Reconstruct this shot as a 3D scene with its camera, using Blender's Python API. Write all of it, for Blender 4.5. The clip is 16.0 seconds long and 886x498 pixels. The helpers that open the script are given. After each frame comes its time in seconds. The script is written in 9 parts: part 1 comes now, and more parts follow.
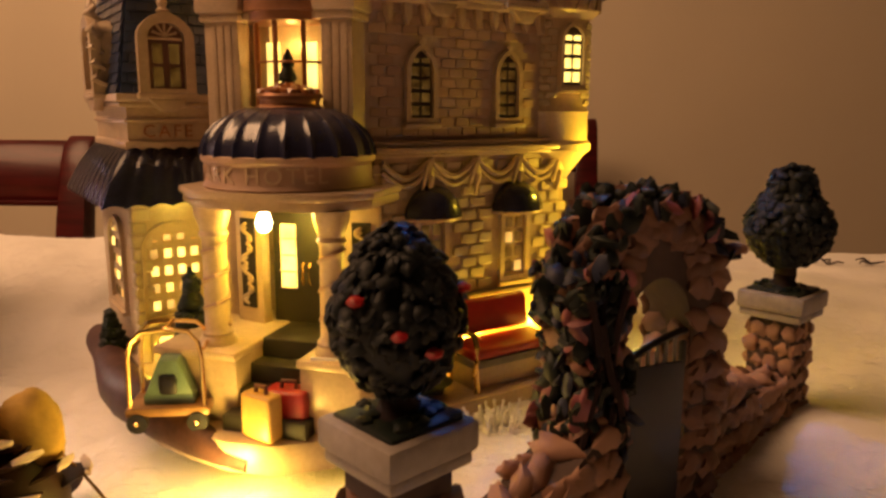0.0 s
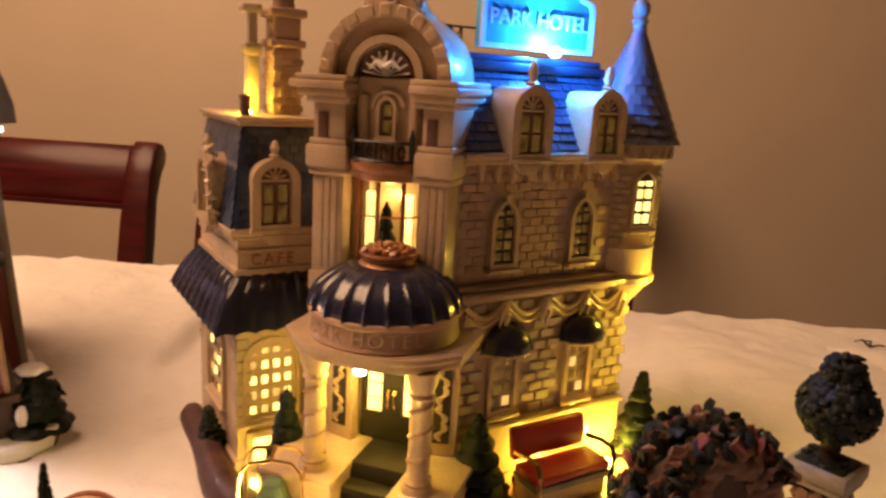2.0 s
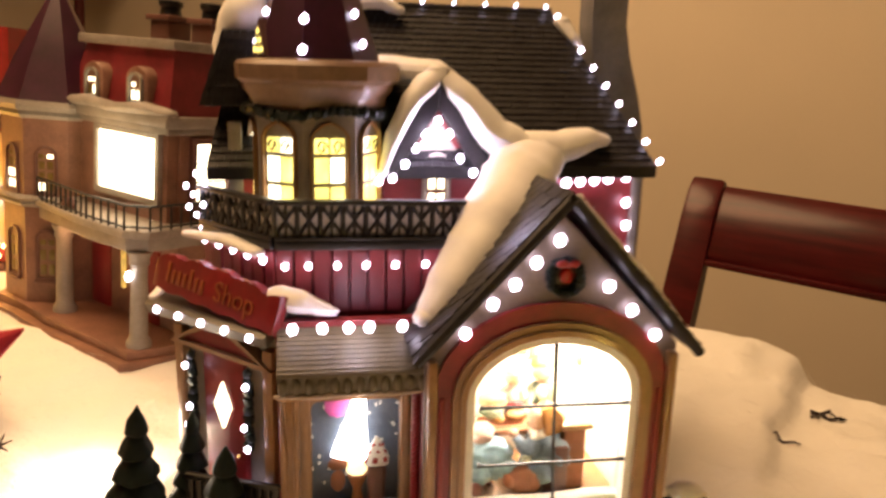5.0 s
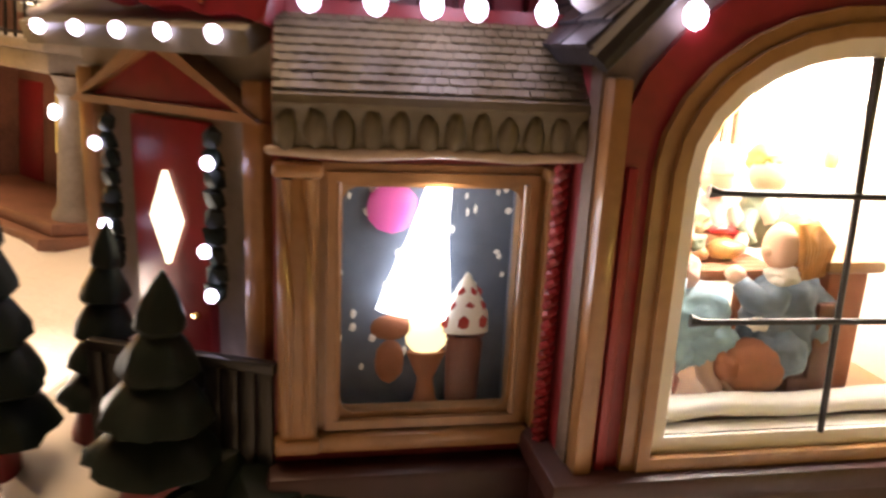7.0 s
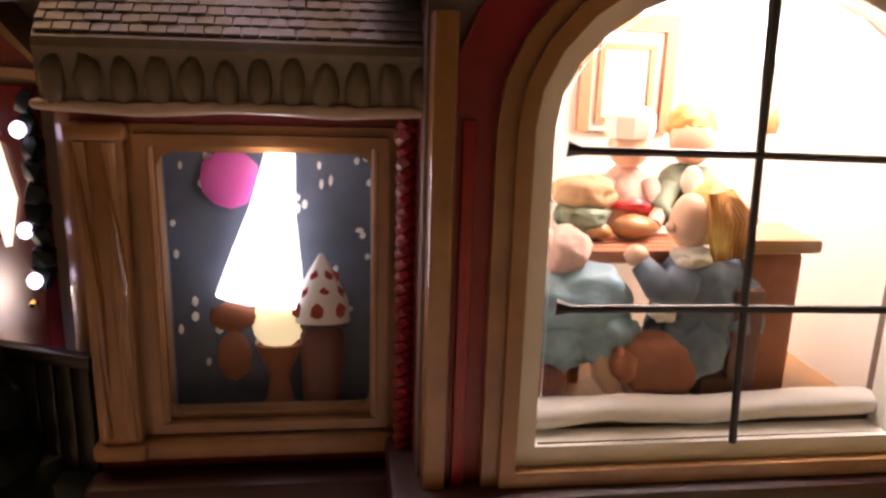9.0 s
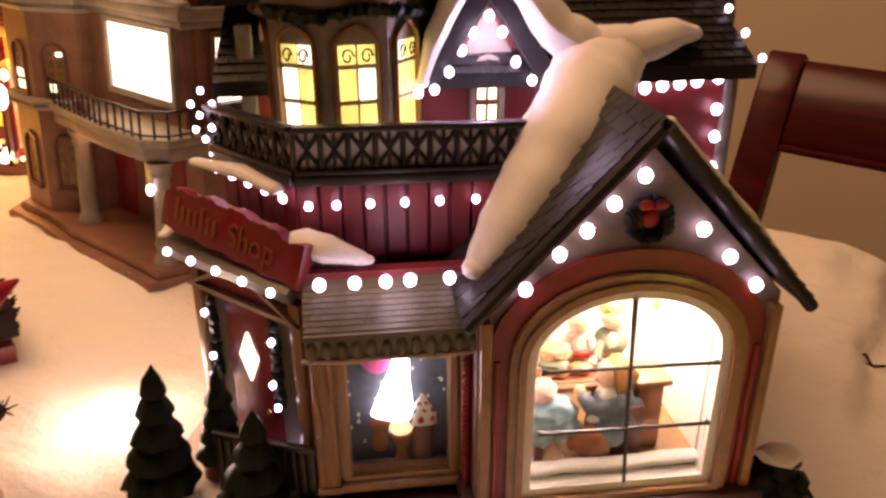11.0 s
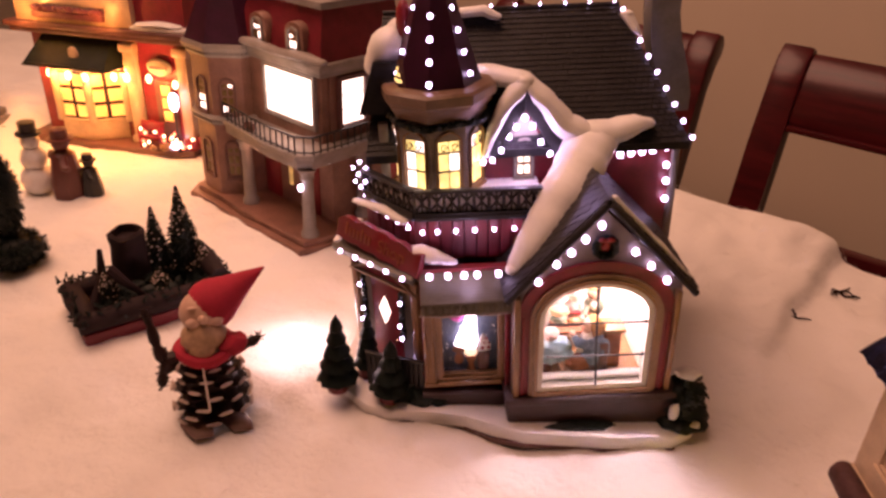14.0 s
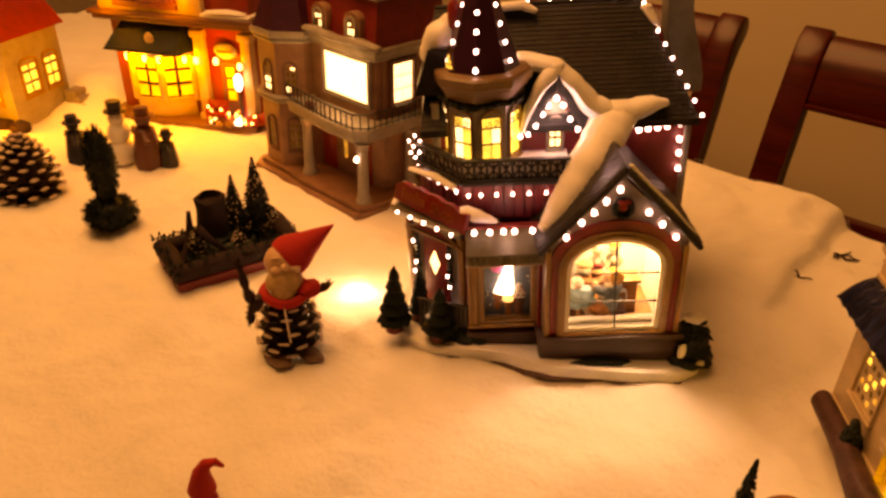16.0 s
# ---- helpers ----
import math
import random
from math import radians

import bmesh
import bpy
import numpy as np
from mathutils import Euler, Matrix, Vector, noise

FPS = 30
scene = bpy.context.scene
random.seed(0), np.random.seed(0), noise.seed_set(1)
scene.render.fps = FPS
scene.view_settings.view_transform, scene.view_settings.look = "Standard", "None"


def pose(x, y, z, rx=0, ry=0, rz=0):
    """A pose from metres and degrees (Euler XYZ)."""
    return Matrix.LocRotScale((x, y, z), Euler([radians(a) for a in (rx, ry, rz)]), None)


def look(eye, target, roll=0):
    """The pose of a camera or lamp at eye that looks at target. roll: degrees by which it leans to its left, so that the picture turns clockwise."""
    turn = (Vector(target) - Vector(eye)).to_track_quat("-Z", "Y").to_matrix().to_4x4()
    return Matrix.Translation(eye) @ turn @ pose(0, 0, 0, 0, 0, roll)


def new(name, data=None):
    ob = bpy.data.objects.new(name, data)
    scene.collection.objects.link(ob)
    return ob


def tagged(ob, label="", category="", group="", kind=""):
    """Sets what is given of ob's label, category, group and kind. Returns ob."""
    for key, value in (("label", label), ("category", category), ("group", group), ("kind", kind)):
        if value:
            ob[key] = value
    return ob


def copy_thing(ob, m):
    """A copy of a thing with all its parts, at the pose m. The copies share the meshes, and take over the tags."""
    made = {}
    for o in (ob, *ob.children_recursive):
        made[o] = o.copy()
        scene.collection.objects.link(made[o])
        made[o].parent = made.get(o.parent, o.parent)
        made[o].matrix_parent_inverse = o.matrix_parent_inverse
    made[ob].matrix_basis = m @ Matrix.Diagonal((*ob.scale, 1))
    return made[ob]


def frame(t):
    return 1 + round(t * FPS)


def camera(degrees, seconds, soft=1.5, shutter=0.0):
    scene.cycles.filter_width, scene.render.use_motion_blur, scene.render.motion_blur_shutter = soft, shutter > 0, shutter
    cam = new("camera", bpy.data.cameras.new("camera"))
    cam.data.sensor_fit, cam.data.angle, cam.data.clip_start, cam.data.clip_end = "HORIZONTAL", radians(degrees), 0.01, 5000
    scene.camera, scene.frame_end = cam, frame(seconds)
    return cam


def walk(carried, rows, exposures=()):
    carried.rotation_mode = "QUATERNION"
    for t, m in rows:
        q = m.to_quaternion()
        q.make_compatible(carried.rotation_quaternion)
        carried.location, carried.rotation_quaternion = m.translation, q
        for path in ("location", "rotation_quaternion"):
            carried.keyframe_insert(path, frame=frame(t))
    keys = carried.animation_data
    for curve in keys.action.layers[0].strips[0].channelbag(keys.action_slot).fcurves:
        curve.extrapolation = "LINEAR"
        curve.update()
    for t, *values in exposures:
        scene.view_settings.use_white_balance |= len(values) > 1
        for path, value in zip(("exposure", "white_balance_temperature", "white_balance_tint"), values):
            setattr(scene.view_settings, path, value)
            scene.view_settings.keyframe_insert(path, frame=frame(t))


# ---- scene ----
cam = camera(61.8, 16.0, 2.7, 0.5)
PATH = [
    (0, (0.099, 0.054, 0.936), (-0.062, 2.014, 0.569), 0.3),
    (0.5, (0.102, 0.054, 0.955), (-0.038, 2.009, 0.56), 0.2),
    (1, (0.094, 0.042, 0.983), (-0.062, 1.995, 0.583), 0.8),
    (1.5, (0.088, 0.04, 1.006), (-0.092, 1.989, 0.597), 2.0),
    (2, (0.073, 0.033, 1.027), (-0.167, 1.969, 0.587), 3.3),
    (2.5, (0.064, 0.017, 1.03), (-0.24, 1.942, 0.579), 4.6),
    (3, (0.035, 0.012, 1.041), (-0.406, 1.92, 0.638), 5.4),
    (3.5, (-0.006, 0.03, 1.058), (-0.619, 1.894, 0.671), 5.2),
    (4, (-0.075, 0.062, 1.069), (-0.933, 1.824, 0.668), 6.5),
    (4.5, (-0.135, 0.084, 1.043), (-1.107, 1.773, 0.593), 5.8),
    (5, (-0.188, 0.112, 1.005), (-1.249, 1.752, 0.575), 5.7),
    (7.3, (-0.303, 0.251, 0.88), (-1.339, 1.893, 0.398), 7.2),
    (7.5, (-0.291, 0.265, 0.882), (-1.362, 1.883, 0.398), 7.6),
    (8, (-0.277, 0.27, 0.877), (-1.407, 1.841, 0.371), 6.4),
    (8.5, (-0.278, 0.272, 0.878), (-1.419, 1.84, 0.385), 5.4),
    (9, (-0.278, 0.271, 0.876), (-1.418, 1.845, 0.402), 5.9),
    (9.5, (-0.276, 0.263, 0.896), (-1.472, 1.791, 0.408), 5.1),
    (10, (-0.267, 0.228, 0.929), (-1.381, 1.794, 0.375), 5.7),
    (10.2, (-0.263, 0.215, 0.951), (-1.341, 1.771, 0.306), 5.3),
    (12.3, (-0.172, 0.094, 1.066), (-1.317, 1.518, 0.253), 3.2),
    (12.5, (-0.171, 0.087, 1.073), (-1.33, 1.495, 0.252), 3.1),
    (13, (-0.168, 0.066, 1.081), (-1.333, 1.443, 0.216), 3.7),
    (13.5, (-0.147, 0.043, 1.117), (-1.313, 1.399, 0.221), 4.1),
    (14, (-0.11, 0.004, 1.163), (-1.254, 1.334, 0.201), 2.6),
    (14.5, (-0.088, -0.01, 1.174), (-1.246, 1.283, 0.181), 2.3),
    (15, (-0.081, -0.039, 1.186), (-1.257, 1.233, 0.186), 2.0),
    (15.5, (-0.068, -0.052, 1.195), (-1.248, 1.208, 0.185), 2.2),
    (16, (-0.055, -0.074, 1.198), (-1.238, 1.178, 0.181), 1.7),
]
# exposure and white balance of the camera: seconds, stops, kelvin, tint
EXPOSURES = [(0.0, 0.1, 6550, 32), (1.0, 0.2, 6200, 50), (2.0, 0.36, 5950, 34), (2.5, 0.44, 6000, 24), (3.5, 0.8, 5400, 16), (4.0, 0.82, 5400, 20), (4.5, 0.66, 5650, 48), (5.2, 0.26, 6000, 6),
             (7.3, 0.0, 5600, 20), (7.8, -0.55, 5600, 26), (9.0, -0.92, 5850, 30), (9.5, -0.9, 6200, 32), (10.2, -0.62, 6700, 34), (12.3, -0.24, 5600, 42), (13.0, -0.2, 5650, 58),
             (13.5, -0.4, 5950, 68), (14.0, -0.28, 5850, 60), (14.5, -0.52, 6500, 36), (15.0, -0.4, 10300, 48), (15.5, -0.36, 13800, 76), (16.0, -0.35, 16800, 42)]
walk(cam, [(t, look(eye, target, roll)) for t, eye, target, roll in PATH], EXPOSURES)

# ---- world and large lights ----
world = bpy.data.worlds.new("world")
scene.world = world
world.use_nodes = True
world.node_tree.nodes["Background"].inputs[0].default_value = (1.0, 0.72, 0.42, 1)
world.node_tree.nodes["Background"].inputs[1].default_value = 0.008


def lamp(name, kind, loc, watts, colour, size=0.003, target=None):
    d = bpy.data.lights.new(name, kind)
    d.energy, d.color = watts, colour
    if kind == "AREA":
        d.shape, d.size = "DISK", size
    else:
        d.shadow_soft_size = size
    ob = new(name, d)
    ob.matrix_world = look(loc, target, 0) if target else Matrix.Translation(loc)
    return ob


WARM = (1.0, 0.60, 0.26)
YEL = (1.0, 0.70, 0.03)
lamp("ceiling_lamp_light", "AREA", (-1.02, 0.44, 2.32), 43, WARM, 1.6, (-0.55, 1.10, 0.80))
# ---- materials ----
def nodes(name):
    m = bpy.data.materials.new(name)
    m.use_nodes = True
    t = m.node_tree
    return m, t, t.nodes["Principled BSDF"]


def paint(name, colour, rough=0.4, var=0.22, fine=420.0, coarse=45.0, bump=0.12, metal=0.0, coat=0.0, tint=None, sss=0.0, island=False):
    """Painted or natural surface with grain and blotches at two scales."""
    m, t, p = nodes(name)
    n, l = t.nodes, t.links
    co = n.new("ShaderNodeTexCoord")
    a, b = n.new("ShaderNodeTexNoise"), n.new("ShaderNodeTexNoise")
    for tex, sc, det in ((a, coarse, 5), (b, fine, 4)):
        tex.inputs["Scale"].default_value, tex.inputs["Detail"].default_value = sc, det
        l.new(co.outputs["Object"], tex.inputs["Vector"])
    mix = n.new("ShaderNodeMix")
    mix.data_type = "RGBA"
    dark = tuple(c * (1 - var) for c in colour) if tint is None else tint
    light = tuple(min(1, c * (1 + var * 0.6)) for c in colour)
    mix.inputs[6].default_value, mix.inputs[7].default_value = (*dark, 1), (*light, 1)
    add = n.new("ShaderNodeMath")
    add.operation = "MULTIPLY_ADD"
    l.new(b.outputs["Fac"], add.inputs[0])
    add.inputs[1].default_value = 0.45
    l.new(a.outputs["Fac"], add.inputs[2])
    ramp = n.new("ShaderNodeMapRange")
    ramp.inputs["From Min"].default_value, ramp.inputs["From Max"].default_value = 0.45, 1.0
    l.new(add.outputs[0], ramp.inputs["Value"])
    fac = ramp.outputs["Result"]
    if island:
        rnd = n.new("ShaderNodeObjectInfo")
        av = n.new("ShaderNodeMath")
        av.operation = "MULTIPLY_ADD"
        l.new(rnd.outputs["Random"], av.inputs[0])
        av.inputs[1].default_value = 0.6
        sc = n.new("ShaderNodeMath")
        sc.operation = "MULTIPLY"
        l.new(fac, sc.inputs[0])
        sc.inputs[1].default_value = 0.5
        l.new(sc.outputs[0], av.inputs[2])
        fac = av.outputs[0]
    l.new(fac, mix.inputs[0])
    l.new(mix.outputs[2], p.inputs["Base Color"])
    p.inputs["Roughness"].default_value, p.inputs["Metallic"].default_value = rough, metal
    p.inputs["Coat Weight"].default_value = coat
    p.inputs["Coat Roughness"].default_value = 0.12
    if sss:
        p.inputs["Subsurface Weight"].default_value = sss
        p.inputs["Subsurface Radius"].default_value = (0.004, 0.004, 0.003)
    if bump:
        bp = n.new("ShaderNodeBump")
        bp.inputs["Strength"].default_value, bp.inputs["Distance"].default_value = bump, 0.001
        l.new(add.outputs[0], bp.inputs["Height"])
        l.new(bp.outputs[0], p.inputs["Normal"])
    return m


def wood(name, dark, light, scale=30.0, rough=0.22, coat=0.4):
    m, t, p = nodes(name)
    n, l = t.nodes, t.links
    co, mp = n.new("ShaderNodeTexCoord"), n.new("ShaderNodeMapping")
    mp.inputs["Scale"].default_value = (1, 9, 9)
    tex, fine = n.new("ShaderNodeTexNoise"), n.new("ShaderNodeTexNoise")
    tex.inputs["Scale"].default_value, tex.inputs["Detail"].default_value = scale * 0.35, 6
    fine.inputs["Scale"].default_value = scale * 4
    l.new(co.outputs["Object"], mp.inputs[0])
    l.new(mp.outputs[0], tex.inputs["Vector"])
    l.new(mp.outputs[0], fine.inputs["Vector"])
    av = n.new("ShaderNodeMath")
    av.operation = "MULTIPLY_ADD"
    l.new(fine.outputs["Fac"], av.inputs[0])
    av.inputs[1].default_value = 0.35
    l.new(tex.outputs["Fac"], av.inputs[2])
    ramp = n.new("ShaderNodeMapRange")
    ramp.inputs["From Min"].default_value, ramp.inputs["From Max"].default_value = 0.4, 0.95
    l.new(av.outputs[0], ramp.inputs["Value"])
    mix = n.new("ShaderNodeMix")
    mix.data_type = "RGBA"
    mix.inputs[6].default_value, mix.inputs[7].default_value = (*dark, 1), (*light, 1)
    l.new(ramp.outputs[0], mix.inputs[0])
    l.new(mix.outputs[2], p.inputs["Base Color"])
    p.inputs["Roughness"].default_value, p.inputs["Coat Weight"].default_value = rough, coat
    p.inputs["Coat Roughness"].default_value = 0.1
    p.inputs["Specular IOR Level"].default_value = 0.3
    return m


def glow(name, colour, strength, patch=0.0, scale=90.0):
    """A lit pane or bulb; patch lets the lamp behind show unevenly."""
    m, t, p = nodes(name)
    n, l = t.nodes, t.links
    p.inputs["Base Color"].default_value = (*[(0.8 if strength > 1 else 0.10) * c for c in colour], 1)
    p.inputs["Roughness"].default_value = 0.3
    p.inputs["Emission Color"].default_value = (*colour, 1)
    p.inputs["Emission Strength"].default_value = strength
    if patch:
        co, tex = n.new("ShaderNodeTexCoord"), n.new("ShaderNodeTexNoise")
        tex.inputs["Scale"].default_value, tex.inputs["Detail"].default_value = scale, 2
        l.new(co.outputs["Object"], tex.inputs["Vector"])
        r = n.new("ShaderNodeMapRange")
        r.inputs["From Min"].default_value, r.inputs["From Max"].default_value = 0.3, 0.7
        r.inputs["To Min"].default_value, r.inputs["To Max"].default_value = strength * (1 - patch), strength * (1 + patch * 0.5)
        l.new(tex.outputs["Fac"], r.inputs["Value"])
        l.new(r.outputs[0], p.inputs["Emission Strength"])
    return m


def glass(name):
    m, t, p = nodes(name)
    p.inputs["Roughness"].default_value = 0.03
    p.inputs["Transmission Weight"].default_value = 1.0
    p.inputs["IOR"].default_value = 1.12
    p.inputs["Base Color"].default_value = (0.97, 0.97, 0.95, 1)
    return m


def snow_mat(name):
    m, t, p = nodes(name)
    n, l = t.nodes, t.links
    co = n.new("ShaderNodeTexCoord")
    a, b, c = n.new("ShaderNodeTexNoise"), n.new("ShaderNodeTexNoise"), n.new("ShaderNodeTexNoise")
    for tex, sc, det in ((a, 14, 4), (b, 160, 6), (c, 700, 3)):
        tex.inputs["Scale"].default_value, tex.inputs["Detail"].default_value = sc, det
        l.new(co.outputs["Object"], tex.inputs["Vector"])
    mix = n.new("ShaderNodeMix")
    mix.data_type = "RGBA"
    mix.inputs[6].default_value, mix.inputs[7].default_value = (0.74, 0.71, 0.66, 1), (0.86, 0.84, 0.80, 1)
    l.new(a.outputs["Fac"], mix.inputs[0])
    l.new(mix.outputs[2], p.inputs["Base Color"])
    p.inputs["Roughness"].default_value = 0.95
    p.inputs["Specular IOR Level"].default_value = 0.1
    p.inputs["Sheen Weight"].default_value = 0.25
    add = n.new("ShaderNodeMath")
    add.operation = "MULTIPLY_ADD"
    l.new(c.outputs["Fac"], add.inputs[0])
    add.inputs[1].default_value = 0.35
    l.new(b.outputs["Fac"], add.inputs[2])
    bp = n.new("ShaderNodeBump")
    bp.inputs["Strength"].default_value, bp.inputs["Distance"].default_value = 0.55, 0.003
    l.new(add.outputs[0], bp.inputs["Height"])
    l.new(bp.outputs[0], p.inputs["Normal"])
    return m


SNOW = snow_mat("cotton_snow")
PSNOW = paint("painted_snow", (0.80, 0.78, 0.76), 0.45, 0.08, 200, 60, 0.15, sss=0.1)
CREAM = paint("cream_ceramic", (0.52, 0.39, 0.25), 0.33, 0.25, 500, 60, 0.1, coat=0.25)
TAN = paint("tan_brick_ceramic", (0.41, 0.275, 0.19), 0.45, 0.28, 500, 55, 0.15, island=True)
STONE = paint("pale_stone_ceramic", (0.50, 0.41, 0.28), 0.4, 0.25, 400, 60, 0.15, island=True)
MORTAR = paint("mortar_ceramic", (0.42, 0.31, 0.23), 0.6, 0.3, 400, 60, 0.2)
BROWN = paint("brown_paint", (0.14, 0.06, 0.045), 0.4, 0.3)
DARKBAR = paint("dark_glazing", (0.035, 0.016, 0.010), 0.5, 0.3)
NAVY = paint("navy_glaze", (0.018, 0.02, 0.05), 0.22, 0.4, 300, 60, 0.08, coat=0.5)
SPIRE = paint("grey_slate_glaze", (0.10, 0.10, 0.125), 0.35, 0.4, 300, 70, 0.2, coat=0.2)
SLATE = paint("blue_slate_glaze", (0.035, 0.055, 0.12), 0.3, 0.4, 300, 70, 0.2, coat=0.3)
BLACK = paint("black_iron", (0.012, 0.011, 0.012), 0.35, 0.3, 300, 60, 0.1)
GOLD = paint("gold_metal", (0.85, 0.60, 0.22), 0.22, 0.1, 300, 60, 0.05, metal=1.0)
COPPER = paint("copper_trim", (0.36, 0.17, 0.08), 0.35, 0.3, 300, 60, 0.08, metal=0.4)
AMBER = paint("amber_wood", (0.30, 0.11, 0.03), 0.3, 0.2, 300, 60, 0.05, coat=0.3)
DGREEN = paint("dark_green_paint", (0.020, 0.017, 0.009), 0.45, 0.35)
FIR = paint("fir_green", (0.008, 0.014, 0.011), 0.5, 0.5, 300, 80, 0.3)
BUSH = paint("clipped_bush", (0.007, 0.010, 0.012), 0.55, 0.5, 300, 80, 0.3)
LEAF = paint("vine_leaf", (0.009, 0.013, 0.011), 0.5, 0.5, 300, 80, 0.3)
FLOWER = paint("vine_flower", (0.20, 0.055, 0.06), 0.5, 0.5, 300, 80, 0.3)
RED = paint("red_cushion", (0.34, 0.012, 0.010), 0.35, 0.2, 300, 60, 0.06, coat=0.15)
REDP = paint("red_paint", (0.26, 0.016, 0.018), 0.42, 0.3, 300, 60, 0.12)
MAROON = paint("maroon_paint", (0.195, 0.019, 0.023), 0.42, 0.3, 350, 60, 0.12)
OCHRE = paint("ochre_frame", (0.30, 0.155, 0.055), 0.33, 0.36, 260, 50, 0.2, coat=0.3)
PLUM = paint("plum_roof", (0.045, 0.009, 0.026), 0.35, 0.4, 300, 70, 0.15, coat=0.2)
SHINGLE = paint("dark_shingle", (0.026, 0.024, 0.026), 0.42, 0.4, 300, 60, 0.2)
PLASTER = paint("grey_plaster", (0.27, 0.235, 0.20), 0.5, 0.3, 350, 50, 0.2)
GREYST = paint("grey_stone", (0.19, 0.18, 0.165), 0.6, 0.3, 350, 60, 0.25)
PLANTST = paint("pale_planter_stone", (0.27, 0.235, 0.21), 0.6, 0.35, 350, 60, 0.3)
ROCK = paint("field_stone", (0.17, 0.082, 0.052), 0.6, 0.45, 300, 40, 0.3, island=True)
ROCKL = paint("pale_field_stone", (0.33, 0.18, 0.115), 0.6, 0.4, 300, 40, 0.3, island=True)
NAVYLEAF = paint("bluish_leaf", (0.018, 0.022, 0.042), 0.5, 0.5, 300, 80, 0.3)
ROCKD = paint("dark_mortar", (0.055, 0.032, 0.026), 0.8, 0.4, 300, 60, 0.3)
BARK = paint("bark", (0.022, 0.011, 0.011), 0.75, 0.4, 300, 60, 0.3)
CONE = paint("pinecone_scale", (0.028, 0.013, 0.011), 0.5, 0.4, 300, 60, 0.2)
FOOTWOOD = paint("brown_foot_wood", (0.13, 0.060, 0.034), 0.6, 0.4, 300, 60, 0.3)
CONETIP = paint("frosted_tip", (0.55, 0.44, 0.36), 0.6, 0.3, 300, 60, 0.2)
FELT = paint("red_felt", (0.40, 0.016, 0.030), 0.85, 0.2, 500, 60, 0.2)
SKIN = paint("painted_porcelain", (0.62, 0.40, 0.28), 0.35, 0.12, 300, 60, 0.04)
MAHOG = wood("mahogany", (0.030, 0.003, 0.0035), (0.090, 0.009, 0.009), rough=0.32, coat=0.1)
OAK = wood("table_wood", (0.07, 0.02, 0.01), (0.16, 0.05, 0.025), 20)
WALLP = paint("beige_wall_paint", (0.66, 0.57, 0.43), 0.75, 0.05, 260, 3, 0.05)
CEILP = paint("ceiling_paint", (0.50, 0.47, 0.42), 0.8, 0.04, 260, 3, 0.05)
FLOORW = wood("floor_boards", (0.10, 0.045, 0.02), (0.22, 0.11, 0.05), 12, 0.4, 0.1)
BLUED = paint("blue_dress", (0.15, 0.20, 0.28), 0.6, 0.45, 300, 160, 0.35)
HONEY = paint("honey_hair", (0.55, 0.26, 0.06), 0.5, 0.35, 300, 150, 0.3)
TEDDY = paint("teddy_brown", (0.28, 0.10, 0.04), 0.7, 0.3, 300, 100, 0.3)
WHITEP = paint("white_paint", (0.80, 0.77, 0.70), 0.5, 0.06, 300, 60, 0.05)
TEAL = paint("teal_bag", (0.12, 0.20, 0.16), 0.4, 0.3)
PINKB = paint("pink_balloon", (0.55, 0.10, 0.35), 0.3, 0.15)
PANE = glass("window_glass")
G_SHOP = glow("lit_shop_pane", (1.0, 0.60, 0.07), 1.3, 0.5)
G_YEL = glow("lit_pane_yellow", (1.0, 0.78, 0.16), 2.2, 0.5)
G_DIM = glow("lit_pane_dim", (1.0, 0.55, 0.08), 0.06, 0.9, 160)
G_AMB = glow("lit_amber_room", (1.0, 0.56, 0.10), 0.9, 0.6, 60)
G_WHT = glow("lit_pane_white", (1.0, 0.86, 0.52), 3.5, 0.15)
G_HOT = glow("lit_window_hot", (1.0, 0.86, 0.55), 4.0, 0.1)
G_BULB = glow("bulb_white", (1.0, 0.84, 0.97), 9.0)
G_PORCH = glow("porch_bulb", (1.0, 0.86, 0.35), 30.0)
G_SUN = glow("bulb_yellow", (1.0, 0.80, 0.20), 14.0)
G_BLUE = glow("bulb_blue", (0.25, 0.70, 1.0), 30.0)
G_SHADE = glow("lit_shade", (1.0, 0.92, 0.85), 8.0)
G_GLOBE = glow("pale_yellow_globe", (1.0, 0.80, 0.38), 1.5)
G_LAMPW = glow("warm_bulb", (1.0, 0.72, 0.28), 7.0)
G_LAMPR = glow("red_bulb", (1.0, 0.22, 0.06), 5.0)
SIGNB = paint("blue_sign", (0.06, 0.42, 0.68), 0.4, 0.15)
SIGNL = paint("pale_letters", (0.60, 0.72, 0.80), 0.4, 0.1)
GILT = paint("gilt_paint", (0.26, 0.06, 0.018), 0.4, 0.2)
DSLATE = paint("dark_slate", (0.115, 0.098, 0.066), 0.45, 0.35, 350, 60, 0.25)

BEARD = paint("tan_beard", (0.50, 0.32, 0.17), 0.7, 0.4, 260, 90, 0.5)

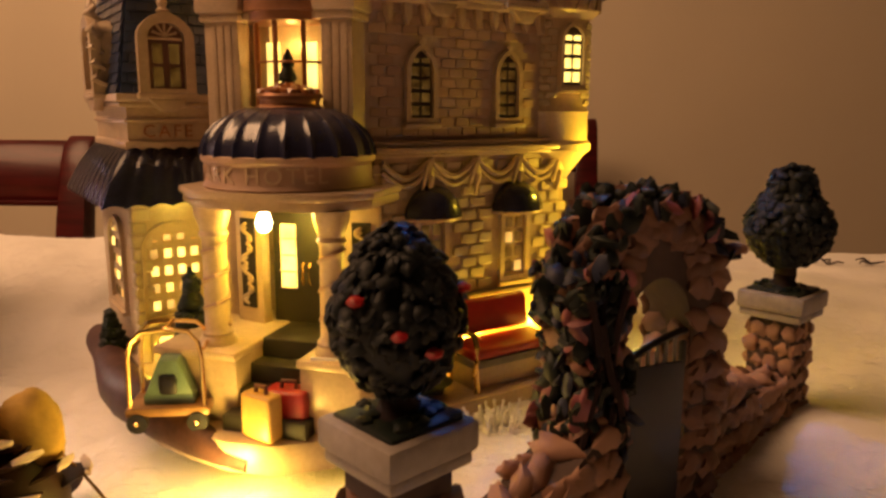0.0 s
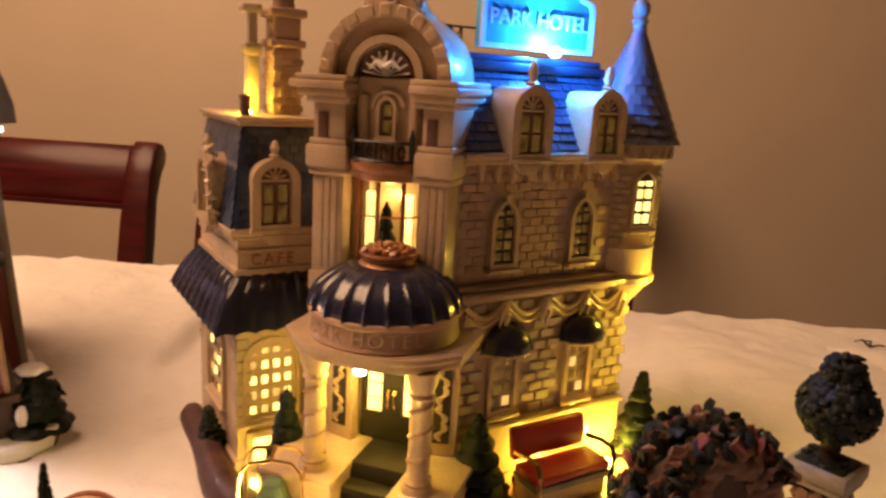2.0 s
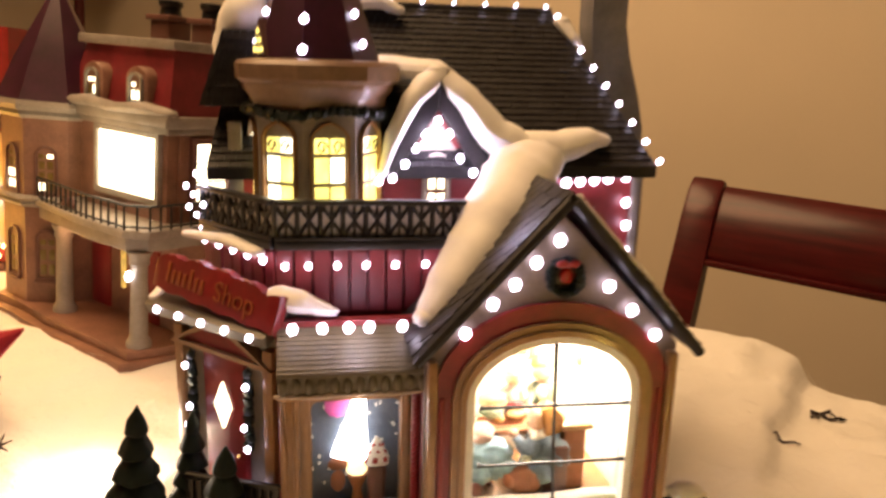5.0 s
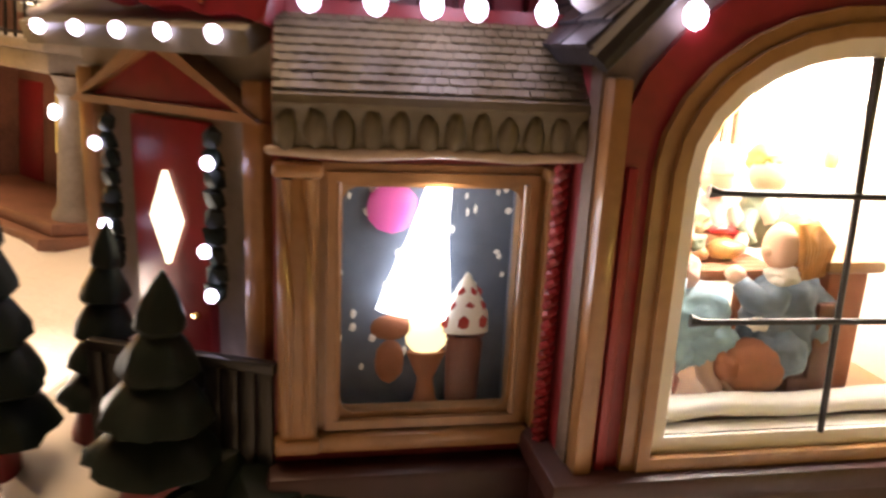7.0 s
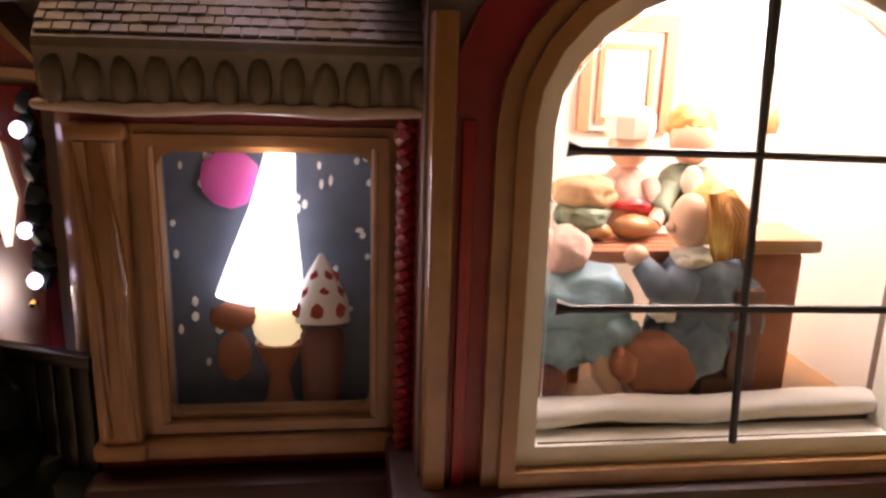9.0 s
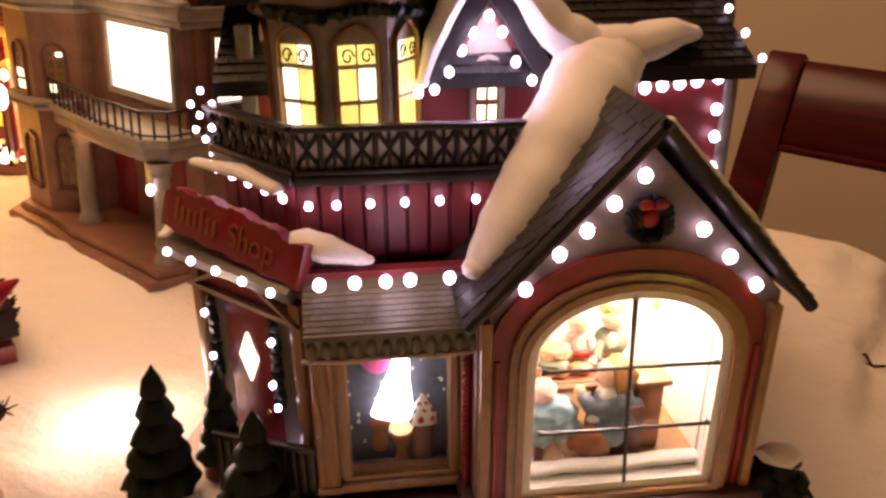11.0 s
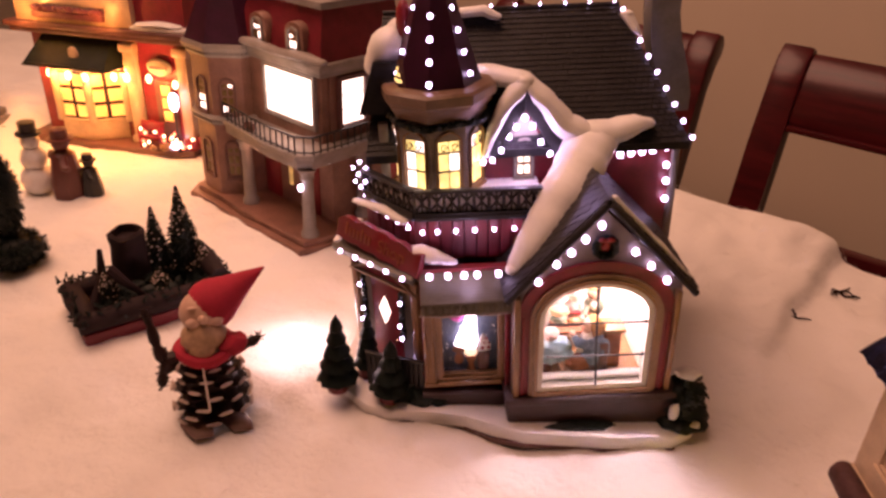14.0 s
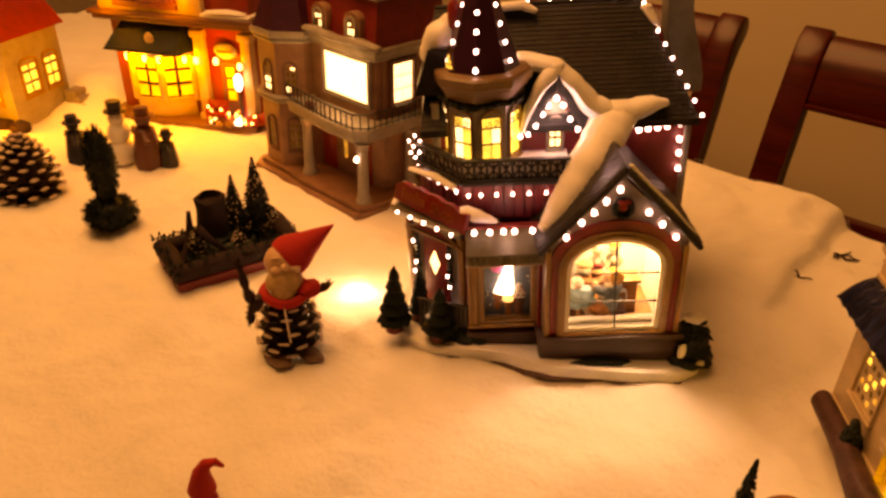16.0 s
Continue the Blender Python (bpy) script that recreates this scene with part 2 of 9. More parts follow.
# dark tone for walls out of view, chosen to cut bounced light
FARW = paint("dark_unseen_wall", (0.16, 0.13, 0.10), 0.8, 0.06, 260, 3, 0.05)
NOOKB = paint("dusky_blue_nook", (0.085, 0.105, 0.14), 0.6, 0.35, 200, 90, 0.2)
REDBROWN = paint("red_brown_glaze", (0.13, 0.035, 0.025), 0.35, 0.3)
DECK = paint("dark_maroon_plinth", (0.040, 0.011, 0.010), 0.45, 0.35, 300, 60, 0.2)
PALEPINK = paint("pale_pink_cloth", (0.62, 0.42, 0.36), 0.6, 0.3, 300, 160, 0.3)
PALEBLUE = paint("pale_blue_cloth", (0.22, 0.34, 0.42), 0.6, 0.4, 300, 160, 0.35)
SAGE = paint("sage_cloth", (0.14, 0.17, 0.11), 0.6, 0.4, 300, 160, 0.3)
SIGNRED = paint("sign_red_glaze", (0.19, 0.010, 0.012), 0.4, 0.3, 300, 60, 0.12, coat=0.15)
GABLE = paint("brown_gable_boards", (0.17, 0.125, 0.095), 0.5, 0.35, 350, 50, 0.25)
BACKSHEET = paint("grey_white_lattice_sheet", (0.55, 0.52, 0.50), 0.6, 0.15, 200, 60, 0.1)
BROWNBAND = paint("brown_cornice_glaze", (0.20, 0.115, 0.062), 0.42, 0.35, 300, 50, 0.15, coat=0.1)
# pale because the lamp's glow is put into the soffit's colour
UNDERSIDE = paint("lamplit_soffit", (0.45, 0.36, 0.30), 0.5, 0.3, 300, 50, 0.15)
REDBAND = paint("crimson_band", (0.22, 0.010, 0.014), 0.4, 0.35, 300, 50, 0.15)
KERB = paint("purple_brown_kerb", (0.070, 0.032, 0.030), 0.5, 0.55, 300, 90, 0.45)
STRAW = paint("straw_yellow_paint", (0.50, 0.30, 0.07), 0.4, 0.25, 300, 60, 0.1, coat=0.1)
YFELT = paint("yellow_felt", (0.42, 0.26, 0.04), 0.85, 0.25, 500, 60, 0.25)
for m in (BUSH, LEAF, FIR, NAVYLEAF, BARK, CONE, SHINGLE, KERB):
    m.node_tree.nodes["Principled BSDF"].inputs["Specular IOR Level"].default_value = 0.22

# ---- building tools ----
ZO = {}


def thing(name, x, y, z, deg, label, category, group=""):
    """A thing's root at its base. Its parts are given in its own axes, with heights above the floor of the room."""
    ob = new(name)
    ob.empty_display_size = 0.01
    ob.matrix_world = pose(x, y, z, 0, 0, deg)
    ZO[ob.name] = z
    return tagged(ob, label, category, group)


def mesh_from(name, bm, mat, smooth=38):
    me = bpy.data.meshes.new(name)
    bmesh.ops.recalc_face_normals(bm, faces=bm.faces[:])
    bm.to_mesh(me)
    bm.free()
    me.materials.append(mat)
    me.shade_smooth()
    me.set_sharp_from_angle(angle=radians(smooth))
    return me


# parts whose loose mouldings are pieces of their own
PIECES = {"tower": "moulding", "porch_base": "step", "cornice": "moulding", "spire": "finial", "cafe_frieze": "moulding", "chimney": "chimney_course", "bay_window": "ledge", "window_box": "flower", "pilaster": "moulding", "unreadable_word": "word_bar", "niche_pilaster": "niche_pilaster", "bow_window": "window_rail", "railing": "railing_bar", "spread_wings_relief": "feather"}
UNCOUNTED = ("roof_snow", "ledge_snow", "sign_snow", "shrub_snow", "topiary", "crown_tip", "door_garland", "soil", "shrub", "crown", "garland", "wreath", "moss")


def islands(bm):
    """Vertices of a mesh by connected piece, the largest first."""
    seen, out = set(), []
    for v in bm.verts:
        if v in seen:
            continue
        seen.add(v)
        stack, got = [v], []
        while stack:
            a = stack.pop()
            got.append(a)
            for e in a.link_edges:
                b = e.other_vert(a)
                if b not in seen:
                    seen.add(b)
                    stack.append(b)
        out.append(got)

    def bulk(vs):
        s = [max(v.co[i] for v in vs) - min(v.co[i] for v in vs) for i in range(3)]
        return s[0] * s[1] * s[2]
    return sorted(out, key=bulk, reverse=True)


def part(name, bm, mat, parent, label="", smooth=38, kind=""):
    z = ZO.get(parent.name, 0)
    bmesh.ops.translate(bm, verts=bm.verts[:], vec=(0, 0, -z))
    loose = []
    if name in UNCOUNTED:
        kind = "stuff"
    if name in PIECES:
        for vs in islands(bm)[1:]:
            index = {v: i for i, v in enumerate(vs)}
            faces = {f for v in vs for f in v.link_faces}
            loose.append(([v.co.copy() for v in vs], [[index[v] for v in f.verts] for f in faces]))
            bmesh.ops.delete(bm, geom=vs, context="VERTS")
    ob = new(name, mesh_from(name, bm, mat, smooth))
    ob.parent = parent
    ZO[ob.name] = z
    holder = ob if parent.parent is None else parent
    for co, fs in loose:
        me = bpy.data.meshes.new(PIECES[name])
        me.from_pydata(co, [], fs)
        b2 = bmesh.new()
        b2.from_mesh(me)
        bpy.data.meshes.remove(me)
        piece = new(PIECES[name], mesh_from(PIECES[name], b2, mat, smooth))
        piece.parent = holder
    return tagged(ob, label, kind=kind)


def solo(name, bm, mat, x, y, z, deg, label, category, group="", kind="", smooth=38):
    """A thing made of one mesh, given round its own base point."""
    ob = new(name, mesh_from(name, bm, mat, smooth))
    ob.matrix_world = pose(x, y, z, 0, 0, deg)
    return tagged(ob, label, category, group, kind)


def B():
    return bmesh.new()


def grown(bm, verts, m):
    if m is not None:
        bmesh.ops.transform(bm, matrix=m, verts=verts)
    return verts


def box(bm, x0, x1, y0, y1, z0, z1, bev=0.0, m=None, seg=2):
    r = bmesh.ops.create_cube(bm, size=1)["verts"]
    bmesh.ops.transform(bm, verts=r, matrix=Matrix.Translation(((x0 + x1) / 2, (y0 + y1) / 2, (z0 + z1) / 2)) @ Matrix.Diagonal((x1 - x0, y1 - y0, z1 - z0, 1)))
    if bev:
        ed = list({e for v in r for e in v.link_edges})
        out = bmesh.ops.bevel(bm, geom=ed, offset=bev, segments=seg, affect="EDGES", profile=0.5)
        r = list({v for f in out["faces"] for v in f.verts} | {v for v in r if v.is_valid})
    return grown(bm, r, m)


def lathe(bm, prof, cx=0.0, cy=0.0, n=20, m=None, a0=0.0, a1=360.0, wave=0.0, lobes=0):
    """Turn a profile of (radius, height) about an upright axis; wave and lobes flute it."""
    full = abs(a1 - a0 - 360) < 1e-6
    k = n if full else n + 1
    rings, made = [], []
    for r, z in prof:
        ring = []
        for i in range(k):
            a = radians(a0 + (a1 - a0) * i / n)
            rr = r * (1 + wave * abs(math.sin(a * lobes / 2)) if lobes else 1)
            ring.append(bm.verts.new((cx + rr * math.cos(a), cy + rr * math.sin(a), z)))
        rings.append(ring)
        made += ring
    for lo, hi in zip(rings, rings[1:]):
        for i in range(n):
            j = (i + 1) % k
            bm.faces.new((lo[i], lo[j], hi[j], hi[i]))
    for ring in (rings[0], rings[-1]):
        if len(ring) > 2:
            bm.faces.new(ring)
    return grown(bm, made, m)


def prism(bm, pts, z0, z1, m=None, bev=0.0):
    """An outline in plan raised from z0 to z1."""
    lo = [bm.verts.new((x, y, z0)) for x, y in pts]
    hi = [bm.verts.new((x, y, z1)) for x, y in pts]
    n = len(pts)
    top = bm.faces.new(hi)
    bot = bm.faces.new(lo[::-1])
    for i in range(n):
        bm.faces.new((lo[i], lo[(i + 1) % n], hi[(i + 1) % n], hi[i]))
    made = lo + hi
    if bev:
        out = bmesh.ops.bevel(bm, geom=list(top.edges) + list(bot.edges), offset=bev, segments=2, affect="EDGES", profile=0.5)
        made = list({v for f in out["faces"] for v in f.verts} | {v for v in made if v.is_valid})
    return grown(bm, made, m)


STAND = Matrix(((1, 0, 0, 0), (0, 0, 1, 0), (0, 1, 0, 0), (0, 0, 0, 1)))


def plate(bm, pts, y0, y1, m=None, bev=0.0):
    """An upright outline of (x, z), from depth y0 to y1."""
    return prism(bm, pts, y0, y1, (m or Matrix()) @ STAND, bev)


def tube(bm, pts, r, n=8, m=None, flat=1.0, closed=False):
    """A round bar along a line of points; r may be a list."""
    pts = [Vector(p) for p in pts]
    k = len(pts)
    rs = r if isinstance(r, (list, tuple)) else [r] * k
    rings, made, up = [], [], Vector((0, 0, 1))
    for i, p in enumerate(pts):
        d = (pts[(i + 1) % k] - pts[i - 1]) if closed else (pts[min(i + 1, k - 1)] - pts[max(i - 1, 0)])
        d = d.normalized() if d.length > 1e-9 else Vector((0, 0, 1))
        s = d.cross(up)
        if s.length < 1e-3:
            s = d.cross(Vector((0, 1, 0)))
        s.normalize()
        t = s.cross(d).normalized()
        ring = [bm.verts.new(p + rs[i] * (s * math.cos(a) + t * flat * math.sin(a))) for a in [2 * math.pi * j / n for j in range(n)]]
        rings.append(ring)
        made += ring
    pairs = list(zip(rings, rings[1:])) + ([(rings[-1], rings[0])] if closed else [])
    for lo, hi in pairs:
        for j in range(n):
            bm.faces.new((lo[j], lo[(j + 1) % n], hi[(j + 1) % n], hi[j]))
    if not closed:
        bm.faces.new(rings[0][::-1])
        bm.faces.new(rings[-1])
    return grown(bm, made, m)


def ball(bm, c, r, sub=2, rough=0.0, seed=0, m=None):
    """A ball or, with rough, an uneven lump. r may be three radii."""
    rr = r if isinstance(r, (tuple, list)) else (r, r, r)
    vs = bmesh.ops.create_icosphere(bm, subdivisions=sub, radius=1)["verts"]
    for v in vs:
        k = 1 + (rough * noise.noise(v.co * 1.7 + Vector((seed * 3.1, seed * 1.7, seed))) if rough else 0)
        v.co = Vector((v.co.x * rr[0], v.co.y * rr[1], v.co.z * rr[2])) * k + Vector(c)
    return grown(bm, vs, m)


def arch(w, z0, zs, zt, cx=0.0, n=10, sharp=0.0):
    """Outline of an arched opening: half width w, sill z0, springing zs, crown zt."""
    pts = [(cx - w, z0), (cx + w, z0)]
    for i in range(n + 1):
        a = math.pi * i / n
        x, z = math.cos(a), math.sin(a)
        if sharp:
            z = (1 - sharp) * z + sharp * (1 - abs(x))
        pts.append((cx + w * x, zs + (zt - zs) * z))
    return pts


def ring_plate(bm, outer, inner, y0, y1, m=None):
    """A flat frame between two outlines with the same number of points."""
    n = len(outer)
    made = []
    sets = []
    for pts in (outer, inner):
        for y in (y0, y1):
            row = [bm.verts.new((x, y, z)) for x, z in pts]
            sets.append(row)
            made += row
    o0, o1, i0, i1 = sets
    for k in range(n):
        j = (k + 1) % n
        for a, b in ((o0, i0), (i1, o1), (o1, o0), (i0, i1)):
            bm.faces.new((a[k], a[j], b[j], b[k]))
    return grown(bm, made, m)


def lettering(text, size, depth=0.0006, spacing=1.0):
    cu = bpy.data.curves.new("lettering", "FONT")
    cu.body, cu.size, cu.extrude, cu.align_x, cu.align_y, cu.space_character = text, size, depth, "CENTER", "CENTER", spacing
    ob = bpy.data.objects.new("lettering", cu)
    scene.collection.objects.link(ob)
    bpy.context.view_layer.update()
    me = bpy.data.meshes.new_from_object(ob.evaluated_get(bpy.context.evaluated_depsgraph_get()))
    bpy.data.objects.remove(ob)
    bm = B()
    bm.from_mesh(me)
    bpy.data.meshes.remove(me)
    return bm


def at(x, y, z, deg=0.0):
    return pose(x, y, z, 0, 0, deg)


def fir(bm_leaf, x, y, z0, z1, r, tiers=5, seed=0, lobes=9):
    """A small moulded fir: full drooping skirts of uneven lobes, one above the other."""
    rnd = random.Random(seed)
    h = z1 - z0
    th = h / (tiers + 0.25)
    for i in range(tiers):
        f = i / tiers
        zz = z0 + th * i
        rad = (r * (1 - f) ** 0.8 + 0.0008) * rnd.uniform(0.94, 1.06)
        q = at(x + rad * rnd.uniform(-0.05, 0.05), y + rad * rnd.uniform(-0.05, 0.05), 0, rnd.uniform(0, 360))
        top = rad * 0.42 if i < tiers - 1 else rad * 0.3
        prof = [(rad * 0.45, zz + th * 0.12), (rad * 0.86, zz - th * 0.02), (rad, zz + th * 0.10), (rad * 0.93, zz + th * 0.32), (rad * 0.72, zz + th * 0.66), (top, zz + th * 1.05), (0.0004, zz + th * 1.25)]
        n0 = len(bm_leaf.verts)
        lathe(bm_leaf, prof, 0, 0, 24, q, wave=0.09, lobes=max(5, lobes - i))
        bm_leaf.verts.ensure_lookup_table()
        for v in bm_leaf.verts[n0:]:
            v.co += Vector((noise.noise(v.co * 240), noise.noise(v.co * 240 + Vector((9, 0, 0))), noise.noise(v.co * 240 + Vector((0, 9, 0))))) * rad * 0.10


def leafage(bm, c, rr, count, size, seed=0, inner=0.72, flat=0.45):
    """Many small leaves over a rounded form, each lying along it at its own slant."""
    rnd = random.Random(seed)
    for i in range(count):
        z = rnd.uniform(-1, 1)
        a = rnd.uniform(0, 2 * math.pi)
        q = math.sqrt(1 - z * z)
        k = rnd.uniform(inner, 1.0)
        n = Vector((q * math.cos(a), q * math.sin(a), z))
        p = Vector((c[0] + rr[0] * k * n.x, c[1] + rr[1] * k * n.y, c[2] + rr[2] * k * n.z))
        n = (n + Vector((rnd.uniform(-0.5, 0.5), rnd.uniform(-0.5, 0.5), rnd.uniform(-0.1, 0.7)))).normalized()
        m = Matrix.Translation(p) @ n.to_track_quat("Z", "Y").to_matrix().to_4x4() @ Matrix.Rotation(rnd.uniform(0, 6.28), 4, "Z")
        s = size * rnd.uniform(0.7, 1.3)
        ball(bm, (0, 0, 0), (s * 1.25, s * rnd.uniform(0.65, 0.9), s * flat), 1, 0.5, i + seed * 50, m)


def strip_roof(bm, a0, a1, b0, b1, rows, cols, thick, seed=0, gap=0.06):
    """Overlapping courses of tiles on a slope: a0-a1 is the eave, b0-b1 the ridge."""
    rnd = random.Random(seed)
    a0, a1, b0, b1 = map(Vector, (a0, a1, b0, b1))
    nrm = (a1 - a0).cross(b0 - a0).normalized()
    for i in range(rows):
        f0, f1 = i / rows, (i + 1.25) / rows
        f1 = min(f1, 1.0)
        l0, r0, l1, r1 = a0.lerp(b0, f0), a1.lerp(b1, f0), a0.lerp(b0, f1), a1.lerp(b1, f1)
        off = 0.5 if i % 2 else 0.0
        for k in range(-1, cols):
            s, e = max((k + off + gap * 0.5) / cols, 0), min((k + 1 + off - gap * 0.5) / cols, 1)
            if e - s < 0.15 / cols:
                continue
            lift = nrm * thick * rnd.uniform(0.8, 1.25)
            q = [l0.lerp(r0, s), l0.lerp(r0, e), l1.lerp(r1, e), l1.lerp(r1, s)]
            up = [q[0] + lift, q[1] + lift, q[2] + nrm * thick * 0.15, q[3] + nrm * thick * 0.15]
            v = [bm.verts.new(p) for p in q[:2] + up]
            bm.faces.new((v[2], v[3], v[4], v[5]))
            bm.faces.new((v[0], v[1], v[3], v[2]))
            bm.faces.new((v[0], v[2], v[5]))
            bm.faces.new((v[1], v[4], v[3]))
    return bm
# ---- room, table and snow ----
def smooth01(x):
    x = max(0.0, min(1.0, x))
    return x * x * (3 - 2 * x)


def snow_z(x, y):
    """Height of the cotton snow above the floor."""
    z = 0.762 + 0.042 * smooth01((x + 0.16) / 0.42) * (1 - 0.45 * smooth01((y - 0.55) / 0.3))
    z += 0.005 * noise.noise(Vector((x * 7, y * 7, 0.3))) + 0.0042 * noise.noise(Vector((x * 19, y * 19, 4))) + 0.0018 * noise.noise(Vector((x * 48, y * 48, 7))) + 0.0007 * noise.noise(Vector((x * 110, y * 110, 1)))
    # soft heaps behind the village
    for cx, cy, r, h in ((-0.13, 0.64, 0.12, 0.020), (-0.21, 0.57, 0.07, 0.014), (-0.10, 0.52, 0.07, 0.010), (-0.17, 0.74, 0.08, 0.012), (-0.42, 0.80, 0.20, 0.018), (-0.30, 0.84, 0.10, 0.012), (-0.62, 0.82, 0.18, 0.012), (0.22, 0.74, 0.10, 0.010), (0.32, 0.62, 0.16, 0.012), (-1.35, 0.42, 0.15, 0.03), (-1.5, 0.3, 0.2, 0.02)):
        d = math.hypot(x - cx, y - cy) / r
        if d < 1:
            z += h * smooth01(1 - d)
    # a thicker layer of batting ends in a torn edge
    e = -0.245 + 0.012 * noise.noise(Vector((3, y * 14, 1))) + 0.2 * max(0.0, 0.70 - y)
    z += 0.016 * smooth01((e - x) / 0.018) * smooth01((y - 0.52) / 0.14) * smooth01((x + 0.95) / 0.2)
    # tufts
    f = noise.noise(Vector((x * 3.1, y * 3.1, 9.0)))
    z += 0.0022 * max(0.0, f + 0.15) * noise.noise(Vector((x * 55, y * 55, 2)))
    return z


def build_room():
    def wall(name, x0, x1, y0, y1, z0, z1, mat, label):
        bm = B()
        box(bm, x0, x1, y0, y1, z0, z1)
        ob = new(name, mesh_from(name, bm, mat))
        return tagged(ob, label, "wall" if "wall" in name else name, kind="structure")
    wall("floor", -3.6, 2.6, -2.4, 1.95, -0.1, 0.0, FLOORW, "dark wooden dining room floor boards")
    wall("wall_north", -3.6, 2.6, 1.95, 2.07, 0.0, 2.5, WALLP, "plain warm beige painted dining room wall")
    # south and east walls and the ceiling are unseen, darkened to lower the fill
    wall("wall_south", -3.6, 2.6, -2.52, -2.4, 0.0, 2.5, FARW, "unseen wall in dark taupe that cuts bounced light")
    wall("wall_west", -3.72, -3.6, -2.4, 1.95, 0.0, 2.5, WALLP, "plain warm beige painted dining room wall")
    wall("wall_east", 2.6, 2.72, -2.4, 1.95, 0.0, 2.5, FARW, "unseen wall in dark taupe that cuts bounced light")
    wall("ceiling", -3.6, 2.6, -2.4, 1.95, 2.5, 2.6, CEILP, "unseen grey ceiling, darkened to cut bounced light")
    bm = B()
    box(bm, -3.6, 2.6, 1.932, 1.95, 0.0, 0.11, 0.004)
    tagged(new("baseboard", mesh_from("baseboard", bm, WHITEP)), "white painted wooden baseboard along the wall", "baseboard", kind="structure")


build_room()


def build_table():
    t = thing("dining_table", -0.55, 0.32, 0.0, 0, "large dark wooden dining table under cotton snow", "table")
    bm = B()
    box(bm, -1.35, 1.45, -0.66, 0.53, 0.715, 0.748, 0.006)
    part("tabletop", bm, OAK, t)
    bm = B()
    box(bm, -1.25, 1.35, -0.58, 0.45, 0.63, 0.715, 0.004)
    part("apron", bm, OAK, t)
    for sx in (-1.2, 1.3):
        for sy in (-0.52, 0.40):
            bm = B()
            lathe(bm, [(0.03, 0), (0.034, 0.05), (0.026, 0.08), (0.04, 0.3), (0.045, 0.5), (0.03, 0.56), (0.05, 0.58), (0.05, 0.64)], sx, sy, 16)
            part("leg", bm, OAK, t)


build_table()


def fluff(x, y):
    """Soft tufts and hollows pulled into the batting."""
    a = noise.noise(Vector((x * 17, y * 17, 3.0)))
    b = noise.noise(Vector((x * 46, y * 46, 8.0)))
    c = abs(noise.noise(Vector((x * 28 + 2 * a, y * 28, 5.0))))
    return 0.0030 * a + 0.0011 * b + 0.0026 * (0.3 - c)


def build_snow():
    x0, x1, y0, y1, nx, ny = -1.95, 0.92, -0.36, 0.90, 520, 260
    vs, fs = [], []
    for j in range(ny + 1):
        for i in range(nx + 1):
            x, y = x0 + (x1 - x0) * i / nx, y0 + (y1 - y0) * j / ny
            ye = 0.845 + 0.035 * (x + 0.5) + 0.012 * noise.noise(Vector((x * 5, 2, 0))) + 0.004 * noise.noise(Vector((x * 24, 7, 0)))
            y = y0 + (ye - y0) * j / ny
            vs.append((x, y, snow_z(x, y) + fluff(x, y)))
    n = nx + 1
    for j in range(ny):
        for i in range(nx):
            a = j * n + i
            fs.append((a, a + 1, a + n + 1, a + n))
    # the far edge rolls over the table's rim
    base = len(vs)
    last = vs[ny * n:(ny + 1) * n]
    for k, (dy, dz) in enumerate(((0.007, -0.003), (0.011, -0.010), (0.010, -0.024))):
        vs += [(x, y + dy, z + dz) for x, y, z in last]
    for k in range(3):
        lo = ny * n if k == 0 else base + (k - 1) * n
        hi = base + k * n
        for i in range(nx):
            fs.append((lo + i, lo + i + 1, hi + i + 1, hi + i))
    me = bpy.data.meshes.new("snow_blanket")
    me.from_pydata(vs, [], fs)
    me.materials.append(SNOW)
    me.shade_smooth()
    tagged(new("snow_blanket", me), "thick fluffy white cotton batting laid over the table as snow", "snow", kind="structure")


build_snow()


def build_fibres():
    """Loose cotton fibres standing off the batting."""
    rnd = random.Random(12)
    vs, fs = [], []
    for k in range(9000):
        if k % 3:
            x, y = rnd.uniform(-1.2, 0.42), rnd.uniform(0.0, 0.86)
        else:
            x, y = rnd.uniform(-0.25, 0.35), rnd.uniform(0.16, 0.55)
        a, bend, l = rnd.uniform(0, 6.283), rnd.uniform(-1.6, 1.6), rnd.uniform(0.008, 0.026)
        lift = rnd.uniform(0.0003, 0.0040)
        r = rnd.uniform(0.00006, 0.00013)
        n = 5
        base = len(vs)
        for i in range(n + 1):
            f = i / n
            px, py = x + l * f * math.cos(a + bend * f), y + l * f * math.sin(a + bend * f)
            pz = snow_z(px, py) + fluff(px, py) + lift * math.sin(math.pi * min(1.0, f * 0.75)) - 0.0003
            for q in range(3):
                b = 2.094 * q
                vs.append((px - r * math.sin(a) * math.cos(b), py + r * math.cos(a) * math.cos(b), pz + r * math.sin(b)))
        for i in range(n):
            for q in range(3):
                p = base + i * 3
                fs.append((p + q, p + (q + 1) % 3, p + 3 + (q + 1) % 3, p + 3 + q))
    me = bpy.data.meshes.new("cotton_fibre")
    me.from_pydata(vs, [], fs)
    me.materials.append(SNOW)
    me.shade_smooth()
    tagged(new("cotton_fibre", me), "fine loose white cotton fibres over the snow", "cotton fibre", kind="stuff")


build_fibres()


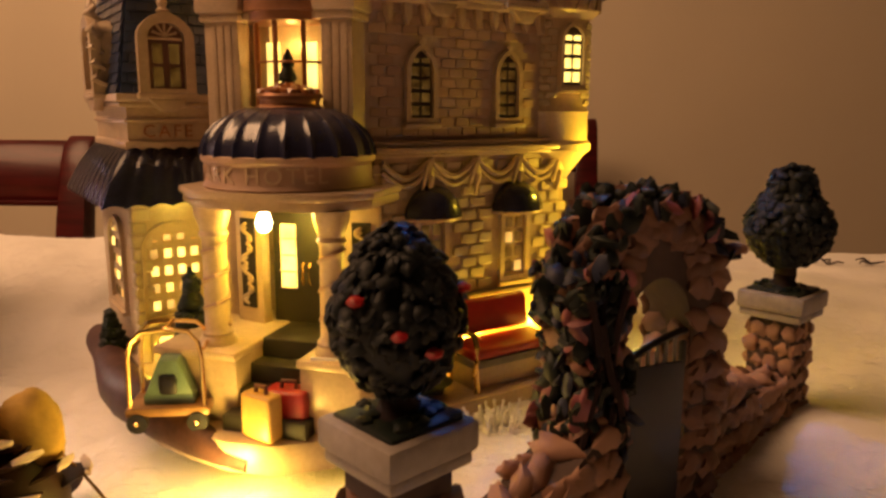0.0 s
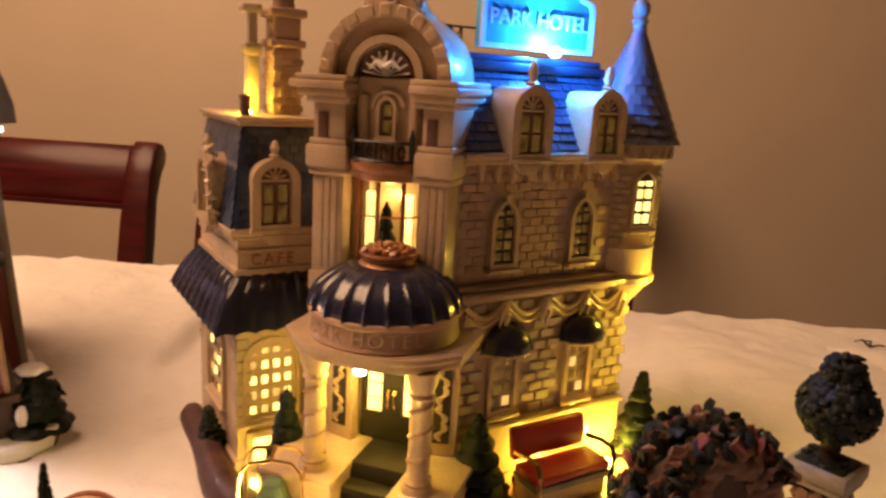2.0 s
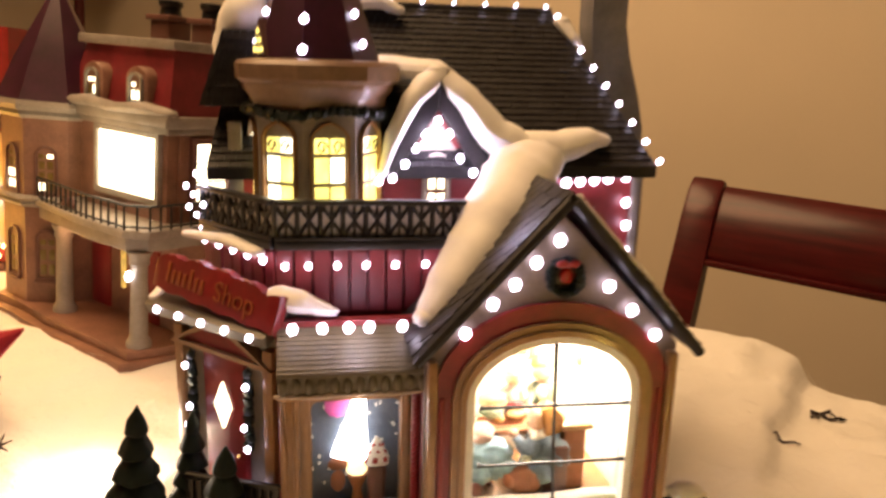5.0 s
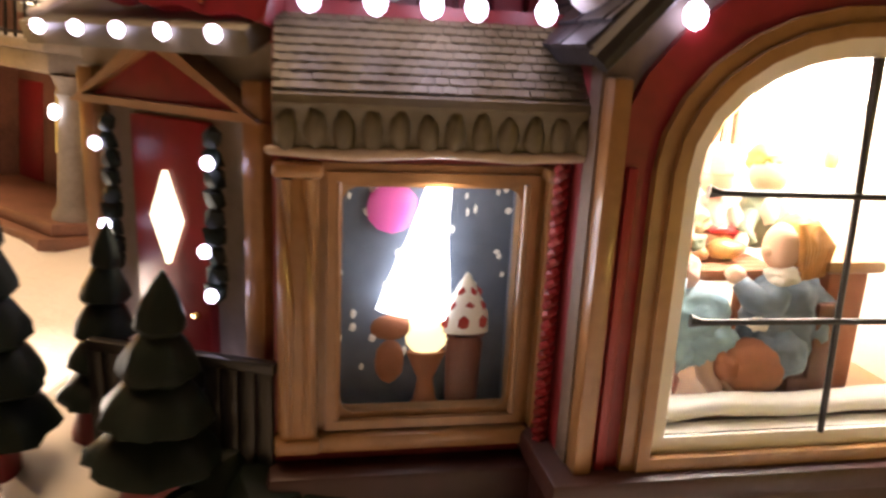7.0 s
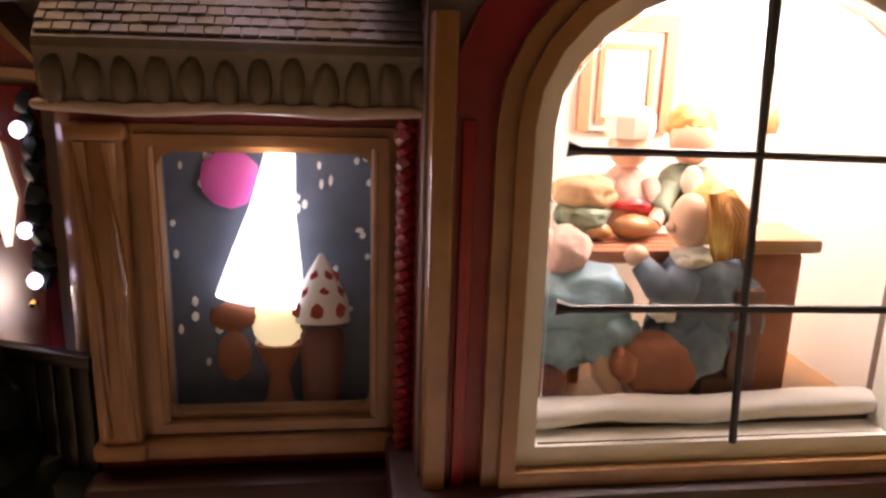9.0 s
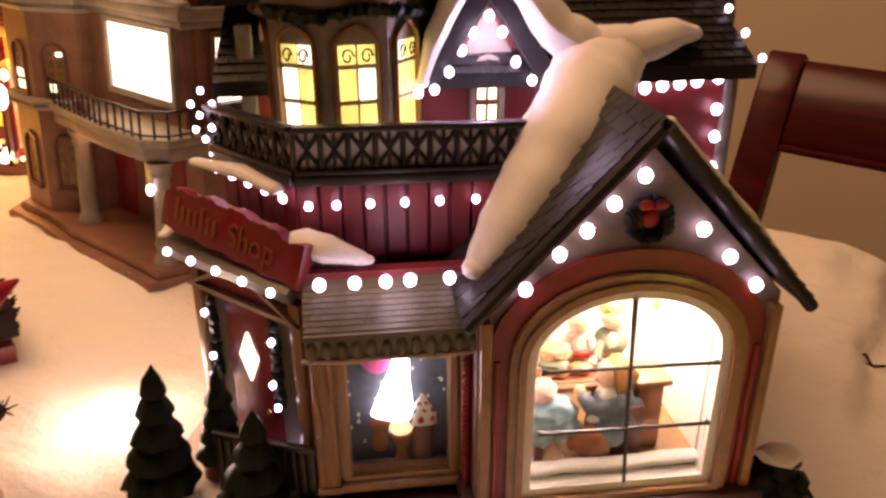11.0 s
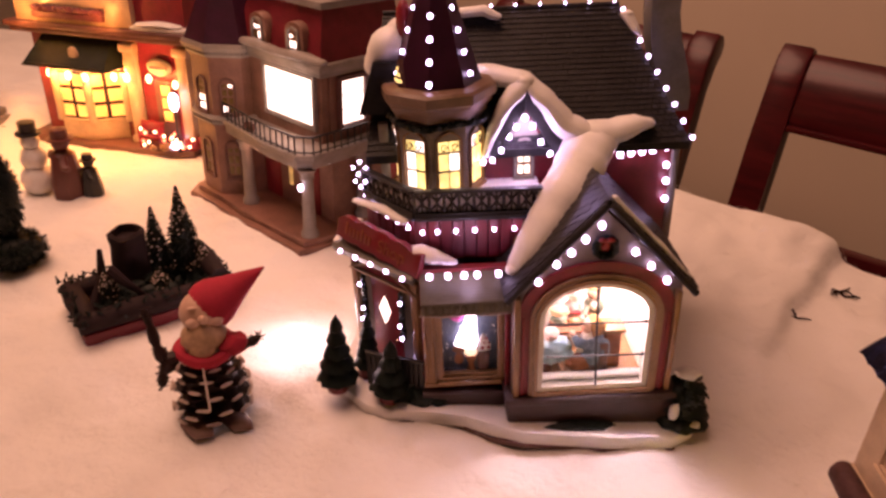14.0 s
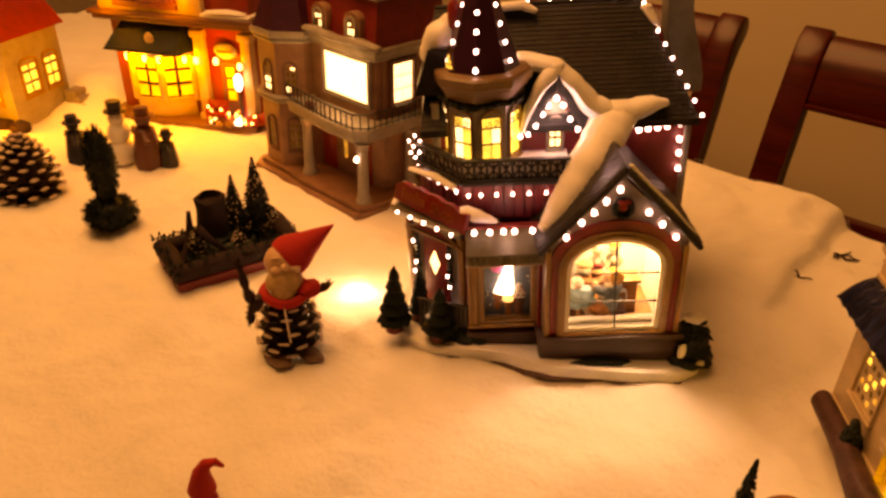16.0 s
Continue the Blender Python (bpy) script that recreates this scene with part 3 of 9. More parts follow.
def build_chair():
    """A dining chair with a rolled crest rail; its back's left top corner is at the origin side."""
    t = thing("dining_chair", 0, 0, 0.0, 0, "dark red mahogany dining chair with a rolled crest rail", "chair", "chairs behind the table")
    w = 0.47
    for s in (-1, 1):
        bm = B()
        x = s * (w / 2 - 0.022)
        # post sweeping back and over into a scroll
        path = [(x, -0.42, 0.0), (x, -0.43, 0.22), (x, -0.42, 0.45)]
        prof = [(-0.06, 0.45), (-0.055, 0.55), (-0.035, 0.65), (-0.012, 0.75), (0.012, 0.84), (0.03, 0.875), (0.05, 0.89), (0.068, 0.885), (0.078, 0.868), (0.074, 0.848), (0.058, 0.838), (0.046, 0.83), (0.034, 0.79), (0.022, 0.72), (0.0, 0.62), (-0.018, 0.52), (-0.022, 0.45), (-0.015, 0.2), (0.012, 0.0), (-0.03, 0.0), (-0.055, 0.2)]
        q = Matrix(((0, 0, 1, 0), (1, 0, 0, 0), (0, 1, 0, 0), (0, 0, 0, 1)))
        prism(bm, prof, x - 0.024, x + 0.024, q, 0.005)
        part("back_post", bm, MAHOG, t)
    bm = B()
    prof = [(0.002, 0.79), (0.02, 0.845), (0.034, 0.872), (0.05, 0.882), (0.066, 0.878), (0.072, 0.866), (0.068, 0.85), (0.052, 0.842), (0.04, 0.83), (0.03, 0.80), (0.028, 0.785), (0.005, 0.78)]
    q = Matrix(((0, 0, 1, 0), (1, 0, 0, 0), (0, 1, 0, 0), (0, 0, 0, 1)))
    prism(bm, prof, -w / 2 + 0.046, w / 2 - 0.046, q, 0.003)
    part("crest_rail", bm, MAHOG, t)
    bm = B()
    box(bm, -w / 2 + 0.046, w / 2 - 0.046, -0.004, 0.02, 0.772, 0.781, 0.002)
    part("bead", bm, MAHOG, t)
    bm = B()
    box(bm, -w / 2 + 0.046, w / 2 - 0.046, -0.05, -0.025, 0.58, 0.63, 0.005)
    part("lower_rail", bm, MAHOG, t)
    bm = B()
    box(bm, -w / 2, w / 2, -0.46, -0.03, 0.42, 0.47, 0.015, seg=3)
    part("seat", bm, OAK, t)
    for s in (-1, 1):
        bm = B()
        tube(bm, [(s * (w / 2 - 0.03), -0.43, 0.42), (s * (w / 2 - 0.03), -0.44, 0.2), (s * (w / 2 - 0.03), -0.45, 0.0)], [0.022, 0.02, 0.016], 10)
        part("leg", bm, MAHOG, t)
    return t


chair = build_chair()
# backs to the wall, seats towards the table; heights fit the camera's view
chair.matrix_world = at(-0.850, 1.250, 0.0, 2)
copy_thing(chair, at(-0.250, 1.200, 0.0, 2) @ Matrix.Diagonal((1, 1, 1.022, 1)))
copy_thing(chair, at(0.07, 1.74, 0.03, 0))
# ---- the hotel ----
HX, HY, HZ, HD = 0.036, 0.409, 0.784, 38.7
HOTEL_M = at(HX, HY, 0, HD)
MT = at(-0.039, 0.0248, 0, -49.7)          # the tower stands across the corner


def panes(w, z0, z1, cols, rows, arched=0.0, bar=0.30):
    """Cells of a window as (x0, x1, z0, z1), with bars left between."""
    out = []
    cw, ch = 2 * w / cols, (z1 - z0) / rows
    for i in range(cols):
        for j in range(rows):
            x0, x1 = -w + cw * (i + bar / 2), -w + cw * (i + 1 - bar / 2)
            a, b = z0 + ch * (j + bar / 2), z0 + ch * (j + 1 - bar / 2)
            if arched and j == rows - 1:
                b -= arched * ch * (abs((x0 + x1) / 2) / w)
            out.append((x0, x1, a, b))
    return out


def window_set(parent, m, w, z0, zs, zt, trim, trim_w, cols, rows, pane, bars=None, deep=0.004, label="", sharp=0.0, bar=0.30):
    """A window: moulded frame, dark bars, and each pane lit from behind."""
    n = 10
    bm = B()
    ring_plate(bm, arch(w + trim_w, z0 - trim_w, zs, zt + trim_w, n=n, sharp=sharp), arch(w, z0, zs, zt, n=n, sharp=sharp), -0.0022, deep, m)
    win = part("window", bm, trim, parent, label)
    bm = B()
    plate(bm, arch(w, z0, zs, zt, n=n, sharp=sharp), 0.0004, deep, m)
    part("glazing", bm, bars or BROWN, win)
    for x0, x1, a, b in panes(w * 0.92, z0 + 0.0005, zt - 0.001, cols, rows, 0.7 if zt > zs + 0.001 else 0, bar):
        bm = B()
        plate(bm, [(x0, a), (x1, a), (x1, b), (x0, b)], -0.0006, 0.001, m, 0.0003)
        part("pane", bm, pane if not isinstance(pane, list) else random.choice(pane), win)
    bm = B()
    box(bm, -w - trim_w * 1.5, w + trim_w * 1.5, -0.004, 0.002, z0 - trim_w - 0.0025, z0 - trim_w, 0.0006, m)
    part("sill", bm, trim, win)
    return win


def scroll(bm, x, z0, z1, y, r=0.0005, turns=3, w=0.003, m=None):
    """A run of S-scrolls in wrought iron."""
    n = 14
    h = (z1 - z0) / turns
    for k in range(turns):
        pts = []
        for i in range(n + 1):
            a = 2 * math.pi * i / n
            pts.append((x + w * math.sin(a) * (1 if k % 2 else -1), y, z0 + h * (k + i / n)))
        tube(bm, pts, r, 5, m)
        for s in (-1, 1):
            c = (x + s * w * 0.45, z0 + h * (k + (0.28 if s * (1 if k % 2 else -1) > 0 else 0.72)))
            tube(bm, [(c[0] + 0.42 * w * math.cos(t) * (1 - t / 9), y, c[1] + 0.42 * w * math.sin(t) * (1 - t / 9)) for t in [0.55 * q for q in range(12)]], r * 0.8, 5, m)


def half_awning(parent, cx, z0, r, drop, m=None):
    """A small ribbed quarter-dome awning over a window."""
    bm = B()
    rings = []
    n, k = 14, 6
    for j in range(k + 1):
        b = 0.5 * math.pi * j / k
        ring = []
        for i in range(n + 1):
            a = math.pi * i / n
            q = r * math.cos(b) * (1 + 0.05 * abs(math.sin(a * 7)))
            ring.append(bm.verts.new((cx - q * math.cos(a), -q * 0.8 * math.sin(a) - 0.0005, z0 + drop * math.sin(b))))
        rings.append(ring)
    for lo, hi in zip(rings, rings[1:]):
        for i in range(n):
            bm.faces.new((lo[i], lo[i + 1], hi[i + 1], hi[i]))
    bm.faces.new(rings[0])
    if m is not None:
        bmesh.ops.transform(bm, matrix=m, verts=bm.verts[:])
    return part("window_awning", bm, NAVY, parent)


def dormer(parent, m, w, z0, zs, zt, peak, deep, pane, label=""):
    """A moulded dormer with an arched hood, corbel and finial."""
    bm = B()
    plate(bm, arch(w, z0, zs, zt, n=12), 0.0, deep, m, 0.0008)
    d = part("dormer", bm, CREAM, parent, label)
    bm = B()
    ring_plate(bm, arch(w * 1.12, z0, zs, zt + w * 0.16, n=12, sharp=0.25), arch(w * 0.72, z0 + 0.002, zs, zt - w * 0.3, n=12), -0.0035, 0.001, m)
    part("hood", bm, CREAM, d)
    bm = B()
    plate(bm, arch(w * 0.70, z0 + 0.0015, zs, zt - w * 0.32, n=10), -0.0006, 0.002, m)
    part("recess", bm, BROWN, d)
    bm = B()
    tube(bm, [(-w * 0.7, -0.0012, zs), (w * 0.7, -0.0012, zs)], 0.0008, 6, m)
    part("transom", bm, CREAM, d)
    hz = zs - 0.001
    for s in (-1, 1):
        for j in range(2):
            h = (hz - z0 - 0.003) / 2
            bm = B()
            plate(bm, [(s * w * 0.33 - w * 0.2, z0 + 0.003 + j * h), (s * w * 0.33 + w * 0.2, z0 + 0.003 + j * h), (s * w * 0.33 + w * 0.2, z0 + 0.0015 + (j + 1) * h), (s * w * 0.33 - w * 0.2, z0 + 0.0015 + (j + 1) * h)], -0.0012, 0.0, m)
            part("pane", bm, pane, d)
    bm = B()
    for i in range(5):
        a = math.pi * (i + 0.5) / 5
        tube(bm, [(0, -0.001, zs + 0.001), (w * 0.5 * math.cos(a), -0.001, zs + 0.001 + w * 0.55 * math.sin(a))], [0.0004, 0.0008], 5, m)
    part("fan", bm, CREAM, d)
    bm = B()
    lathe(bm, [(0.0026, zt + w * 0.1), (0.0034, zt + w * 0.2), (0.0018, zt + w * 0.3), (0.0028, (zt + peak) / 2 + 0.001), (0.0014, peak - 0.001), (0.0006, peak)], 0, 0.0005, 10, m)
    part("finial", bm, CREAM, d)
    bm = B()
    box(bm, -w * 1.2, w * 1.2, -0.004, 0.003, z0 - 0.003, z0, 0.0008, m)
    plate(bm, [(-w * 0.8, z0 - 0.003), (w * 0.8, z0 - 0.003), (w * 0.3, z0 - 0.009), (-w * 0.3, z0 - 0.009)], -0.003, 0.002, m, 0.0005)
    part("corbel", bm, CREAM, d)
    return d


def build_hotel():
    t = thing("toy_hotel", HX, HY, HZ, HD, "cream ceramic toy grand hotel with lit yellow windows on snow", "toy building")
    # plinth
    out = [(-0.1025, 0.17), (-0.1025, 0.085), (-0.1060, 0.070), (-0.1055, 0.04), (-0.1025, 0.018), (-0.096, -0.006), (-0.086, -0.025), (-0.072, -0.040), (-0.05, -0.047), (0.0, -0.046), (0.09, -0.047), (0.125, -0.044), (0.146, -0.028), (0.15, 0.0), (0.15, 0.17)]
    bm = B()
    prism(bm, out, 0.7845, 0.7995, None, 0.003)
    part("plinth", bm, CREAM, t, "cream ceramic plinth with rounded front")
    bm = B()
    tube(bm, [(-0.1030, 0.1600, 0.797), (-0.1032, 0.1590, 0.798), (-0.1040, 0.1450, 0.8000), (-0.1058, 0.1200, 0.8015), (-0.1080, 0.0950, 0.8020), (-0.1098, 0.0780, 0.8022), (-0.1105, 0.0620, 0.8020), (-0.1085, 0.045, 0.8015), (-0.1045, 0.028, 0.8000), (-0.0990, 0.012, 0.7980), (-0.0925, -0.004, 0.7950), (-0.0855, -0.018, 0.7925), (-0.0780, -0.031, 0.7890)], [0.0055, 0.0082, 0.0088, 0.0086, 0.0090, 0.0096, 0.0104, 0.0104, 0.0098, 0.0086, 0.0070, 0.0055, 0.0030], 18, flat=1.15)
    for v in bm.verts:
        v.co += Vector((1, 0.3, 1)) * 0.0012 * noise.noise(v.co * 90)
    part("kerb", bm, KERB, t, "purple-brown rounded kerb along the plinth")

    # right wing: lower storey of stone, upper storey of brick
    bm = B()
    box(bm, 0.0, 0.124, 0.0, 0.10, 0.799, 0.914)
    low = part("lower_wall", bm, MORTAR, t)
    bm = B()
    box(bm, -0.004, 0.122, 0.001, 0.10, 0.914, 0.991)
    up = part("upper_wall", bm, MORTAR, t)
    bm = B()
    box(bm, -0.002, 0.126, -0.004, 0.1, 0.799, 0.806, 0.0012)
    box(bm, 0.0, 0.125, -0.0025, 0.1, 0.806, 0.8355)
    box(bm, -0.002, 0.127, -0.0045, 0.1, 0.8355, 0.839, 0.001)
    part("dado", bm, CREAM, t)
    bm = B()
    box(bm, -0.004, 0.128, -0.006, 0.1, 0.9135, 0.9155, 0.0006)
    box(bm, -0.004, 0.130, -0.009, 0.1, 0.9155, 0.9185, 0.0009)
    box(bm, -0.004, 0.126, -0.005, 0.1, 0.9185, 0.9215, 0.0009)
    part("string_course", bm, CREAM, t)
    bm = B()
    box(bm, -0.004, 0.120, -0.0035, 0.1, 0.9865, 0.9895, 0.0008)
    box(bm, -0.004, 0.120, -0.006, 0.1, 0.9895, 0.9925, 0.0009)
    part("eave", bm, CREAM, t)
    for i in range(11):
        bm = B()
        u = 0.008 + i * 0.0105
        plate(bm, [(u - 0.0022, 0.9865), (u + 0.0022, 0.9865), (u + 0.0018, 0.980), (u, 0.9765), (u - 0.0018, 0.980)], -0.003, 0.002, None, 0.0005)
        part("corbel", bm, CREAM, t)
    # swags under the string course
    for i in range(4):
        bm = B()
        a, b = 0.003 + i * 0.029, 0.029 + i * 0.029
        for d, r in ((0.0, 0.0016), (0.0042, 0.0013)):
            tube(bm, [(a + (b - a) * k / 10, -0.003, 0.911 - d - 0.008 * math.sin(math.pi * k / 10)) for k in range(11)], r, 6)
        part("swag", bm, CREAM, t)
        bm = B()
        tube(bm, [(b + 0.0015, -0.003, 0.913), (b + 0.0018, -0.004, 0.904), (b + 0.001, -0.003, 0.892)], [0.0028, 0.0022, 0.0006], 8)
        tube(bm, [(b + 0.0015, -0.003, 0.913), (b - 0.002, -0.004, 0.903), (b - 0.003, -0.003, 0.896)], [0.002, 0.0015, 0.0005], 8)
        part("tassel", bm, CREAM, t)
    # windows of the right wing
    for cu in (0.033, 0.088):
        window_set(t, at(cu, 0, 0), 0.0075, 0.846, 0.8795, 0.8805, CREAM, 0.0028, 2, 4, [G_DIM, G_DIM, G_AMB], DARKBAR)
        half_awning(t, cu, 0.8825, 0.0162, 0.0165)
        bm = B()
        tube(bm, [(cu - 0.0165 * math.cos(math.pi * k / 12), -0.0135 * math.sin(math.pi * k / 12), 0.8822) for k in range(13)], 0.0009, 6)
        part("awning_rim", bm, CREAM, t)
    for cu in (0.0268, 0.0815):
        window_set(t, at(cu, 0, 0), 0.0066, 0.9325, 0.955, 0.9655, CREAM, 0.0026, 2, 5, G_DIM, DARKBAR, sharp=0.25)
        bm = B()
        ball(bm, (cu, -0.002, 0.9695), (0.0022, 0.0015, 0.0025), 1)
        part("keystone", bm, CREAM, t)
    # mansard roof with slates and two dormers
    bm = B()
    plate(bm, [(0.003, 0.992), (0.098, 0.992), (0.1, 1.034), (0.003, 1.034)], 0.030, 0.10)
    prism(bm, [(-0.002, 0.004), (0.112, 0.004), (0.112, 0.1), (-0.002, 0.1)], 0.9925, 0.994)
    part("roof", bm, SLATE, t)
    bm = B()
    strip_roof(bm, (-0.002, 0.0035, 0.993), (0.113, 0.0035, 0.993), (-0.002, 0.0295, 1.0345), (0.113, 0.0295, 1.0345), 9, 18, 0.0016, 3)
    tagged(part("roof_slate", bm, SLATE, t), "small blue slates in rows", kind="stuff")
    bm = B()
    box(bm, -0.002, 0.113, 0.0265, 0.1, 1.0345, 1.0395, 0.001)
    box(bm, 0.0, 0.111, 0.029, 0.1, 1.0395, 1.0435, 0.001)
    part("roof_ledge", bm, SLATE, t)
    for cu in (0.0358, 0.0885):
        dormer(t, at(cu, -0.0035, 0), 0.0118, 0.9905, 1.015, 1.0265, 1.0405, 0.032, G_DIM)
    # corner turret
    cu, cv = 0.1235, 0.013
    bm = B()
    lathe(bm, [(0.001, 0.882), (0.008, 0.889), (0.012, 0.899), (0.0205, 0.911), (0.0245, 0.9145), (0.0245, 0.918), (0.0225, 0.92), (0.0222, 0.934), (0.0228, 0.936), (0.0215, 0.938), (0.0215, 0.986), (0.0235, 0.988), (0.0262, 0.990), (0.0268, 0.9975), (0.0262, 0.9985), (0.004, 0.9995)], cu, cv, 28)
    tur = part("turret", bm, CREAM, t)
    for j in range(11):
        for i in range(9):
            a = -196 + i * 19 + (9 if j % 2 else 0)
            if -122 < a < -78:
                continue
            bm = B()
            box(bm, -0.0030, 0.0030, -0.0008, 0.0012, 0.9392 + j * 0.0042, 0.9392 + j * 0.0042 + 0.0034, 0.0005, at(cu + 0.0217 * math.cos(radians(a)), cv + 0.0217 * math.sin(radians(a)), 0, a + 90), 1)
            part("brick", bm, STONE, tur)
    a = -100
    window_set(tur, at(cu + 0.0222 * math.cos(radians(a)), cv + 0.0222 * math.sin(radians(a)), 0, a + 90), 0.0062, 0.9505, 0.974, 0.9815, CREAM, 0.0018, 2, 4, G_YEL, DARKBAR)
    bm = B()
    for i in range(22):
        a = 360 * i / 22
        plate(bm, [(-0.0028, 0.9905), (0.0028, 0.9905), (0, 0.997)], -0.0006, 0.0005, at(cu + 0.0268 * math.cos(radians(a)), cv + 0.0268 * math.sin(radians(a)), 0, a + 90))
    part("frieze", bm, TAN, tur)
    bm = B()
    rows = 12
    for j in range(rows):
        f0, f1 = j / rows, (j + 1.2) / rows
        r0, r1 = 0.0265 * (1 - f0) + 0.003, 0.0265 * (1 - min(f1, 1)) + 0.003
        n = 18
        for i in range(n):
            a0, a1 = 2 * math.pi * (i + (0.5 if j % 2 else 0) + 0.04) / n, 2 * math.pi * (i + (0.5 if j % 2 else 0) + 0.96) / n
            z0, z1 = 0.9985 + 0.066 * f0, 0.9985 + 0.066 * min(f1, 1)
            q = [(r0 * 1.06, a0, z0), (r0 * 1.06, a1, z0), (r1, a1, z1), (r1, a0, z1), (r0 * 0.9, a0, z0), (r0 * 0.9, a1, z0)]
            v = [bm.verts.new((cu + r * math.cos(b), cv + r * math.sin(b), z)) for r, b, z in q]
            bm.faces.new((v[0], v[1], v[2], v[3]))
            bm.faces.new((v[4], v[5], v[1], v[0]))
    part("spire", bm, SPIRE, tur, "conical spire of grey slates", 20)
    bm = B()
    lathe(bm, [(0.0045, 1.0625), (0.0036, 1.066), (0.005, 1.068), (0.0034, 1.070), (0.0052, 1.0735), (0.0046, 1.0775), (0.002, 1.080), (0.0005, 1.0835)], cu, cv, 14)
    part("finial", bm, GREYST, tur)

    # roof sign, lit blue from below
    bm = B()
    pts = [(0.02, 1.0465), (0.0985, 1.0465), (0.0985, 1.0725), (0.0965, 1.0755), (0.090, 1.0775), (0.088, 1.0805), (0.081, 1.0805), (0.077, 1.0845), (0.071, 1.0865), (0.066, 1.0915), (0.0595, 1.0935), (0.053, 1.0915), (0.048, 1.0865), (0.042, 1.0845), (0.038, 1.0805), (0.031, 1.0805), (0.029, 1.0775), (0.0225, 1.0755), (0.02, 1.0725)]
    plate(bm, pts, 0.026, 0.031, None, 0.0008)
    sign = part("roof_sign", bm, SIGNB, t, "scalloped blue hotel sign lit by a blue lamp")
    bm = B()
    ring = pts
    cx, cz = 0.0593, 1.066
    ring_plate(bm, ring, [(cx + (x - cx) * 0.93, cz + (z - cz) * 0.86) for x, z in ring], 0.0242, 0.0262)
    part("border", bm, SIGNL, sign)
    for text, size, z in (("THE", 0.0072, 1.0805), ("PARK HOTEL", 0.0118, 1.0625)):
        bm = lettering(text, size, 0.0006)
        bmesh.ops.transform(bm, verts=bm.verts[:], matrix=Matrix.Translation((0.0593, 0.0248, z)) @ pose(0, 0, 0, 90, 0, 0))
        part("lettering", bm, SIGNL, sign)
    for k in range(2):
        bm = B()
        tube(bm, [(0.004 + 0.007 * k, 0.03, 1.0435), (0.004 + 0.007 * k, 0.03, 1.056)], 0.0006, 5)
        tube(bm, [(0.0, 0.03, 1.056), (0.02, 0.03, 1.056)], 0.0006, 5)
        tube(bm, [(0.004, 0.03, 1.044 + 0.012 * k), (0.011, 0.03, 1.056 - 0.012 * k)], 0.0005, 5)
        part("roof_railing", bm, BLACK, t)
    bm = B()
    ball(bm, (0.066, 0.0185, 1.0465), (0.004, 0.003, 0.003), 2)
    part("sign_lamp", bm, G_BLUE, t, "bright blue lamp below the roof sign")

    # corner tower
    bm = B()
    for s0, s1 in ((-0.0345, -0.0165), (0.0255, 0.0410)):
        box(bm, s0, s1, -0.003, 0.05, 0.899, 0.9765, 0.0008, MT)
        box(bm, s0 - 0.0015, s1 + 0.0015, -0.005, 0.05, 0.9765, 0.980, 0.0008, MT)
        box(bm, s0 - 0.003, s1 + 0.003, -0.007, 0.05, 0.980, 0.9925, 0.002, MT)
        box(bm, s0 - 0.0015, s1 + 0.0015, -0.0055, 0.05, 0.9925, 0.9955, 0.001, MT)
        box(bm, s0, s1, -0.003, 0.05, 0.9955, 1.0135, 0.0006, MT)
        box(bm, s0 - 0.001, s1 + 0.001, -0.005, 0.05, 0.914, 0.9245, 0.001, MT)
        c = (s0 + s1) / 2
        for q in (-0.004, 0.0, 0.004):
            box(bm, c + q - 0.0016, c + q + 0.0016, -0.0035, 0.0, 0.927, 0.975, 0.0004, MT)
    box(bm, -0.02, 0.028, 0.016, 0.06, 0.80, 1.0135, 0, MT)
    box(bm, -0.0165, 0.0255, -0.001, 0.05, 0.977, 0.986, 0.0008, MT)
    box(bm, -0.0345, -0.0165, 0.004, 0.05, 0.80, 0.899, 0, MT)
    box(bm, 0.0255, 0.041, 0.004, 0.05, 0.80, 0.899, 0, MT)
    tw = part("tower", bm, CREAM, t, "cream corner tower with paired pilasters")
    bm = B()
    for z0, z1, e in ((1.0135, 1.0165, 0.002), (1.0165, 1.0205, 0.0055), (1.0205, 1.0245, 0.0085), (1.0245, 1.0275, 0.0065)):
        box(bm, -0.0355 - e, -0.0130, -0.004 - e, 0.05, z0, z1, 0.0009, MT)
        box(bm, 0.0205, 0.0405 + e * 0.6, -0.004 - e, 0.05, z0, z1, 0.0009, MT)
        box(bm, -0.0130, 0.0205, 0.006, 0.05, z0, z1, 0, MT)
    part("cornice", bm, CREAM, tw)
    for s in (-0.0288, 0.0305):
        bm = B()
        box(bm, s - 0.0026, s + 0.0026, -0.0042, 0.0, 0.996, 1.0088, 0.0003, MT)
        part("slit_window", bm, BROWN, tw)
    # curved niche with a small window above the balcony
    bm = B()
    box(bm, -0.0130, 0.0205, 0.0045, 0.016, 0.986, 1.0268, 0, MT)
    part("niche", bm, CREAM, tw)
    bm = B()
    for q in (-0.0105, 0.0160):
        box(bm, 0.0, 0.0040, 0.0015, 0.006, 0.986, 1.019, 0.0012, MT @ at(q, 0, 0))
    tube(bm, [(0.004 + 0.0085 * math.cos(math.pi * k / 12), 0.0035, 1.0125 + 0.0085 * math.sin(math.pi * k / 12)) for k in range(13)], 0.0013, 6, MT)
    part("niche_pilaster", bm, CREAM, tw)
    window_set(tw, MT @ at(0.004, 0.0030, 0), 0.0036, 0.9985, 1.012, 1.0165, CREAM, 0.0018, 1, 2, G_DIM, BROWN)
    # balcony railing
    bm = B()
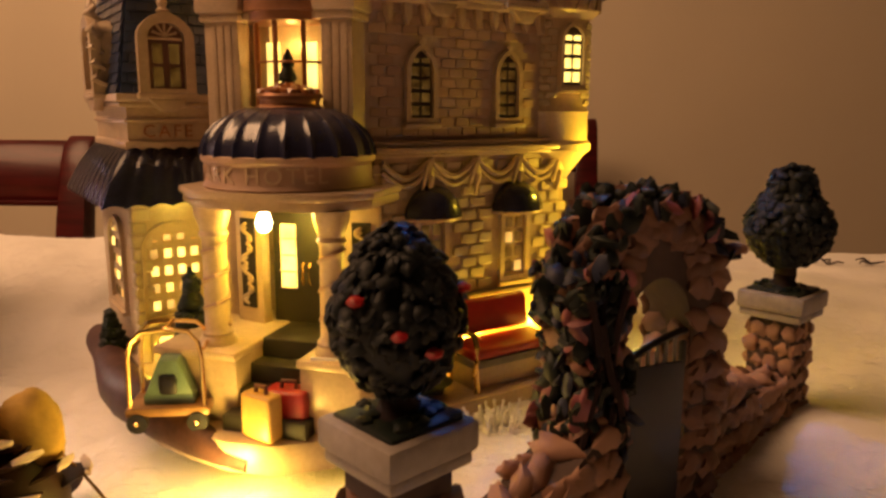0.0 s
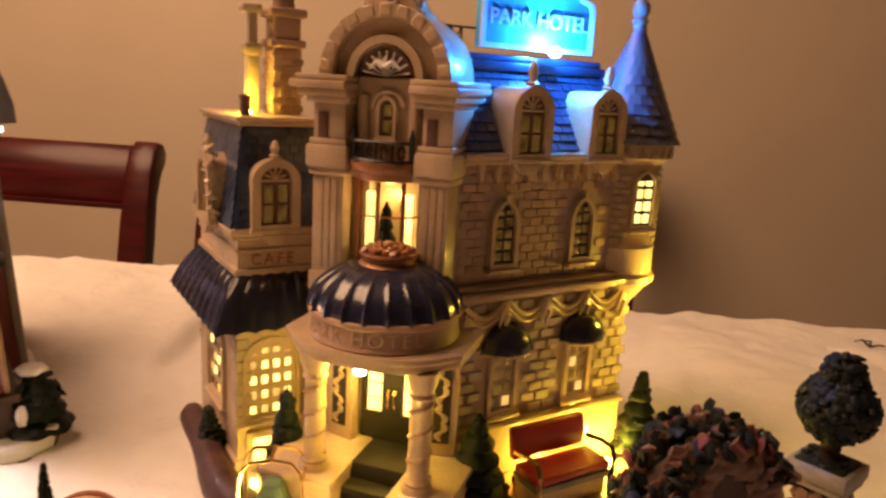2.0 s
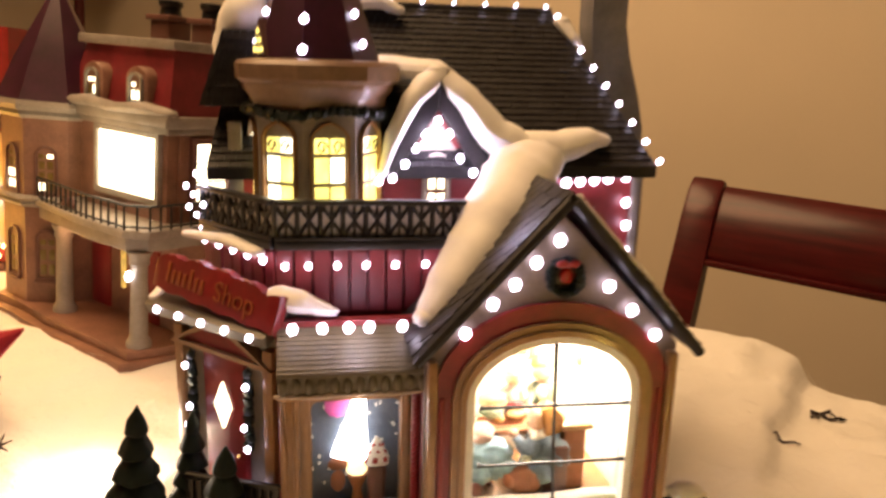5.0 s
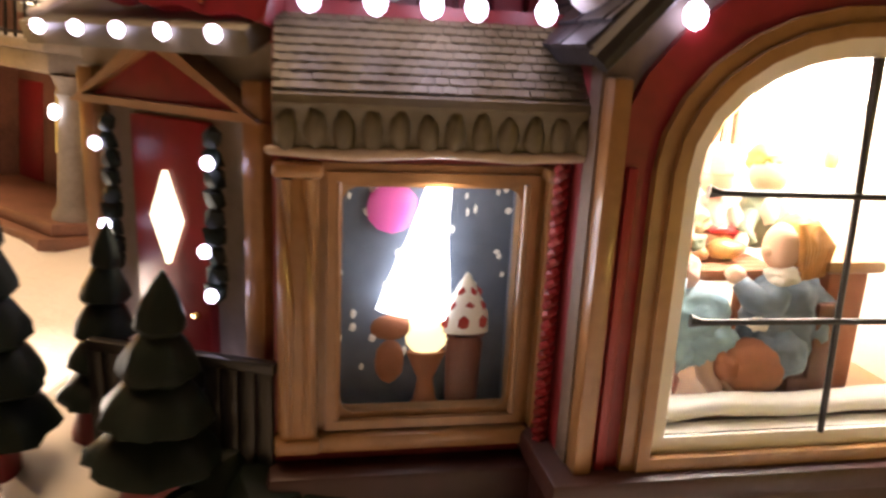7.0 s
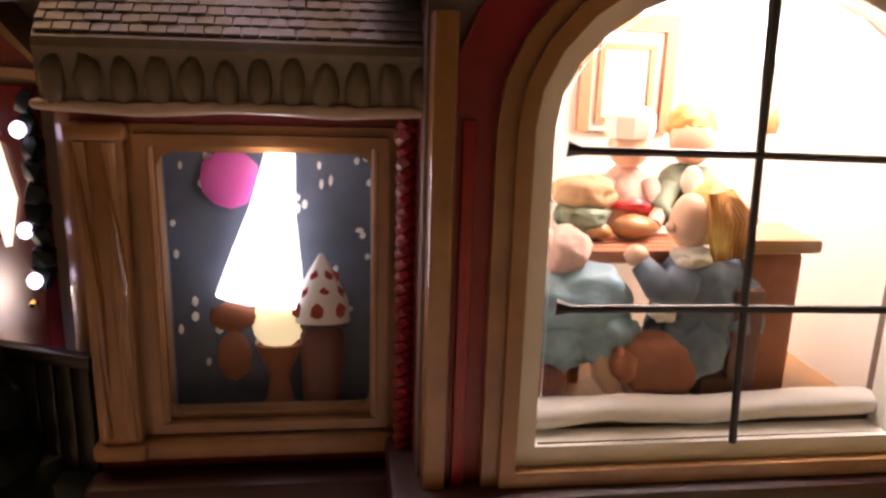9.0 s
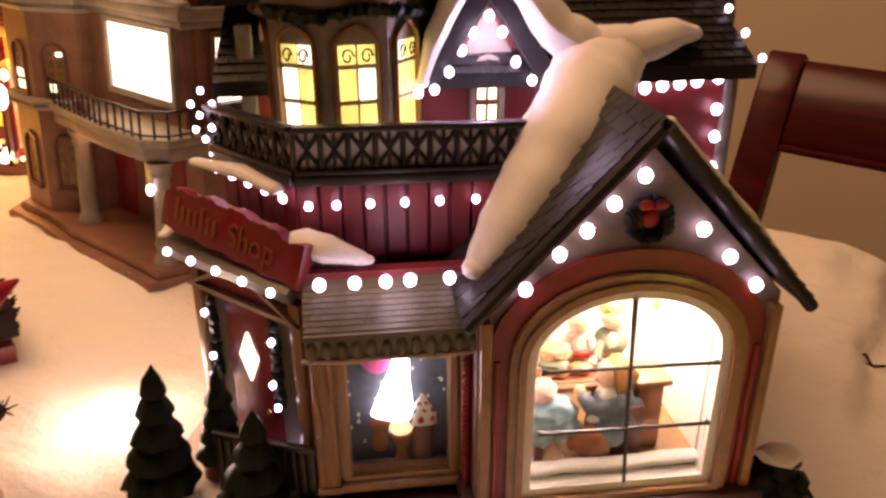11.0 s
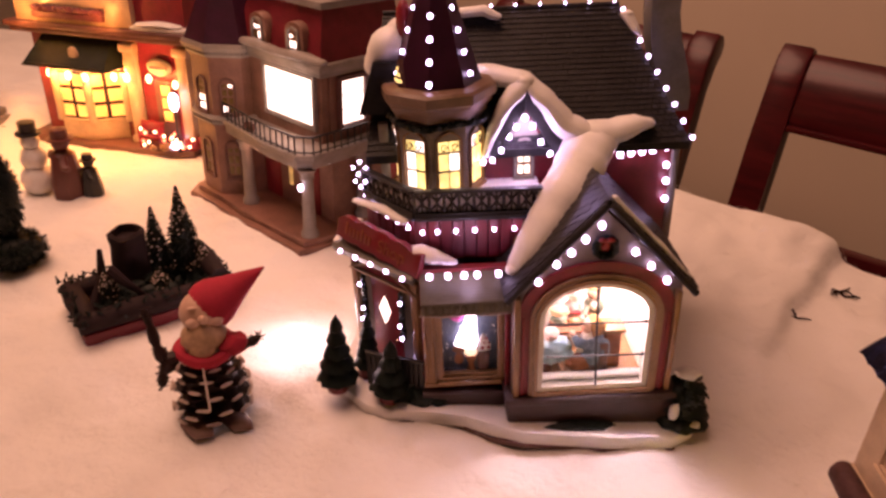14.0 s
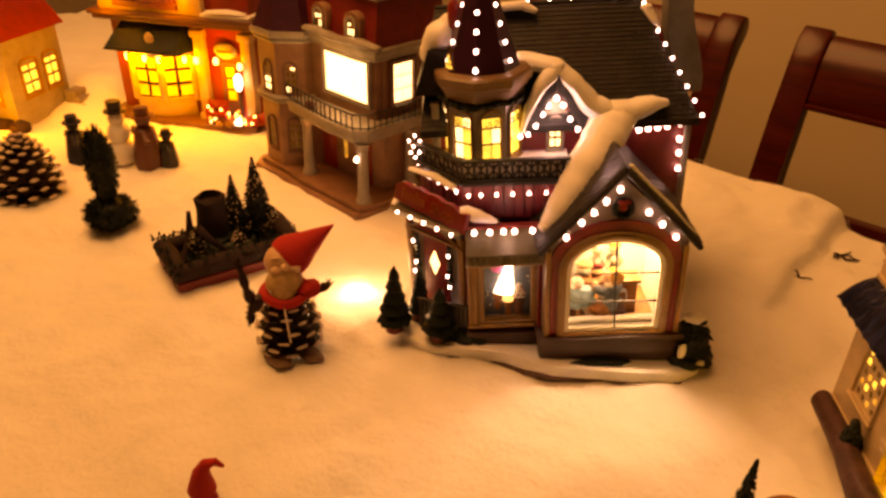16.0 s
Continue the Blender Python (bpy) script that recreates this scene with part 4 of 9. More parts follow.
    tube(bm, [(-0.012, -0.002, 0.996), (-0.008, -0.0075, 0.996), (0.004, -0.0095, 0.996), (0.016, -0.0075, 0.996), (0.020, -0.002, 0.996)], 0.0009, 6, MT)
    tube(bm, [(-0.012, -0.002, 0.9865), (-0.008, -0.0075, 0.9865), (0.004, -0.0095, 0.9865), (0.016, -0.0075, 0.9865), (0.020, -0.002, 0.9865)], 0.0012, 6, MT)
    part("balcony_rail", bm, BLACK, tw, "black wrought iron balcony railing")
    for i in range(9):
        bm = B()
        f = i / 8
        x = -0.012 + 0.032 * f
        y = -0.002 - 0.0078 * math.sin(math.pi * f) ** 0.7
        if i in (0, 8):
            lathe(bm, [(0.0016, 0.986), (0.0016, 0.997), (0.0022, 0.998), (0.0012, 1.0005), (0.0003, 1.003)], x, y, 8, MT)
        elif i % 2:
            tube(bm, [(x + 0.0017 * math.cos(q), y, 0.9912 + 0.0032 * math.sin(q)) for q in [0.6 * k for k in range(11)]], 0.0007, 5, MT)
        else:
            tube(bm, [(x, y, 0.9865), (x, y, 0.996)], 0.0007, 5, MT)
        part("baluster", bm, BLACK, tw)
    bm = B()
    prism(bm, [(-0.014, 0.006)] + [(0.004 - 0.018 * math.cos(math.pi * k / 10), -0.0105 * math.sin(math.pi * k / 10)) for k in range(11)] + [(0.022, 0.006)], 0.9805, 0.9862, MT, 0.001)
    part("balcony_floor", bm, COPPER, tw)
    # bow window with a lit amber room behind it
    bm = B()
    lathe(bm, [(0.0175, 0.9755), (0.0205, 0.9765), (0.0208, 0.9805), (0.019, 0.9815)], 0.0045, 0.012, 16, MT, 180, 360)
    lathe(bm, [(0.019, 0.916), (0.0205, 0.918), (0.0205, 0.9215), (0.0178, 0.9225)], 0.0045, 0.012, 16, MT, 180, 360)
    bow = part("bow_window", bm, COPPER, tw, "copper framed bow window of a lit amber room")
    for k in range(5):
        a = radians(188 + 41 * k)
        bm = B()
        r = 0.0184
        box(bm, -0.0011 if k in (1, 2, 3) else -0.0022, 0.0011 if k in (1, 2, 3) else 0.0022, -0.0009, 0.0009, 0.9215, 0.976, 0.0003, MT @ at(0.0045 + r * math.cos(a), 0.012 + r * math.sin(a), 0, math.degrees(a) + 90))
        part("mullion", bm, AMBER, bow)
    for z in (0.937, 0.958):
        bm = B()
        tube(bm, [(0.0045 + 0.0182 * math.cos(radians(188 + 164 * k / 14)), 0.012 + 0.0182 * math.sin(radians(188 + 164 * k / 14)), z) for k in range(15)], 0.0006, 5, MT)
        part("glazing_bar", bm, AMBER, bow)
    bm = B()
    lathe(bm, [(0.0135, 0.9225), (0.0135, 0.976)], 0.0045, 0.0135, 14, MT, 0, 180)
    part("room_wall", bm, G_AMB, bow)
    for s, w in ((-0.0065, 0.0035), (0.0135, 0.003)):
        bm = B()
        plate(bm, [(s - w, 0.935), (s + w, 0.935), (s + w, 0.968), (s - w, 0.968)], 0.0115, 0.0125, MT, 0.0003)
        part("room_light", bm, G_YEL, bow)
    bm = B()
    fir(bm, 0.0045, 0.005, 0.930, 0.9645, 0.0075, 5, 4, 7)
    bmesh.ops.transform(bm, verts=bm.verts[:], matrix=MT)
    part("window_tree", bm, FIR, bow, "small decorated fir in the bow window")
    # arched pediment
    def arc(r, cz, n=16, cx=0.0032):
        return [(cx + r * math.cos(math.pi * k / n), cz + r * math.sin(math.pi * k / n)) for k in range(n + 1)]
    bm = B()
    plate(bm, arc(0.0345, 1.0272), 0.004, 0.04, MT, 0.0008)
    ped = part("pediment", bm, CREAM, tw, "round arched cream pediment with ribs")
    bm = B()
    ring_plate(bm, arc(0.0355, 1.0275), arc(0.0285, 1.0275), -0.0025, 0.006, MT)
    ring_plate(bm, arc(0.0205, 1.0275), arc(0.0165, 1.0275), -0.0015, 0.006, MT)
    part("archivolt", bm, CREAM, ped)
    for i in range(11):
        a = math.pi * (i + 0.5) / 11
        bm = B()
        box(bm, 0.0290, 0.0353, -0.0034, 0.004, -0.0030, 0.0030, 0.0007, MT @ Matrix.Translation((0.0032, 0.0, 1.0275)) @ Matrix.Rotation(-a, 4, "Y"), 1)
        part("voussoir", bm, CREAM, ped)
    bm = B()
    plate(bm, arc(0.0140, 1.0277), 0.0015, 0.0045, MT)
    part("lunette", bm, BROWN, ped)
    bm = B()
    for i in range(9):
        a = math.pi * (i + 0.5) / 9
        tube(bm, [(0.0032, 0.001, 1.0278), (0.0032 + 0.0128 * math.cos(a), 0.001, 1.0278 + 0.0128 * math.sin(a))], [0.0003, 0.0006], 5, MT)
    for s in (-1, 1):
        tube(bm, [(0.0032, -0.001, 1.0325), (0.0032 + s * 0.004, -0.001, 1.035), (0.0032 + s * 0.0085, -0.001, 1.0315)], [0.0016, 0.0018, 0.0004], 7, MT)
    ball(bm, (0.0032, -0.001, 1.0345), (0.0014, 0.001, 0.0036), 1, m=MT)
    part("spread_wings_relief", bm, WHITEP, ped)
    bm = B()
    pts = [(-0.016, 1.055), (0.0225, 1.055), (0.021, 1.0595), (0.0165, 1.0605), (0.0150, 1.0665), (0.0125, 1.068), (0.0115, 1.074), (0.0085, 1.0785), (0.0032, 1.081), (-0.002, 1.0785), (-0.005, 1.074), (-0.006, 1.068), (-0.0085, 1.0665), (-0.01, 1.0605), (-0.0145, 1.0595)]
    plate(bm, pts, 0.004, 0.022, MT, 0.0012)
    part("gable_crest", bm, CREAM, ped)
    bm = B()
    plate(bm, [(0.0032 + 0.0034 * math.cos(q), 1.0685 + 0.0048 * math.sin(q)) for q in [2 * math.pi * k / 12 for k in range(12)]], 0.0032, 0.006, MT)
    part("oculus", bm, BROWN, ped)
    bm = B()
    tube(bm, [(0.0032 + 0.0042 * math.cos(q), 0.0035, 1.0685 + 0.0058 * math.sin(q)) for q in [2 * math.pi * k / 14 for k in range(14)]], 0.0009, 6, MT, closed=True)
    for s in (-1, 1):
        ball(bm, (0.0032 + s * 0.0135, 0.008, 1.064), (0.0028, 0.003, 0.0032), 2, m=MT)
    part("crest_ornament", bm, CREAM, ped)

    # entrance porch
    px, pw = 0.0150, -0.020
    bm = B()
    o = [(px - 0.046, 0.002), (px - 0.046, pw - 0.012), (px - 0.034, pw - 0.024)] + [(px + 0.034 * math.sin(q), pw - 0.024 - 0.010 * math.cos(q)) for q in [radians(-60 + 20 * k) for k in range(7)]] + [(px + 0.034, pw - 0.024), (px + 0.046, pw - 0.012), (px + 0.046, 0.002)]
    prism(bm, o, 0.8950, 0.8990, MT, 0.0010)
    o2 = [(px + (x - px) * 1.03, y * 1.03) for x, y in o]
    prism(bm, o2, 0.8990, 0.9025, MT, 0.0012)
    porch = part("porch", bm, CREAM, t, "cream entrance porch with a ribbed dome")
    bm = B()
    lathe(bm, [(0.0375, 0.9020), (0.0385, 0.9035), (0.0375, 0.9055), (0.0370, 0.9125), (0.0388, 0.9145), (0.0388, 0.9165), (0.036, 0.9175)], px, pw + 0.004, 40, MT)
    part("name_band", bm, TAN, porch, "tan band lettered with the hotel's name")
    bm = lettering("PARK HOTEL", 0.0098, 0.0006, 1.25)
    for v in bm.verts:
        a = radians(-90) + v.co.x / 0.038
        r = 0.0373 + v.co.z
        v.co = Vector((px + r * math.cos(a), pw + 0.004 + r * math.sin(a), 0.909 + v.co.y))
    bmesh.ops.transform(bm, verts=bm.verts[:], matrix=MT)
    part("lettering", bm, CREAM, porch)
    bm = B()
    n, k = 176, 9
    rings = []
    for j in range(k + 1):
        f = j / k
        ring = []
        for i in range(n):
            a = 2 * math.pi * i / n
            lob = 1 + 0.055 * (1 - abs(math.sin(a * 11))) ** 3 * (1 - f * 0.3)
            r = (0.0375 * math.cos(f * 1.12) ** 0.9) * lob
            ring.append(bm.verts.new((px + r * math.cos(a), pw + 0.004 + r * math.sin(a), 0.9165 + 0.0205 * math.sin(f * 1.12) / math.sin(1.12))))
        rings.append(ring)
    for lo, hi in zip(rings, rings[1:]):
        for i in range(n):
            bm.faces.new((lo[i], lo[(i + 1) % n], hi[(i + 1) % n], hi[i]))
    bm.faces.new(rings[-1])
    bmesh.ops.transform(bm, verts=bm.verts[:], matrix=MT)
    part("dome", bm, NAVY, porch, "ribbed navy dome over the porch")
    bm = B()
    lathe(bm, [(0.0150, 0.9350), (0.0158, 0.9365), (0.0132, 0.9385), (0.0134, 0.9405), (0.0150, 0.9420), (0.0145, 0.9432), (0.010, 0.9428)], px, pw + 0.006, 24, MT)
    part("dome_collar", bm, COPPER, porch)
    bm = B()
    for i in range(34):
        a, r = i * 2.4, 0.0125 * math.sqrt((i + 0.5) / 34)
        ball(bm, (px + r * math.cos(a), pw + 0.006 + r * math.sin(a), 0.9438 + 0.003 * (1 - r / 0.0125)), (0.0024, 0.0024, 0.0019), 1, 0.5, i, MT)
    part("planting", bm, AMBER, porch, kind="stuff")
    for cx in (-0.0110, 0.0455):
        bm = B()
        lathe(bm, [(0.0082, 0.832), (0.0082, 0.8345), (0.0068, 0.8365), (0.0072, 0.838), (0.0056, 0.840), (0.0052, 0.880), (0.0066, 0.882), (0.0056, 0.884), (0.0078, 0.8905), (0.0082, 0.8950)], cx, pw - 0.020, 18, MT)
        col = part("column", bm, CREAM, porch)
        bm = B()
        tube(bm, [(cx + 0.0058 * math.cos(q * 1.05), pw - 0.020 + 0.0058 * math.sin(q * 1.05), 0.841 + 0.0021 * q) for q in range(19)], 0.0011, 6, MT)
        part("spiral_garland", bm, TAN, col)
    bm = B()
    box(bm, px - 0.050, px - 0.011, pw - 0.031, 0.03, 0.7990, 0.8325, 0.0015, MT)
    box(bm, px + 0.019, px + 0.047, pw - 0.031, 0.03, 0.7990, 0.8325, 0.0015, MT)
    box(bm, px - 0.052, px - 0.0105, pw - 0.033, 0.03, 0.8285, 0.8322, 0.001, MT)
    box(bm, px + 0.0185, px + 0.049, pw - 0.033, 0.03, 0.8285, 0.8322, 0.001, MT)
    part("porch_base", bm, CREAM, porch)
    for k, (z, w) in enumerate(((0.8322, -0.026), (0.8235, -0.037), (0.8150, -0.047), (0.8070, -0.057))):
        bm = B()
        box(bm, px - 0.0115 - 0.001 * k, px + 0.0195 + 0.002 * k, pw + w + 0.018, 0.02 if k == 0 else pw + w + 0.034, 0.7990, z, 0.0012, MT)
        part("step", bm, DGREEN, porch, "dark green carpeted step")
    # double door and scrolled side panels
    bm = B()
    box(bm, -0.004, 0.0345, 0.0005, 0.010, 0.832, 0.8905, 0, MT)
    door = part("door", bm, DGREEN, porch, "dark green double door with lit panes")
    for s in (0.0045, 0.0255):
        bm = B()
        box(bm, s - 0.004, s + 0.004, -0.0012, 0.001, 0.8495, 0.8815, 0.0008, MT)
        part("pane", bm, G_YEL, door)
        bm = B()
        for j in range(4):
            box(bm, s - 0.0043, s + 0.0043, -0.0016, 0.0, 0.8495 + 0.0082 * j, 0.8502 + 0.0082 * j, 0, MT)
        part("glazing_bar", bm, CREAM, door)
    for s in (0.013, 0.0165):
        bm = B()
        tube(bm, [(s, -0.0015, 0.852), (s, -0.003, 0.854), (s, -0.003, 0.861), (s, -0.0015, 0.863)], 0.0006, 6, MT)
        part("handle", bm, GOLD, door)
    for s, q, dg in ((-0.014, -0.006, -14), (0.0445, -0.004, 14)):
        mm = MT @ at(s, q, 0, dg)
        bm = B()
        box(bm, -0.0085, 0.0085, 0.0, 0.006, 0.832, 0.8915, 0.0008, mm)
        pan = part("side_panel", bm, CREAM, porch, "cream panel with pale scrollwork on dark")
        bm = B()
        box(bm, -0.0046, 0.0046, -0.0006, 0.001, 0.840, 0.8845, 0, mm)
        part("inset", bm, DGREEN, pan)
        bm = B()
        scroll(bm, 0, 0.842, 0.882, -0.0012, 0.00085, 4, 0.0032, mm)
        part("scrollwork", bm, CREAM, pan)
    bm = B()
    lathe(bm, [(0.0004, 0.8825), (0.0026, 0.8835), (0.0036, 0.8868), (0.0026, 0.8905), (0.0009, 0.8925), (0.0009, 0.8955)], 0.0098, pw - 0.0125, 12, MT)
    part("porch_lamp", bm, G_PORCH, porch, "glowing yellow lamp under the porch")

    # cafe wing
    C0, C1, V0, V1 = -0.0965, -0.044, 0.0755, 0.160
    bm = B()
    box(bm, C0, C1, V0, V1, 0.799, 0.917)
    cafe = part("cafe_wall", bm, CREAM, t, "cream cafe wing with quoins")
    bm = B()
    box(bm, C0 + 0.001, C1, V0 + 0.001, V1, 0.917, 0.945)
    box(bm, C0 - 0.001, C1, V0 - 0.001, V1, 0.916, 0.9205, 0.001)
    box(bm, C0 - 0.0005, C1, V0 - 0.0005, V1, 0.9295, 0.9315, 0.0006)
    box(bm, C0 - 0.003, C1, V0 - 0.003, V1, 0.937, 0.9395, 0.0008)
    box(bm, C0 - 0.0045, C1, V0 - 0.0045, V1, 0.9395, 0.9435, 0.001)
    part("cafe_frieze", bm, CREAM, cafe)
    bm = lettering("CAFE", 0.0088, 0.0005, 1.3)
    bmesh.ops.transform(bm, verts=bm.verts[:], matrix=Matrix.Translation((-0.0765, V0 - 0.0006, 0.9250)) @ pose(0, 0, 0, 90, 0, 0))
    part("lettering", bm, AMBER, cafe)
    for j in range(13):
        for side in (0, 1):
            w = 0.0085 if j % 2 else 0.0062
            bm = B()
            z = 0.8205 + j * 0.0067
            if side == 0:
                box(bm, C0 - 0.0008, C0 + w, V0 - 0.0012, V0 + 0.001, z, z + 0.0058, 0.0006, None, 1)
            else:
                box(bm, C0 - 0.0012, C0 + 0.001, V0 - 0.0008, V0 + w, z, z + 0.0058, 0.0006, None, 1)
            part("quoin", bm, STONE, cafe)
    window_set(cafe, at(-0.0770, V0, 0), 0.0148, 0.8305, 0.866, 0.8775, CREAM, 0.002, 4, 5, [G_YEL, G_YEL, G_AMB], DARKBAR, bar=0.50)
    bm = B()
    box(bm, -0.0918, -0.0622, V0 - 0.0035, V0, 0.799, 0.8235, 0.001)
    part("stall_riser", bm, CREAM, cafe)
    # glowing plate added for the bright patch below the cafe window
    bm = B()
    box(bm, -0.088, -0.068, V0 - 0.0042, V0 - 0.003, 0.803, 0.8195, 0.001)
    part("cellar_light", bm, G_YEL, cafe)
    window_set(cafe, at(C0, 0.118, 0, -90), 0.017, 0.8305, 0.866, 0.8775, CREAM, 0.002, 4, 5, [G_AMB, G_YEL, G_DIM], DARKBAR, bar=0.52)
    bm = B()
    box(bm, C0 - 0.002, C1, V0 - 0.002, V1, 0.799, 0.806, 0.001)
    part("cafe_base", bm, CREAM, cafe)
    # skirt awning round the cafe
    def skirt(p0, p1, q0, q1, z0, z1, ribs):
        b = B()
        n, k = ribs * 6, 6
        rows = []
        for j in range(k + 1):
            f = j / k
            row = []
            for i in range(n + 1):
                g = i / n
                x = (p0[0] + (p1[0] - p0[0]) * g) * f + (q0[0] + (q1[0] - q0[0]) * g) * (1 - f)
                y = (p0[1] + (p1[1] - p0[1]) * g) * f + (q0[1] + (q1[1] - q0[1]) * g) * (1 - f)
                lift = 0.0016 * abs(math.sin(math.pi * g * ribs)) + 0.0035 * math.sin(math.pi * f)
                row.append(b.verts.new((x, y, z0 * f + z1 * (1 - f) + lift)))
            rows.append(row)
        for lo, hi in zip(rows, rows[1:]):
            for i in range(n):
                b.faces.new((lo[i], lo[i + 1], hi[i + 1], hi[i]))
        bmesh.ops.solidify(b, geom=b.faces[:], thickness=0.0012)
        return b
    part("front_awning", skirt((-0.1135, 0.0555), (-0.038, 0.0555), (C0, V0), (C1, V0), 0.8895, 0.9165, 7), NAVY, cafe, "ribbed navy blue awning")
    part("side_awning", skirt((-0.1135, 0.172), (-0.1135, 0.0555), (C0, V1), (C0, V0), 0.8895, 0.9165, 9), NAVY, cafe, "ribbed navy blue awning")
    # cafe roof
    bm = B()
    lo = [(C0 - 0.002, V0 - 0.002), (C1, V0 - 0.002), (C1, V1), (C0 - 0.002, V1)]
    hi = [(C0 + 0.007, V0 + 0.009), (C1, V0 + 0.009), (C1, V1), (C0 + 0.007, V1)]
    a = [bm.verts.new((x, y, 0.9435)) for x, y in lo]
    b = [bm.verts.new((x, y, 0.998)) for x, y in hi]
    bm.faces.new(b)
    for i in range(4):
        bm.faces.new((a[i], a[(i + 1) % 4], b[(i + 1) % 4], b[i]))
    part("cafe_roof", bm, SLATE, cafe)
    bm = B()
    strip_roof(bm, (C0 - 0.002, V0 - 0.0025, 0.9437), (C1, V0 - 0.0025, 0.9437), (C0 + 0.007, V0 + 0.0085, 0.998), (C1, V0 + 0.0085, 0.998), 11, 9, 0.0013, 5)
    strip_roof(bm, (C0 - 0.0025, V1, 0.9437), (C0 - 0.0025, V0 - 0.002, 0.9437), (C0 + 0.0065, V1, 0.998), (C0 + 0.0065, V0 + 0.009, 0.998), 11, 13, 0.0013, 6)
    tagged(part("roof_slate", bm, SLATE, cafe), "small blue slates in rows", kind="stuff")
    bm = B()
    box(bm, C0 + 0.003, C1, V0 + 0.005, V1, 0.998, 1.0005, 0.0008)
    box(bm, C0 + 0.001, C1, V0 + 0.003, V1, 1.0005, 1.003, 0.0008)
    part("roof_slab", bm, CREAM, cafe)
    dormer(cafe, at(-0.0768, V0 - 0.005, 0), 0.0120, 0.944, 0.970, 0.981, 0.9915, 0.02, G_DIM)
    dormer(cafe, at(C0 - 0.006, 0.112, 0, -90), 0.0130, 0.944, 0.970, 0.981, 0.9915, 0.02, G_DIM)
    bm = B()
    for k in range(5):
        tube(bm, [(C0 - 0.003, 0.0975 + 0.001 * k, 0.948 + 0.008 * k), (C0 - 0.0095, 0.0965 + 0.001 * k, 0.951 + 0.008 * k), (C0 - 0.006, 0.098, 0.955 + 0.008 * k)], [0.0012, 0.0022, 0.001], 7)
    part("scroll_bracket", bm, CREAM, cafe)
    # chimneys on the cafe wing
    bm = B()
    box(bm, -0.0670, -0.0500, 0.104, 0.121, 0.998, 1.041, 0.001)
    box(bm, -0.0690, -0.0480, 0.102, 0.123, 1.041, 1.0455, 0.0012)
    box(bm, -0.0665, -0.0505, 0.1045, 0.1205, 1.0455, 1.0575, 0.001)
    box(bm, -0.0695, -0.0475, 0.1015, 0.1235, 1.0575, 1.0625, 0.0015)
    lathe(bm, [(0.0070, 1.0625), (0.0062, 1.067), (0.0078, 1.070), (0.0080, 1.074), (0.005, 1.075)], -0.0585, 0.1125, 10)
    ch = part("chimney", bm, TAN, t, "tan brick chimney stack")
    for j in range(9):
        for side in (0, 1):
            for k in range(2):
                bm = B()
                z = 1.0005 + j * 0.0044
                o = (0.0022 if j % 2 else -0.0022) + (k - 0.5) * 0.0078
                if side == 0:
                    box(bm, -0.0585 + o - 0.0033, -0.0585 + o + 0.0033, 0.1034, 0.1045, z, z + 0.0036, 0.0004, None, 1)
                else:
                    box(bm, -0.0676, -0.0665, 0.1125 + o - 0.0033, 0.1125 + o + 0.0033, z, z + 0.0036, 0.0004, None, 1)
                part("brick", bm, TAN, ch)
    bm = B()
    box(bm, -0.0800, -0.0728, 0.1105, 0.1175, 1.003, 1.0375, 0.0008)
    box(bm, -0.0820, -0.0715, 0.1090, 0.119, 1.0355, 1.0425, 0.0012)
    box(bm, -0.0785, -0.0735, 0.1120, 0.1165, 1.0425, 1.0600, 0.0004)
    box(bm, -0.0830, -0.0715, 0.1090, 0.119, 1.0590, 1.0635, 0.0012)
    flue = part("flue", bm, STONE, ch, "narrow flue lit bright yellow by a hidden lamp")
    bm = B()
    lathe(bm, [(0.0028, 1.003), (0.0028, 1.0115), (0.0034, 1.0125), (0.003, 1.014), (0.001, 1.0145)], -0.0865, 0.093, 10)
    part("vent_pipe", bm, BROWN, cafe)
    bm = B()
    ball(bm, (-0.0815, 0.1025, 1.0045), 0.0018, 1)
    part("flue_lamp", bm, G_SUN, ch)
    # spot lamps on the plinth
    for u, v in ((0.0015, -0.015), (0.1105, -0.013), (-0.0930, 0.055), (0.06, -0.0115)):
        bm = B()
        lathe(bm, [(0.0022, 0.7995), (0.0022, 0.802), (0.0016, 0.8032), (0.0003, 0.8035)], u, v, 8)
        part("spot_lamp", bm, G_SUN, t)
    return t, low, up


hotel, hotel_low, hotel_up = build_hotel()


def hotel_lamp(name, u, v, z, watts, colour=YEL, size=0.002):
    lamp(name, "POINT", HOTEL_M @ Vector((u, v, z)), watts, colour, size)


hotel_lamp("spot_light", 0.002, -0.018, 0.812, 0.13)
hotel_lamp("spot_light", 0.111, -0.016, 0.812, 0.19)
hotel_lamp("spot_light", 0.060, -0.014, 0.810, 0.10)
hotel_lamp("spot_light", -0.0930, 0.052, 0.812, 0.020)
hotel_lamp("turret_light", 0.142, -0.022, 0.908, 0.13)
hotel_lamp("flue_light", -0.0855, 0.1035, 1.012, 0.05)
hotel_lamp("sign_light", 0.066, 0.0165, 1.0500, 0.78, (0.03, 0.34, 1.0), 0.003)
p = MT @ Vector((0.0094, -0.033, 0.8795))
hotel_lamp("porch_light", p.x, p.y, p.z, 0.095)
p = MT @ Vector((0.0045, 0.010, 0.967))
hotel_lamp("bow_window_light", p.x, p.y, p.z, 0.010, (1.0, 0.6, 0.12))


